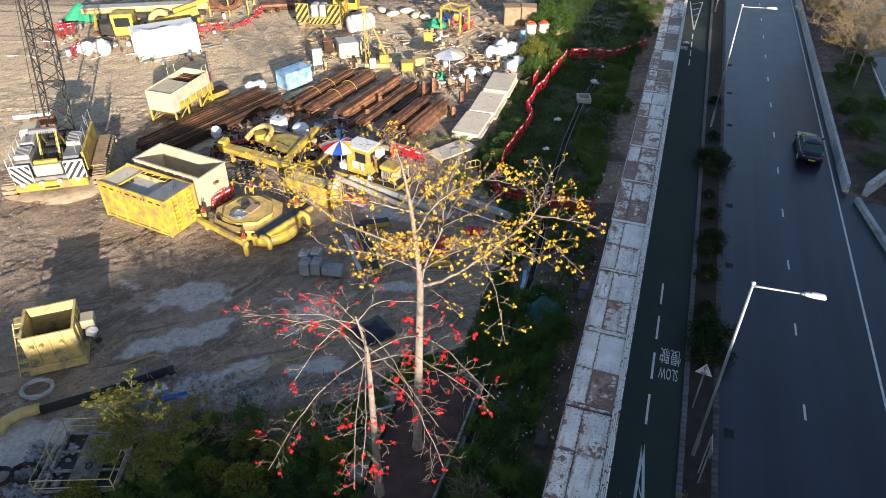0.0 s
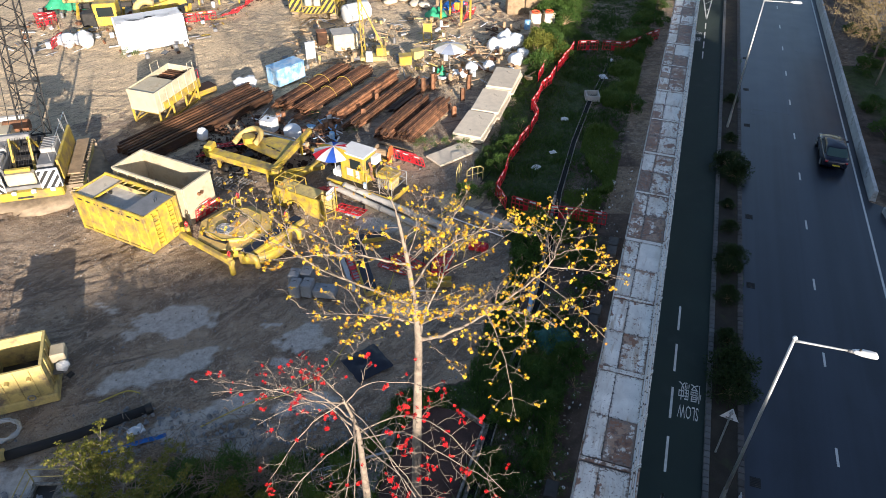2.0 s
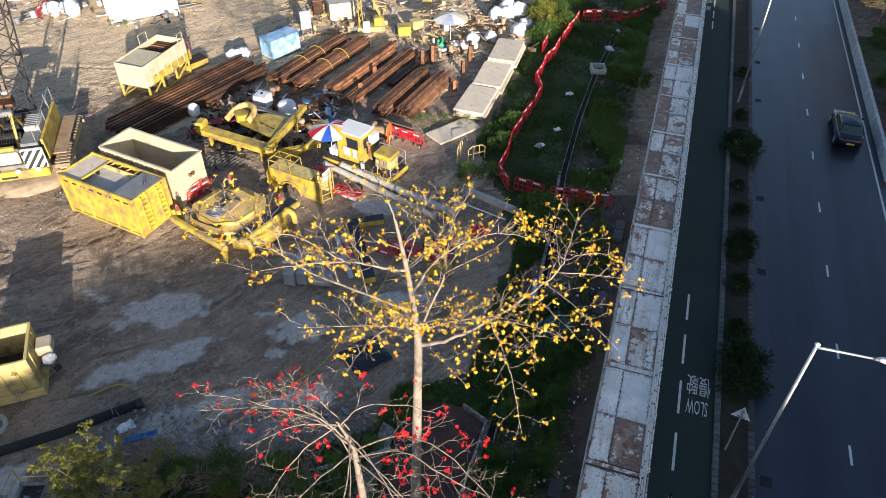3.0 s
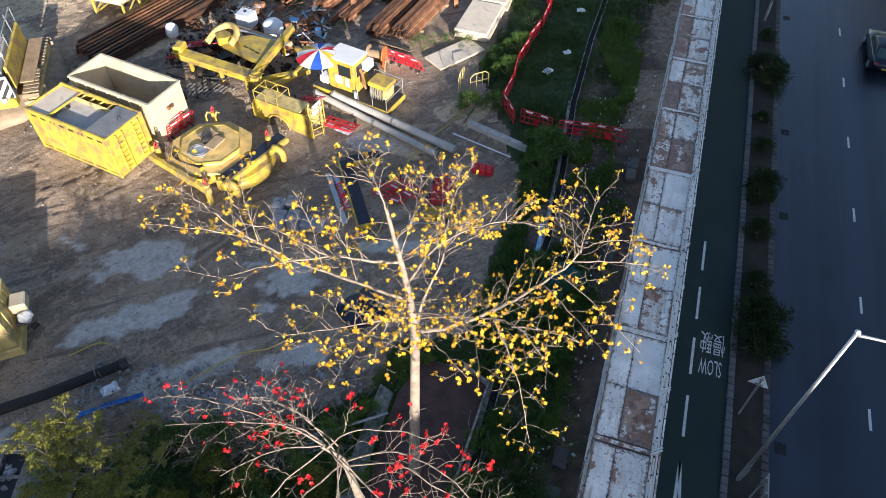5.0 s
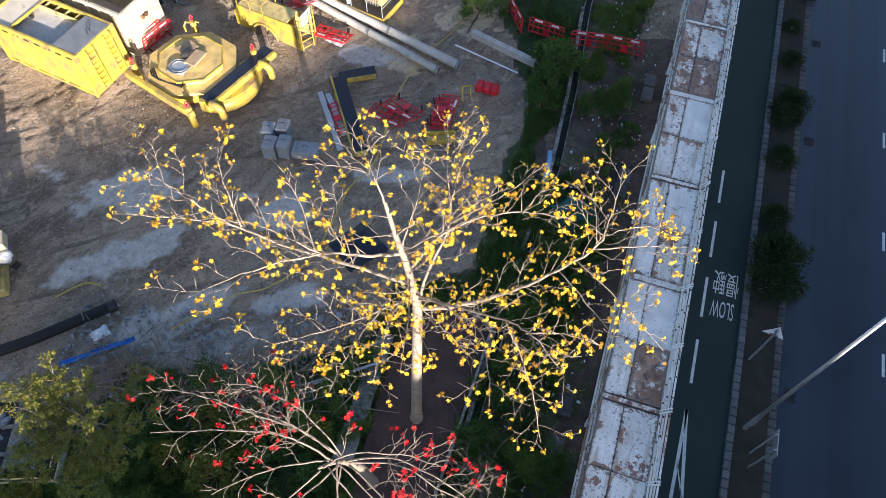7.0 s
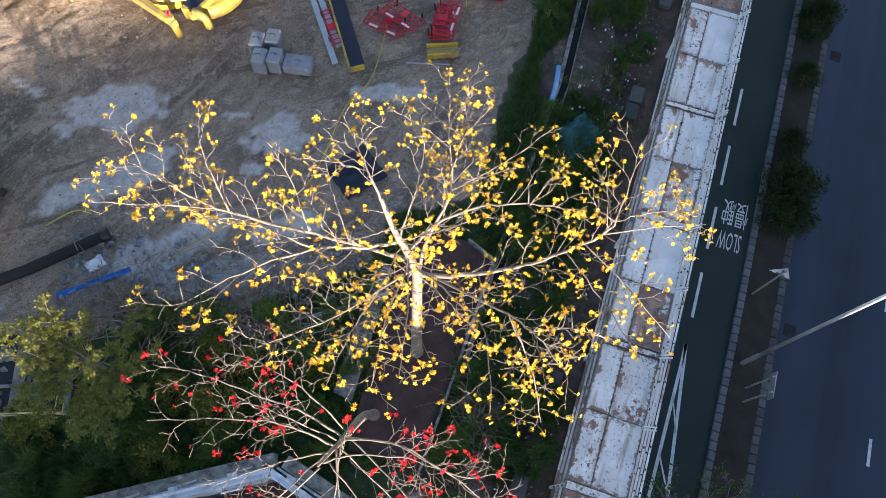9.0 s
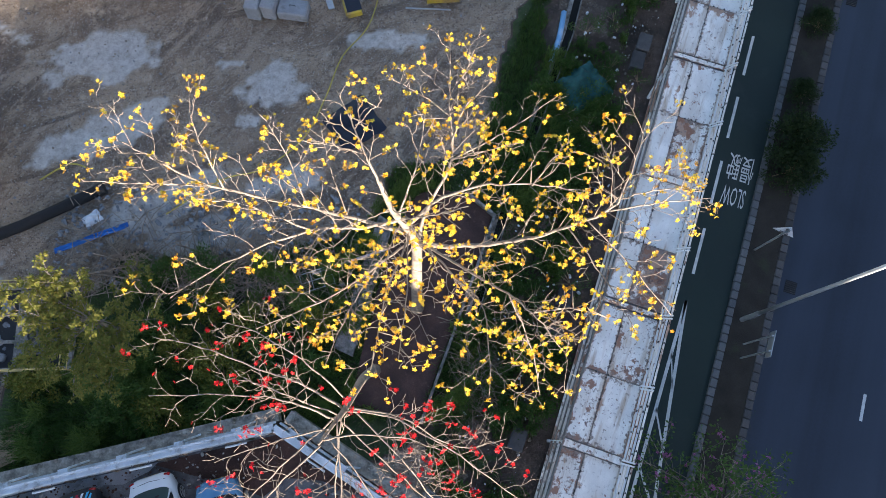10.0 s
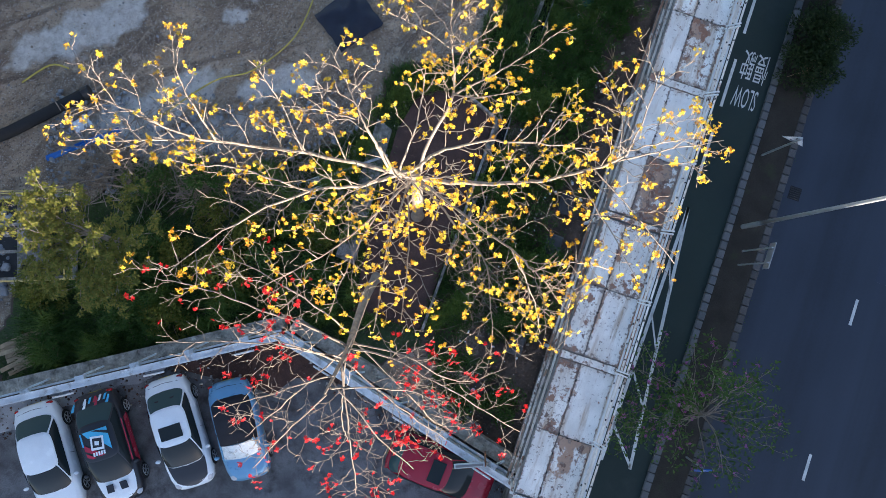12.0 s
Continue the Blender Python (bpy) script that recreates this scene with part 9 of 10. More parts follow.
def striped_plate(ob, x0, x1, y, z0, z1, n, base, slope=1):
    """A counterweight face with slanting hazard stripes."""
    part("counterweight_face", Build().box(((x0 + x1) / 2, y, (z0 + z1) / 2), (x1 - x0, 0.2, z1 - z0), bevel=0.04), base, ob)
    for i in range(n):
        sh = slope * (z1 - z0) * 0.7
        w_ = (x1 - x0 + abs(sh)) / n
        xa = x0 - max(sh, 0) + w_ * (i + 0.25)
        b = Build()
        xs = [xa, xa + w_ * 0.5, xa + w_ * 0.5 + sh, xa + sh]
        poly = [(xs[0], z0 + 0.05), (xs[1], z0 + 0.05), (xs[2], z1 - 0.05), (xs[3], z1 - 0.05)]
        for lim, sgn in ((x0 + 0.03, 1), (x1 - 0.03, -1)):
            cut = []
            for (xa_, za_), (xb_, zb_) in zip(poly, poly[1:] + poly[:1]):
                ina, inb = (xa_ - lim) * sgn >= 0, (xb_ - lim) * sgn >= 0
                if ina:
                    cut.append((xa_, za_))
                if ina != inb:
                    f = (lim - xa_) / (xb_ - xa_)
                    cut.append((lim, za_ + (zb_ - za_) * f))
            poly = cut
        if len(poly) < 3:
            continue
        b.add([(px_, y - 0.105, pz_) for px_, pz_ in poly], [tuple(range(len(poly)))])
        part("stripe", b, stripe_dark, ob)


def crawler_crane():
    ob = thing("crawler_crane", turned(-28.2, 41.7, 17) @ Matrix.Diagonal((1.12, 1.1, 1.12, 1)), "yellow crawler crane with a lattice boom and striped counterweight", "crane")
    track(ob, 2.45, -2.4, 3.6)
    track(ob, -2.6, -2.4, 3.6)
    part("car_body", Build().box((0, 0.6, 0.8), (4.2, 2.2, 0.6), bevel=0.08), yellow_dusty, ob)
    part("deck", Build().box((0, -0.1, 1.35), (3.9, 5.2, 0.3), bevel=0.04), grey_steel, ob)
    striped_plate(ob, -2.0, -0.9, -2.75, 1.25, 2.45, 5, white_paint, -1)
    striped_plate(ob, 0.9, 2.0, -2.75, 1.25, 2.45, 5, white_paint, 1)
    part("counterweight", Build().box((0, -2.7, 1.05), (4.0, 0.7, 0.5), bevel=0.08), yellow, ob)
    for x in (-1.5, -0.5, 0.5, 1.5):
        part("weight_lamp", Build().box((x, -3.02, 1.3), (0.26, 0.2, 0.2), bevel=0.04), white_paint, ob)
    part("name_bar", Build().box((0, -3.06, 1.0), (0.8, 0.02, 0.12)), dark_steel, ob)
    part("rear_panel", Build().box((0, -2.5, 1.95), (1.5, 0.5, 0.7), bevel=0.06), cream, ob)
    part("winch_guard", Build().box((0, -2.6, 2.5), (1.3, 0.25, 0.2), bevel=0.03), yellow, ob)
    for x in (-1.3, 1.3):
        part("engine_box", Build().box((x, -1.0, 2.0), (0.9, 2.6, 1.0), bevel=0.06), grey_steel, ob)
    part("side_housing", Build().box((1.95, 0.0, 2.0), (0.16, 4.4, 1.25), bevel=0.03), yellow, ob)
    part("walkway", Build().box((2.5, 0.2, 1.5), (0.7, 4.2, 0.06), bevel=0.01), wood, ob)
    for y in (-1.6, -0.2, 1.2, 2.4):
        part("rail_post", Build().tube([(1.9, y, 2.6), (1.9, y, 3.4)], 0.02, 6), galvanised, ob)
    part("rail", Build().tube([(1.9, -1.6, 3.4), (1.9, 2.4, 3.4)], 0.022, 6), galvanised, ob)
    for y in (-0.7, 0.5, 1.6):
        part("winch_drum", Build().tube([(-0.65, y, 2.0), (0.65, y, 2.0)], 0.38, 16), dark_steel, ob)
    part("cab", Build().box((-1.5, 1.9, 2.2), (1.0, 1.6, 1.5), bevel=0.08), cream, ob)
    part("cab_window", Build().box((-1.5, 2.72, 2.4), (0.8, 0.03, 0.9), bevel=0.02), car_glass, ob)
    for x in (-0.5, 0.5):
        part("gantry_leg", Build().beam((x, -1.6, 1.5), (x, -0.6, 3.5), 0.14), yellow, ob)
        part("gantry_leg", Build().beam((x, 1.0, 1.5), (x, -0.6, 3.5), 0.12), yellow, ob)
    part("sheave_block", Build().box((-0.2, -0.5, 3.5), (1.6, 0.35, 0.3), bevel=0.05), grey_steel, ob)
    for i in range(9):
        part("pendant_rope", Build().tube([(-0.55 + i * 0.13, -2.4, 2.3), (-0.55 + i * 0.13, -0.6, 3.55)], 0.012, 4), dark_steel, ob)
    for x in (-0.4, 0.4):
        part("hoist_rope", Build().tube([(x * 0.8, -0.5, 3.6), (x - 0.1, 10.8, 20.6)], 0.018, 4), dark_steel, ob)
    lattice(ob, (-0.1, 2.8, 1.9), (-0.1, 11.4, 20.5), 1.3, 26, 0.05, dark_steel)
    for x, y, w, ln in ((-1.35, -1.5, 0.85, 1.3), (1.3, -0.2, 0.8, 1.5), (-1.35, 0.1, 0.8, 1.1)):
        hood = part("engine_hood", Build().box((x, y, 2.62), (w, ln, 0.3), bevel=0.06), concrete, ob, "dusty grey slatted hood")
        for k in range(7):
            part("slat", Build().box((x, y - ln / 2 + 0.12 + k * (ln - 0.24) / 6, 2.79), (w * 0.86, 0.05, 0.05)), grey_steel, hood)
    part("rear_drum", Build().tube([(-1.6, 2.6, 2.7), (-0.2, 2.6, 2.7)], 0.36, 16), rust_steel, ob, "rusty winch drum")
    part("spreader_bar", Build().beam((-2.6, 2.9, 3.1), (-0.4, 2.9, 3.1), 0.22, 0.26), concrete, ob)
    for y in (-2.2, -1.2, -0.2, 0.8, 1.8):
        part("guard_post", Build().tube([(-2.25, y, 1.5), (-2.25, y, 2.6)], 0.02, 6), white_paint, ob)
    for z in (2.05, 2.6):
        part("guard_rail", Build().tube([(-2.25, -2.2, z), (-2.25, 1.8, z)], 0.02, 6), white_paint, ob)
    for x in (0.2, 0.7):
        part("oil_can", Build().tube([(x, 0.9, 1.5), (x, 0.9, 2.3)], 0.2, 10), yellow, ob)
    part("caked_mud", Build().blob((0, 0.5, 0.1), (3.6, 4.0, 0.35), 6, 0.3, 18, 8), track_mud, ob, smooth=True)
    for y in (-2.0, 2.0):
        part("light_post", Build().tube([(1.6, y, 2.5), (1.6, y, 3.2)], 0.02, 6), galvanised, ob)
    return ob


crawler_crane()


def drill_rig():
    ob = thing("rotary_rig", turned(-15.2, 75.4, -4), "yellow crawler rig with black-striped counterweight, tracks in mud", "rig")
    track(ob, -2.0, -2.2, 2.8, 0.7, 0.9)
    track(ob, 2.0, -2.2, 2.8, 0.7, 0.9)
    part("deck", Build().box((0, 0, 1.25), (4.2, 5.0, 0.35), bevel=0.05), yellow_dusty, ob)
    striped_plate(ob, -2.4, -1.0, -2.6, 0.9, 2.9, 5, yellow, 1)
    striped_plate(ob, 1.0, 2.4, -2.6, 0.9, 2.9, 5, yellow, 1)
    striped_plate(ob, -1.0, 1.0, -2.6, 0.75, 1.5, 6, yellow, 1)
    for x in (-0.5, 0.4):
        part("engine", Build().box((x, -1.7, 2.0), (0.7, 1.4, 1.4), bevel=0.15), concrete, ob)
    part("house", Build().box((1.9, 0.6, 2.3), (1.3, 3.2, 1.6), bevel=0.08), yellow, ob)
    part("cab", Build().box((2.9, 1.6, 2.2), (1.2, 1.7, 1.7), bevel=0.1), yellow, ob)
    part("cab_window", Build().box((2.9, 0.74, 2.5), (0.9, 0.03, 0.8), bevel=0.02), car_glass, ob)
    for i in range(4):
        part("rail_post", Build().tube([(2.6, -2.2 + i * 0.9, 1.4), (2.6, -2.2 + i * 0.9, 2.4)], 0.025, 6), yellow, ob)
    part("rail", Build().tube([(2.6, -2.2, 2.4), (2.6, 0.5, 2.4)], 0.025, 6), yellow, ob)
    return ob


drill_rig()
solid("white_fuel_tank", Build().tube([(-1.4, 0, 0.9), (-1.3, 0, 0.9), (1.3, 0, 0.9), (1.4, 0, 0.9)], [0.7, 0.9, 0.9, 0.7], 20), white_paint, turned(-11.0, 73.2, 40), "white cylindrical fuel tank beside the rig", "tank", smooth=True)


def small_derrick():
    ob = thing("drill_derrick", turned(-8.2, 63.4, 8), "small yellow drilling machine with a thin mast and stays", "drill")
    part("skid", Build().box((0, 0, 0.25), (2.4, 1.3, 0.4), bevel=0.05), yellow_dusty, ob)
    part("engine", Build().box((0.7, 0, 0.8), (0.9, 0.9, 0.8), bevel=0.1), yellow, ob)
    part("gearbox", Build().blob((-0.3, 0, 0.8), (0.35, 0.35, 0.4), 8, 0.3), dark_steel, ob)
    # a slim lattice mast with a raking pair of stays
    for dx, dy in ((-0.17, -0.15), (0.17, -0.15), (-0.17, 0.15), (0.17, 0.15)):
        part("mast_leg", Build().beam((-0.85 + dx, dy, 0.2), (-0.95 + dx * 0.7, dy * 0.7, 5.6), 0.07), yellow, ob)
    for k in range(9):
        z0, z1 = 0.5 + 0.55 * k, 1.05 + 0.55 * k
        sgn = 1 if k % 2 else -1
        for dy in (-0.14, 0.14):
            part("lacing", Build().beam((-0.87 - 0.15 * sgn, dy, z0), (-0.87 + 0.15 * sgn, dy, z1), 0.035), yellow, ob)
    part("crown", Build().box((-0.95, 0, 5.65), (0.9, 0.3, 0.2), bevel=0.04), yellow, ob)
    part("pulley", Build().tube([(-1.15, -0.06, 5.55), (-1.15, 0.06, 5.55)], 0.17, 12), dark_steel, ob)
    for y in (-0.4, 0.4):
        part("stay", Build().beam((-0.9, y * 0.2, 5.4), (1.15, y, 0.5), 0.06), yellow, ob)
    part("stay_brace", Build().beam((0.1, -0.22, 3.0), (0.1, 0.22, 3.0), 0.05), yellow, ob)
    part("rope", Build().tube([(-1.15, 0, 5.6), (-1.15, 0, 0.4)], 0.015, 4), dark_steel, ob)
    part("control_box", Build().box((-0.4, -0.75, 0.6), (0.6, 0.5, 0.9), bevel=0.05), white_paint, ob)
    return ob


small_derrick()


def gantry():
    ob = thing("yellow_gantry", turned(-0.9, 73.9, -30), "open yellow steel gantry over stores", "gantry")
    for x in (-1.2, 1.2):
        for y in (-0.9, 0.9):
            part("post", Build().box((x, y, 1.25), (0.18, 0.18, 2.5), bevel=0.02), yellow, ob)
        part("top_beam", Build().box((x, 0, 2.5), (0.2, 2.0, 0.2), bevel=0.02), yellow, ob)
    for y in (-0.9, 0.9):
        part("top_beam", Build().box((0, y, 2.504), (2.6, 0.2, 0.2), bevel=0.02), yellow, ob)
    part("hoist", Build().box((0.7, -0.9, 1.8), (0.5, 0.4, 0.7), bevel=0.04), yellow, ob)
    return ob


gantry()


def small_cage(x, y, deg, hh=1.9):
    ob = thing("yellow_cage", turned(x, y, deg), "upright yellow steel cage frame", "cage")
    for ax in (-0.4, 0.4):
        for ay in (-0.3, 0.3):
            part("post", Build().box((ax, ay, hh / 2), (0.07, 0.07, hh)), yellow, ob)
    for z in (0.1, hh * 0.5, hh):
        part("ring", Build().tube([(-0.4, -0.3, z), (0.4, -0.3, z), (0.4, 0.3, z), (-0.4, 0.3, z), (-0.4, -0.3, z)], 0.035, 6), yellow, ob)
    part("panel", Build().box((0, -0.3, hh * 0.75), (0.7, 0.03, hh * 0.4)), yellow, ob)
    return ob


small_cage(-3.5, 67.9, 5)


def lying_rig():
    """A dismantled drilling mast on trestles at the back of the site."""
    ob = thing("dismantled_rig_mast", turned(-34.0, 73.2, 12), "long dismantled yellow rig mast lying on supports", "machine part")
    part("mast_beam", Build().box((0, 0.6, 1.9), (13.0, 0.9, 0.6), bevel=0.08), yellow_dusty, ob)
    part("mast_flange", Build().box((0, 0.6, 2.24), (13.0, 1.3, 0.08), bevel=0.01), concrete, ob)
    for i in range(6):
        part("support", Build().beam((-5.5 + i * 2.2, 0.0, 0.0), (-5.2 + i * 2.2, 0.4, 1.6), 0.22), yellow, ob)
        # added dark boxes that stand in for the shade below the mast
        part("shadow_box", Build().box((-4.4 + i * 2.0, -0.2, 1.4), (1.1, 0.5, 0.5), bevel=0.05), dark_steel, ob)
    part("cab", Build().box((-1.9, -2.2, 1.3), (2.2, 1.6, 2.2), bevel=0.08), yellow, ob)
    part("cab_window", Build().box((-1.9, -3.02, 1.6), (1.5, 0.03, 0.9), bevel=0.02), car_glass, ob)
    part("bracket_arm", Build().beam((0.6, -2.0, 0.8), (5.5, -0.9, 1.9), 0.6, 0.8), yellow, ob)
    part("bracket_arm", Build().beam((3.0, -1.2, 1.9), (6.5, 0.3, 2.6), 0.3, 0.5), yellow, ob)
    part("bend_pipe", Build().bend([(1.0, -2.6, 0.6), (0.9, -2.2, 1.6), (1.6, -1.9, 2.1), (2.6, -1.8, 1.9)], 0.35, 12), yellow_dusty, ob, smooth=True)
    part("engine", Build().box((-3.6, -2.4, 0.9), (1.4, 1.4, 1.3), bevel=0.1), dark_steel, ob)
    return ob


lying_rig()


def hose_rack(x, y):
    ob = thing("hose_rack", turned(x, y, 8), "rusty hoses hanging from a yellow frame", "hoses")
    part("top_bar", Build().beam((-2.2, 0, 2.2), (2.2, 0, 2.2), 0.2), yellow, ob)
    for sx in (-2.1, 0, 2.1):
        part("post", Build().beam((sx, 0, 0), (sx, 0, 2.2), 0.16), yellow, ob)
    for i in range(8):
        w = 1.9 - 0.12 * i
        part("hose", Build().tube([(w * math.cos(a), -0.25 - 0.03 * i, 2.1 + 1.3 * math.sin(a) * (1 - 0.05 * i)) for a in [math.pi * (1 + k / 10) for k in range(11)]], 0.05, 5), rust_steel, ob)
    return ob


hose_rack(-26.3, 77.2)
steel_stack(-29.5, 79.5, 8, 6.0, 7, 2, 0.3, 0.3, SL, 21)
steel_stack(-20.5, 80.5, 12, 6.0, 6, 2, 0.3, 0.3, SL, 22)
for i, (x, y) in enumerate(((-6.5, 79.5), (-8.0, 78.4), (-5.4, 78.0), (-9.4, 79.8), (-4.2, 77.4))):
    solid("earth_sack", Build().blob((0, 0, 0.25), (0.9, 0.5, 0.3), i + 50, 0.3), pale_concrete, turned(x, y, i * 37), "flat tan sack of earth", "sack", "earth sacks", smooth=True)
for i, (x, y, d, ln) in enumerate(((1.4, 64.2, 15, 3.0), (2.6, 65.0, -10, 2.5), (-0.9, 59.4, 40, 2.2), (-2.6, 66.0, 70, 2.4), (1.0, 62.7, 5, 3.2), (-10.5, 63.2, 10, 3.0), (-11.2, 62.4, 6, 3.2), (-4.8, 47.6, -25, 3.0), (-7.6, 47.4, -30, 2.0), (2.4, 60.0, 72, 3.5))):
    solid("plank", Build().box((0, 0, 0.09), (ln, 0.22, 0.08), bevel=0.01), wood, turned(x, y, d), "weathered timber plank on the ground", "plank", "timber planks")


def grille(x, y, deg):
    ob = thing("steel_grille", turned(x, y, deg), "dark steel ladder grille lying on the ground", "grille")
    for y2 in (-0.5, 0.0, 0.5):
        part("bar", Build().box((0, y2, 0.1), (2.2, 0.06, 0.06)), grey_steel, ob)
    for i in range(9):
        part("bar", Build().box((-1.05 + i * 0.26, 0, 0.14), (0.04, 1.1, 0.04)), grey_steel, ob)
    return ob


grille(-15.8, 42.1, -18)
grille(-15.3, 42.5, -25)


def hoop_rail(x, y, deg):
    ob = thing("hoop_barrier", turned(x, y, deg), "yellow tubular hoop barrier standing in the weeds", "barrier", "hoop barriers")
    part("hoop", Build().tube([(-0.6, 0, 0), (-0.6, 0, 0.9), (-0.35, 0, 1.1), (0.35, 0, 1.1), (0.6, 0, 0.9), (0.6, 0, 0)], 0.03, 6), yellow_dusty, ob)
    part("rail", Build().tube([(-0.6, 0, 0.55), (0.6, 0, 0.55)], 0.025, 6), yellow_dusty, ob)
    for x2 in (-0.2, 0.2):
        part("upright", Build().tube([(x2, 0, 0), (x2, 0, 1.1)], 0.02, 6), yellow_dusty, ob)
    return ob


hoop_rail(0.9, 43.3, 25)
hoop_rail(-0.2, 43.5, 75)


# near left corner: pipe, coils and a steel pit walkway
def black_pipe():
    ob = thing("black_pipe", Matrix(), "black site pipe with a yellow elbow at its end", "pipe")
    part("barrel", Build().tube([(-19.4, 20.5, 0.12), (-16.8, 21.75, 0.1), (-14.1, 23.3, 0.1)], 0.22, 14), black_rubber, ob, smooth=True)
    part("collar", Build().tube([(-14.25, 23.21, 0.1), (-14.0, 23.36, 0.1)], 0.25, 14), dark_steel, ob)
    part("elbow", Build().tube([(-19.3, 20.55, 0.25), (-20.0, 20.2, 0.27), (-20.4, 19.7, 0.3), (-20.4, 19.1, 0.3)], 0.27, 14), yellow_dusty, ob, "yellow steel elbow", smooth=True)
    return ob


black_pipe()


def coil(x, y, r, mat, label, turns=10):
    rng = random.Random(int(x * 10))
    pts = []
    for i in range(turns * 16):
        a = i * 2 * math.pi / 16
        rr = r * (0.8 + 0.25 * rng.random())
        pts.append((rr * math.cos(a), rr * 0.85 * math.sin(a), 0.05 + 0.02 * (i / 16) + 0.02 * rng.random()))
    return solid("hose_coil", Build().tube(pts, 0.035, 5), mat, Matrix.Translation((x, y, 0)), label, "hose", "hose coils", smooth=True)


coil(-20.1, 21.8, 0.75, galvanised, "loose coil of grey hose on the ground")
coil(-18.2, 17.1, 0.6, black_rubber, "loose coil of black hose on pale rubble")
coil(-19.2, 16.9, 0.55, black_rubber, "loose coil of black hose on pale rubble")


def pit_walkway():
    ob = thing("pit_frame", turned(-15.7, 17.8, 4), "rusty steel pit frame with grid floor and yellow handrails", "steel frame")
    for x in (-1.5, -0.5, 0.55, 1.5):
        part("joist", Build().box((x, 0, 0.16), (0.14, 3.2, 0.16), bevel=0.01), mossy_concrete, ob)
    for y in (-1.5, -0.5, 0.5, 1.5):
        part("crossbar", Build().box((0, y, 0.22), (3.2, 0.12, 0.08)), mossy_concrete, ob)
    part("plate", Build().box((0.05, 0.2, 0.24), (0.95, 2.4, 0.05), bevel=0.01), mossy_concrete, ob)
    part("pit_floor", Build().box((0, 0, 0.06), (3.1, 3.1, 0.05)), dark_steel, ob)
    part("hole_ring", Build().tube([(0.12 * math.cos(a) + 0.05, 0.16 * math.sin(a) - 0.3, 0.28) for a in [i * math.pi / 8 for i in range(17)]], 0.04, 6), dark_steel, ob)
    for x in (-1.6, 1.6):
        for y in (-1.6, 0, 1.6):
            part("rail_post", Build().tube([(x, y, 0.1), (x, y, 1.1)], 0.025, 6), yellow_dusty, ob)
        for z in (0.6, 1.1):
            part("rail", Build().tube([(x, -1.6, z), (x, 1.6, z)], 0.025, 6), yellow_dusty, ob)
    for z in (0.6, 1.1):
        part("rail", Build().tube([(-1.6, 1.6, z), (1.6, 1.6, z)], 0.025, 6), yellow_dusty, ob)
        part("rail", Build().tube([(-1.6, -1.6, z), (1.6, -1.6, z)], 0.025, 6), yellow_dusty, ob)
    return ob


pit_walkway()

# hoses and cables on the ground
def ground_hose(pts, r, mat, label):
    fine = []
    P = [Vector((x, y, 0.04)) for x, y in pts]
    for i in range(len(P) - 1):
        p0, p1, p2, p3 = P[max(i - 1, 0)], P[i], P[i + 1], P[min(i + 2, len(P) - 1)]
        for k in range(6):
            t = k / 6
            fine.append(0.5 * ((2 * p1) + (p2 - p0) * t + (2 * p0 - 5 * p1 + 4 * p2 - p3) * t * t + (3 * p1 - p0 - 3 * p2 + p3) * t ** 3))
    fine.append(P[-1])
    return solid("hose", Build().tube(fine, r, 5), mat, Matrix(), label, "hose", "ground hoses", smooth=True)


hose_yellow = shade("yellow_hose", (0.5, 0.4, 0.08), 0.6, vary=0.1)
ground_hose([(0.6, 43.0), (-0.6, 40.2), (-2.0, 38.2), (-3.4, 35.3), (-4.1, 31.3), (-5.2, 29.5), (-5.75, 27.6), (-6.5, 25.75), (-8.0, 24.4), (-9.5, 23.9), (-11.5, 22.4)], 0.03, hose_yellow, "thin yellow hose trailing across the ground")
ground_hose([(-16.6, 23.6), (-15.6, 24.3), (-14.9, 24.2)], 0.035, hose_yellow, "short yellow hose lying on the ground")
ground_hose([(4.0, 32.0), (3.8, 30.8), (3.45, 29.6)], 0.13, blue_paint, "blue plastic pipe lying beside the drain")
ground_hose([(3.0, 46.5), (1.8, 44.0), (0.8, 41.8), (0.0, 39.8)], 0.025, black_rubber, "thin dark cable lying in the grass")


def scrap(n, box, mat, seed, label, top=0.35, size=1.0):
    """Bars, plates, tubes and blocks lying across one another."""
    rng = random.Random(seed)
    b = Build()
    for _ in range(n):
        p = Vector((rng.uniform(box[0], box[1]), rng.uniform(box[2], box[3]), rng.uniform(0.04, top)))
        d = Vector((rng.uniform(-1, 1), rng.uniform(-1, 1), rng.uniform(-.12, .12))).normalized()
        k = rng.random()
        ln = rng.uniform(0.3, 1.7) * size
        if k < 0.4:
            b.beam(p - d * ln / 2, p + d * ln / 2, rng.uniform(0.04, 0.12), rng.uniform(0.03, 0.1))
        elif k < 0.65:
            b.tube([p - d * ln / 2, p + d * ln / 2], rng.uniform(0.02, 0.07), 6)
        elif k < 0.85:
            b.box((0, 0, 0), (rng.uniform(0.3, 0.8), rng.uniform(0.25, 0.6), rng.uniform(0.03, 0.3)), bevel=0.012, m=Matrix.Translation(p) @ Euler((rng.uniform(-.2, .2), rng.uniform(-.2, .2), rng.random() * 6)).to_matrix().to_4x4())
        else:
            b.tube([p, p + Vector((0, 0, rng.uniform(0.25, 0.6)))], rng.uniform(0.1, 0.22), 10)
    return solid("scrap", b, mat, Matrix(), label, "scrap", kind="stuff")


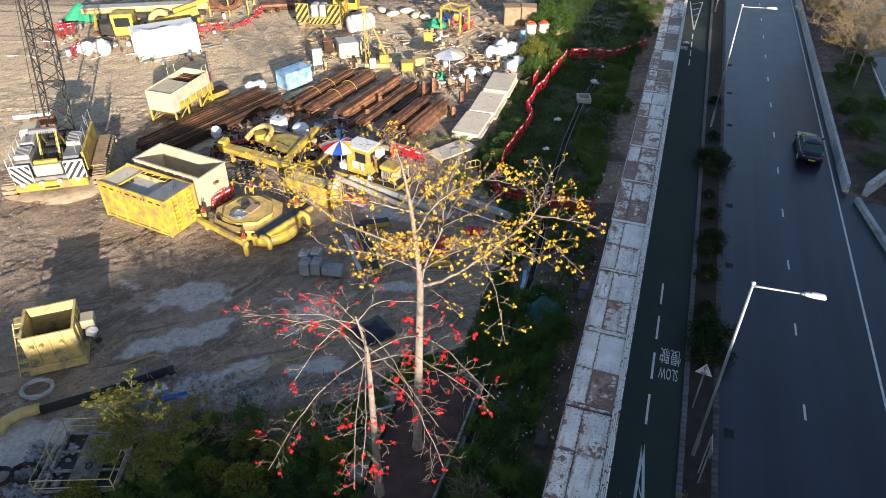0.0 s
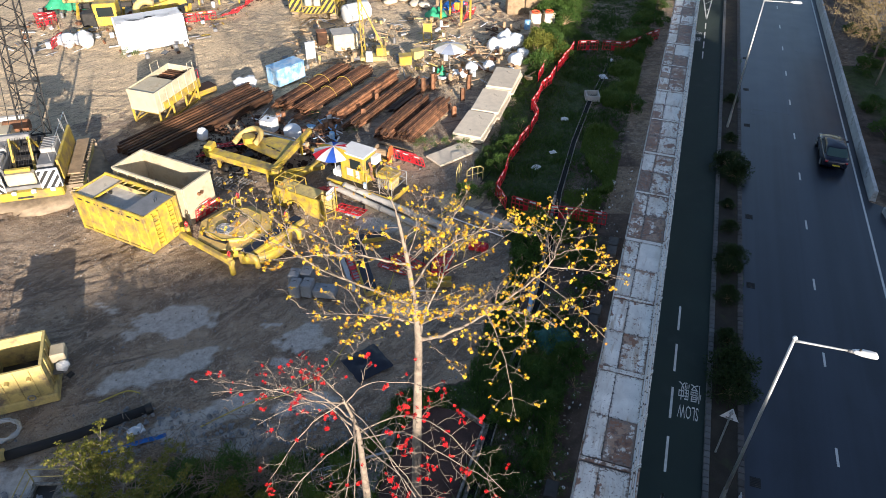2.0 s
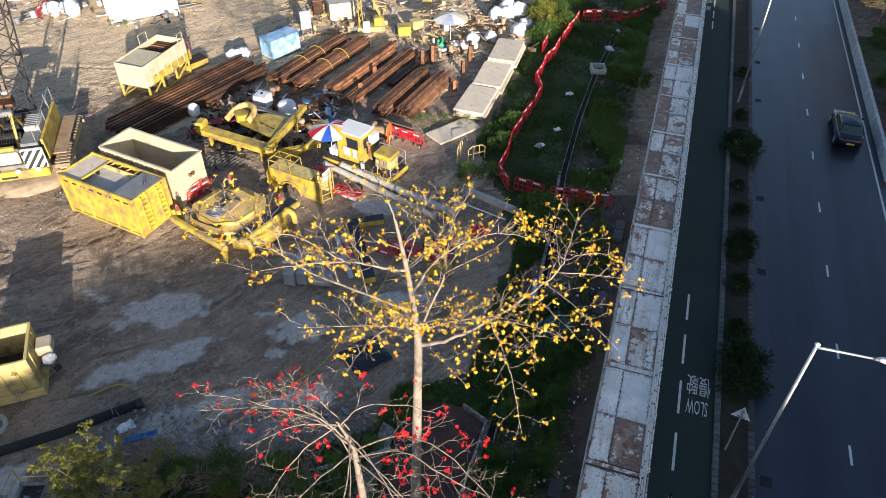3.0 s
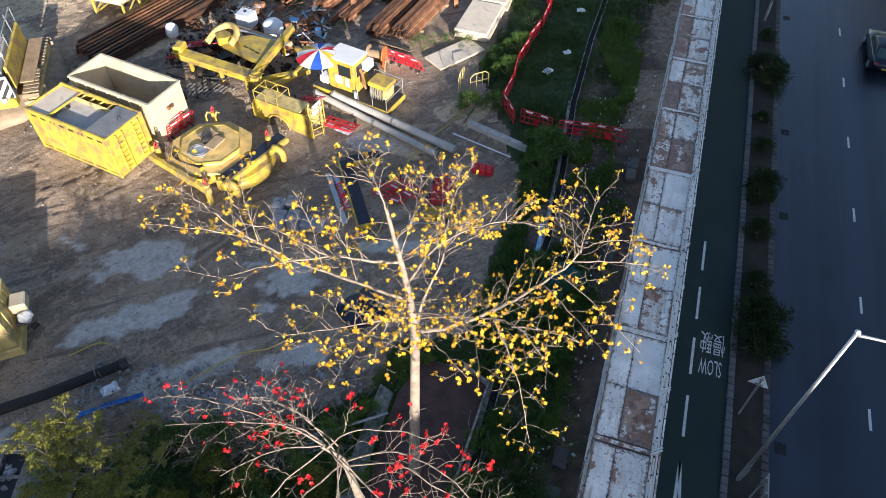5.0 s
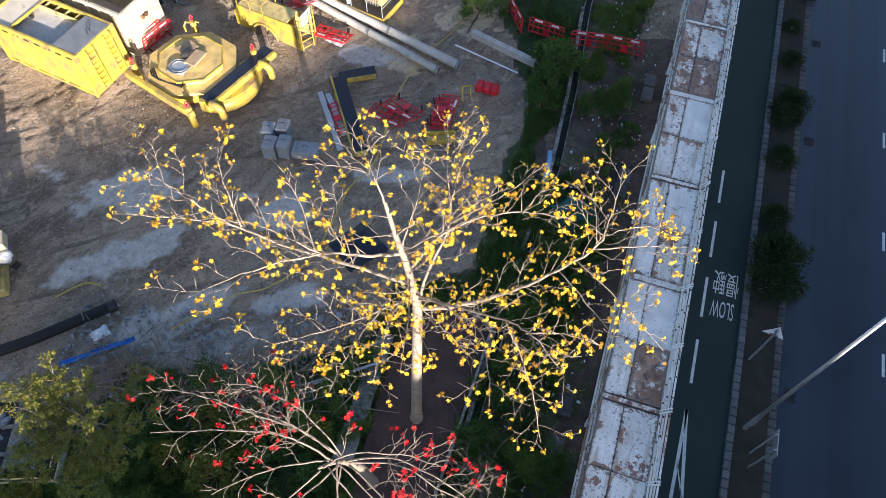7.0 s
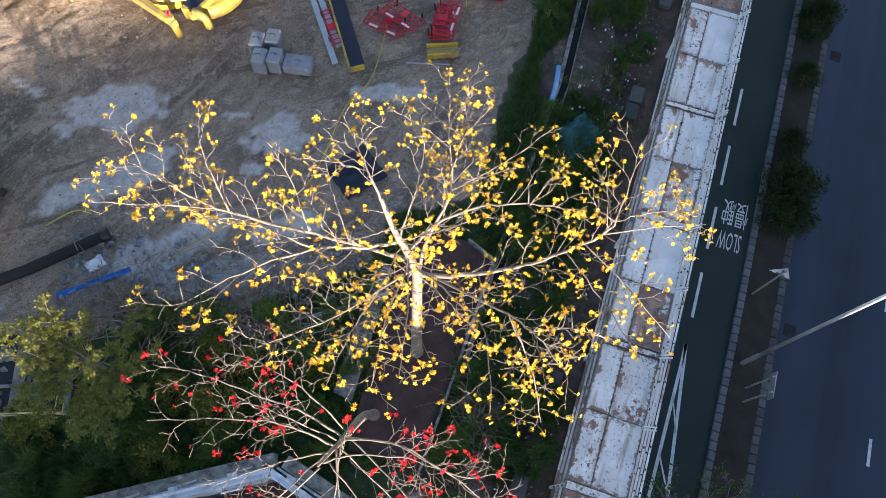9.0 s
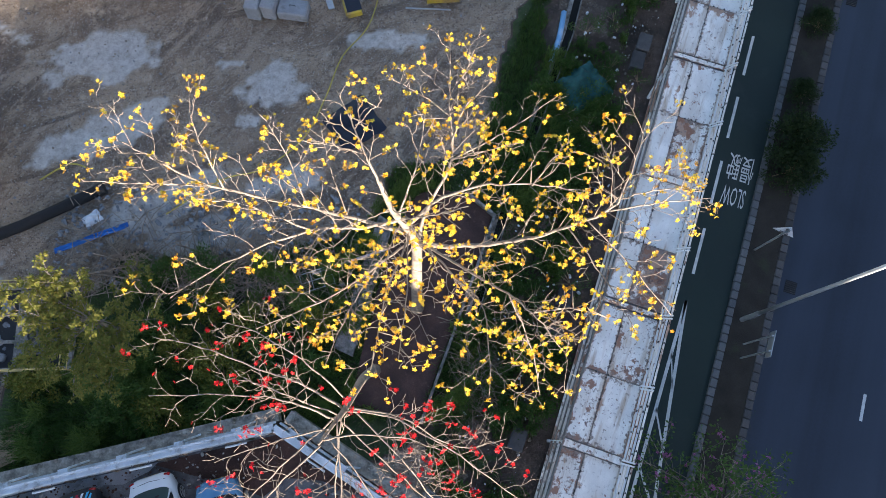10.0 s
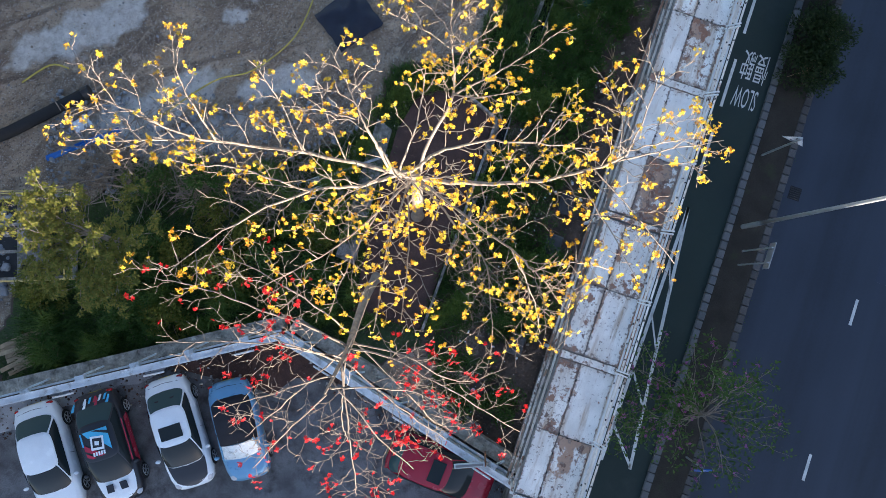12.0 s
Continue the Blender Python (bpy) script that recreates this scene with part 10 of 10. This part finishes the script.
for i_, (n_, box_, mat_, label_) in enumerate((
        (90, (-16.5, -9.5, 45.5, 52.0), rust_steel, "rusty bars, tubes and fittings strewn by the machines"),
        (18, (-16.0, -9.0, 46.0, 52.5), white_paint, "white sacks and offcuts strewn by the machines"),
        (9, (-13.5, -9.5, 48.0, 51.5), blue_paint, "blue plastic scraps strewn by the machines"),
        (60, (-18.5, -14.5, 41.0, 47.5), dark_steel, "dark steel bars and cables behind the tanks"),
        (80, (-17.0, -6.0, 58.0, 72.0), wood, "timber offcuts strewn round the derrick"),
        (60, (-17.0, -5.0, 59.0, 73.0), grey_steel, "grey steel offcuts strewn round the derrick"),
        (40, (-14.0, -2.0, 61.0, 74.0), yellow_dusty, "small yellow fittings strewn on the dirt"),
        (90, (-4.0, 6.0, 58.5, 72.0), wood, "planks and boxes strewn round the work shelter"),
        (50, (-4.0, 5.0, 58.0, 72.0), white_paint, "white sheets and boxes strewn round the work shelter"),
        (40, (-3.0, 5.0, 60.0, 74.0), rust_steel, "rusty scrap strewn round the work shelter"),
        (90, (-6.0, 4.0, 72.0, 86.0), wood, "timber stacked loosely at the back of the site"),
        (60, (-24.0, -6.0, 76.0, 90.0), rust_steel, "rusty scrap at the back of the site"),
        (70, (-44.0, -24.0, 62.0, 78.0), grey_steel, "grey steel parts round the parked machines"),
        (50, (-44.0, -26.0, 63.0, 78.0), white_paint, "white boxes and sacks round the parked machines"),
        (50, (-40.0, -22.0, 68.0, 84.0), yellow, "yellow machine parts lying at the back of the site"))):
    scrap(n_, box_, mat_, 300 + i_, label_)


clod = shade("dry_clod", (0.26, 0.22, 0.17), 0.95, vary=0.3, scale=2, fine=20, bump=0.4)


# loose stones, rubble and scraps
def rubble(name, n, box, lo, hi, mat, seed, label, keep=None, level=0.0):
    rng = random.Random(seed)
    b = Build()
    while n:
        x, y = rng.uniform(box[0], box[1]), rng.uniform(box[2], box[3])
        if keep and not keep(x, y):
            continue
        n -= 1
        r = lo + (hi - lo) * rng.random() ** 3
        m = Matrix.Translation((x, y, level + r * 0.15)) @ Euler((rng.random() * 6, rng.random() * 6, rng.random() * 6)).to_matrix().to_4x4()
        b.box((0, 0, 0), (r * rng.uniform(0.8, 1.6), r, r * rng.uniform(0.5, 0.9)), bevel=r * 0.22, m=m)
    return solid(name, b, mat, Matrix(), label, "rubble", kind="stuff")


rubble("rubble", 1700, (-40, 4, 21, 47), 0.02, 0.1, grey_concrete, 1, "scattered small stones on the site ground")
rubble("rubble", 1200, (-40, 4, 45, 82), 0.02, 0.13, clod, 2, "scattered clods and scraps on the site ground")
rubble("rubble", 520, (-18.8, -16.6, 15.4, 18.8), 0.05, 0.3, grey_concrete, 3, "heap of pale broken concrete")
rubble("rubble", 1100, (-15.5, -4, 19.6, 23.5), 0.03, 0.2, grey_concrete, 4, "strip of broken rubble at the edge of the weeds")
rubble("rubble", 700, (-2, 12, 14, 60), 0.03, 0.11, clod, 5, "stones and scraps among the weeds", lambda x, y: -3.2 < x * V.x + y * V.y < -1.6)
rubble("rubble", 5200, (-21, 1, 20, 40), 0.01, 0.05, pale_concrete, 10, "fine grey gravel and crumbs strewn over the mud")
rubble("rubble", 2500, (-21, 1, 20, 42), 0.015, 0.085, clod, 11, "fine brown crumbs strewn over the mud")
rubble("rubble", 700, (4, 24, 5, 70), 0.02, 0.12, clod, 8, "small stones and litter in the verge", lambda x, y: 4.3 < x * V.x + y * V.y < 5.3)
rubble("rubble", 420, (0, 14, 11, 45), 0.02, 0.13, plastic_white, 9, "scraps of pale litter among the weeds", lambda x, y: -4.5 < x * V.x + y * V.y < -1.5)
rubble("rubble", 260, (-19, -14, 45, 52), 0.08, 0.4, rust_steel, 6, "scrap metal heaped between the stacks")
rubble("rubble", 160, (-3, 5, 57, 68), 0.08, 0.4, wood, 7, "timber scraps round the work shelter")
sticks = Build()
rng = random.Random(77)
for _ in range(260):
    x, y = rng.uniform(-15, -4), rng.uniform(19.0, 22.6)
    a, ln = rng.random() * 6.283, rng.uniform(0.5, 2.0)
    z = rng.uniform(0.02, 0.35)
    sticks.tube([(x, y, z), (x + math.cos(a) * ln * 0.5, y + math.sin(a) * ln * 0.5, z + rng.uniform(-.1, .25)), (x + math.cos(a) * ln, y + math.sin(a) * ln, z * 0.5)], rng.uniform(0.006, 0.02), 4)
solid("dry_branches", sticks, bark, Matrix(), "tangle of cut dry branches beside the weeds", "branches", kind="stuff")
for s_, c_ in ((14.5, -2.1), (17.2, -2.0), (18.4, -1.95), (20.0, -1.95), (30.5, -1.9), (31.4, -1.85), (36.8, -1.75), (37.7, -1.75)):
    pc = at(c_, s_)
    solid("kerb_slab", Build().box((0, 0, 0.12), (0.55, 0.8, 0.3), bevel=0.03), kerb_brick, turned(pc.x, pc.y, ROAD_TURN + (s_ * 7) % 9 - 4), "broken concrete slab beside the walkway", "slab", "walkway slabs")
for s_ in (23.2, 29.9, 36.4, 43.4, 50.4, 56.3, 63.0, 70.0):
    gr_ = thing("drain_grate", Matrix.Translation(at(6.07, s_, 0.0)) @ Matrix.Rotation(radians(ROAD_TURN), 4, "Z"), "dark iron drain grate in the carriageway edge", "grate", "road drain grates")
    part("plate", Build().box((0, 0, 0.004), (0.44, 0.5, 0.012)), black_rubber, gr_)
    for i_ in range(6):
        part("grate_bar", Build().box((0, -0.2 + i_ * 0.08, 0.014), (0.4, 0.03, 0.012)), dark_steel, gr_)
rng = random.Random(91)
pile = thing("timber_pile", turned(-15.7, 13.65, 25), "pile of weathered grey planks behind the hoarding", "planks")
for i_ in range(9):
    pl_ = part("board", Build().box((0, 0, 0), (rng.uniform(1.5, 2.4), 0.16, 0.05), bevel=0.008), wood, pile)
    pl_.matrix_basis = Matrix.Translation((rng.uniform(-.2, .2), -0.5 + 0.13 * i_, 0.08 + 0.05 * (i_ % 3))) @ Matrix.Rotation(radians(rng.uniform(-7, 7)), 4, "Z")
fr_ = thing("metal_frame", turned(-5.4, 20.0, 20, 0.05), "thin white metal frame lying in the weeds", "frame")
for y_ in (-0.35, 0, 0.35):
    part("frame_bar", Build().tube([(-0.6, y_, 0.25), (0.6, y_, 0.3)], 0.018, 6), galvanised, fr_)
for x_ in (-0.6, -0.2, 0.2, 0.6):
    part("frame_bar", Build().tube([(x_, -0.35, 0.27), (x_, 0.35, 0.27)], 0.015, 6), galvanised, fr_)
for x_ in (-0.6, 0.6):
    part("frame_leg", Build().tube([(x_, 0.35, 0.28), (x_, 0.35, 0.0)], 0.018, 6), galvanised, fr_)


def brushwood(n, spot, seed, label):
    """Dead twigs and sticks thrown in a heap; spot gives the middle and the half widths."""
    rng = random.Random(seed)
    b = Build()
    for _ in range(n):
        u, v = rng.gauss(0, 0.45), rng.gauss(0, 0.45)
        x, y = spot[0] + u * spot[2], spot[1] + v * spot[3]
        h = 0.5 * max(0.1, 1 - math.hypot(u, v)) * rng.random()
        a, ln = rng.random() * 6.28, rng.uniform(0.3, 1.5)
        p = Vector((x, y, 0.05 + h))
        e = p + Vector((math.cos(a) * ln, math.sin(a) * ln, rng.uniform(-0.1, 0.35)))
        e.z = max(0.03, e.z)
        m_ = p.lerp(e, 0.5) + Vector((rng.uniform(-.1, .1), rng.uniform(-.1, .1), rng.uniform(0, .12))) * ln
        r = rng.uniform(0.006, 0.02)
        b.tube([p, m_, e], [r, r * 0.8, r * 0.5], 4)
    return solid("brushwood", b, dead_wood, Matrix(), label, "brushwood", kind="stuff")


dead_wood = shade("dead_wood", (0.25, 0.19, 0.135), 0.9, vary=0.4, scale=4, fine=30, bump=0.3)
brushwood(380, (-9.2, 20.0, 2.2, 0.8), 71, "heap of dead brown twigs at the edge of the weeds")
brushwood(200, (-6.6, 19.6, 1.8, 0.9), 72, "dead brown twigs scattered in the weeds")
brushwood(150, (-12.6, 20.4, 2.0, 0.6), 73, "dead sticks and cut stems on the rubble")
brushwood(160, (0.6, 17.0, 0.9, 2.6), 74, "dead twigs on the ground beside the soil bed")
for i, (x0, y0, x1, y1) in enumerate(((-16.2, 19.4, -12.2, 20.3), (-13.6, 21.3, -12.2, 20.0), (-10.9, 21.2, -8.6, 20.5), (-9.6, 19.4, -9.2, 20.9), (-14.6, 20.0, -11.9, 19.7))):
    a_, e_ = Vector((x0, y0, 0.12)), Vector((x1, y1, 0.3))
    pole = Build().tube([a_, a_.lerp(e_, 0.5) + Vector((0, 0, 0.06)), e_], [0.035, 0.032, 0.026], 7)
    solid("bamboo_pole", pole, dead_wood, Matrix(), "weathered pole thrown across the weeds and rubble", "pole", "loose poles")


def by_hoarding(x, y):
    y0 = 12.07 + (x + 15.45) * 0.2714 if x < -6.2 else 14.58 - (x + 6.2) * 0.586
    return -1.5 < y - y0 < -0.12


litter = shade("leaf_litter", (0.09, 0.05, 0.035), 0.95, vary=0.4, scale=3, fine=20, bump=0.4)
rubble("leaf_litter", 1600, (-18, 2, 8, 15), 0.02, 0.1, litter, 12, "brown leaf litter and crumbs along the hoarding foot", by_hoarding, PARK_Z)
rubble("leaf_litter", 900, (-4, 1.2, 14.5, 24), 0.02, 0.09, litter, 18, "dry fallen leaves and petals on the red-brown soil bed", lambda x, y: inside(x, y, bed_poly))
rubble("rubble", 260, (-18, 2, 5, 15), 0.02, 0.12, concrete, 13, "pale rubble crumbs on the car park floor", by_hoarding, PARK_Z)
rubble("rubble", 340, (-17, -9, 44, 50), 0.08, 0.45, rust_steel, 14, "rusty scrap and fittings heaped by the machines")
rubble("rubble", 110, (-16, -6, 58, 72), 0.08, 0.3, wood, 15, "timber offcuts and boxes strewn round the derrick")
rubble("rubble", 200, (-16, 4, 58, 74), 0.06, 0.24, pale_concrete, 16, "broken concrete pieces strewn on the dirt")
rubble("rubble", 160, (-44, -26, 64, 76), 0.1, 0.5, rust_steel, 17, "rusty scrap round the parked machines")


kerb("kerb", 3.95, 4.2, 0.13, 2, 140, "line of concrete kerb blocks between track and verge")
kerb("kerb", 5.35, 5.62, 0.13, 2, 140, "line of concrete kerb blocks between verge and carriageway", kerb_brick)
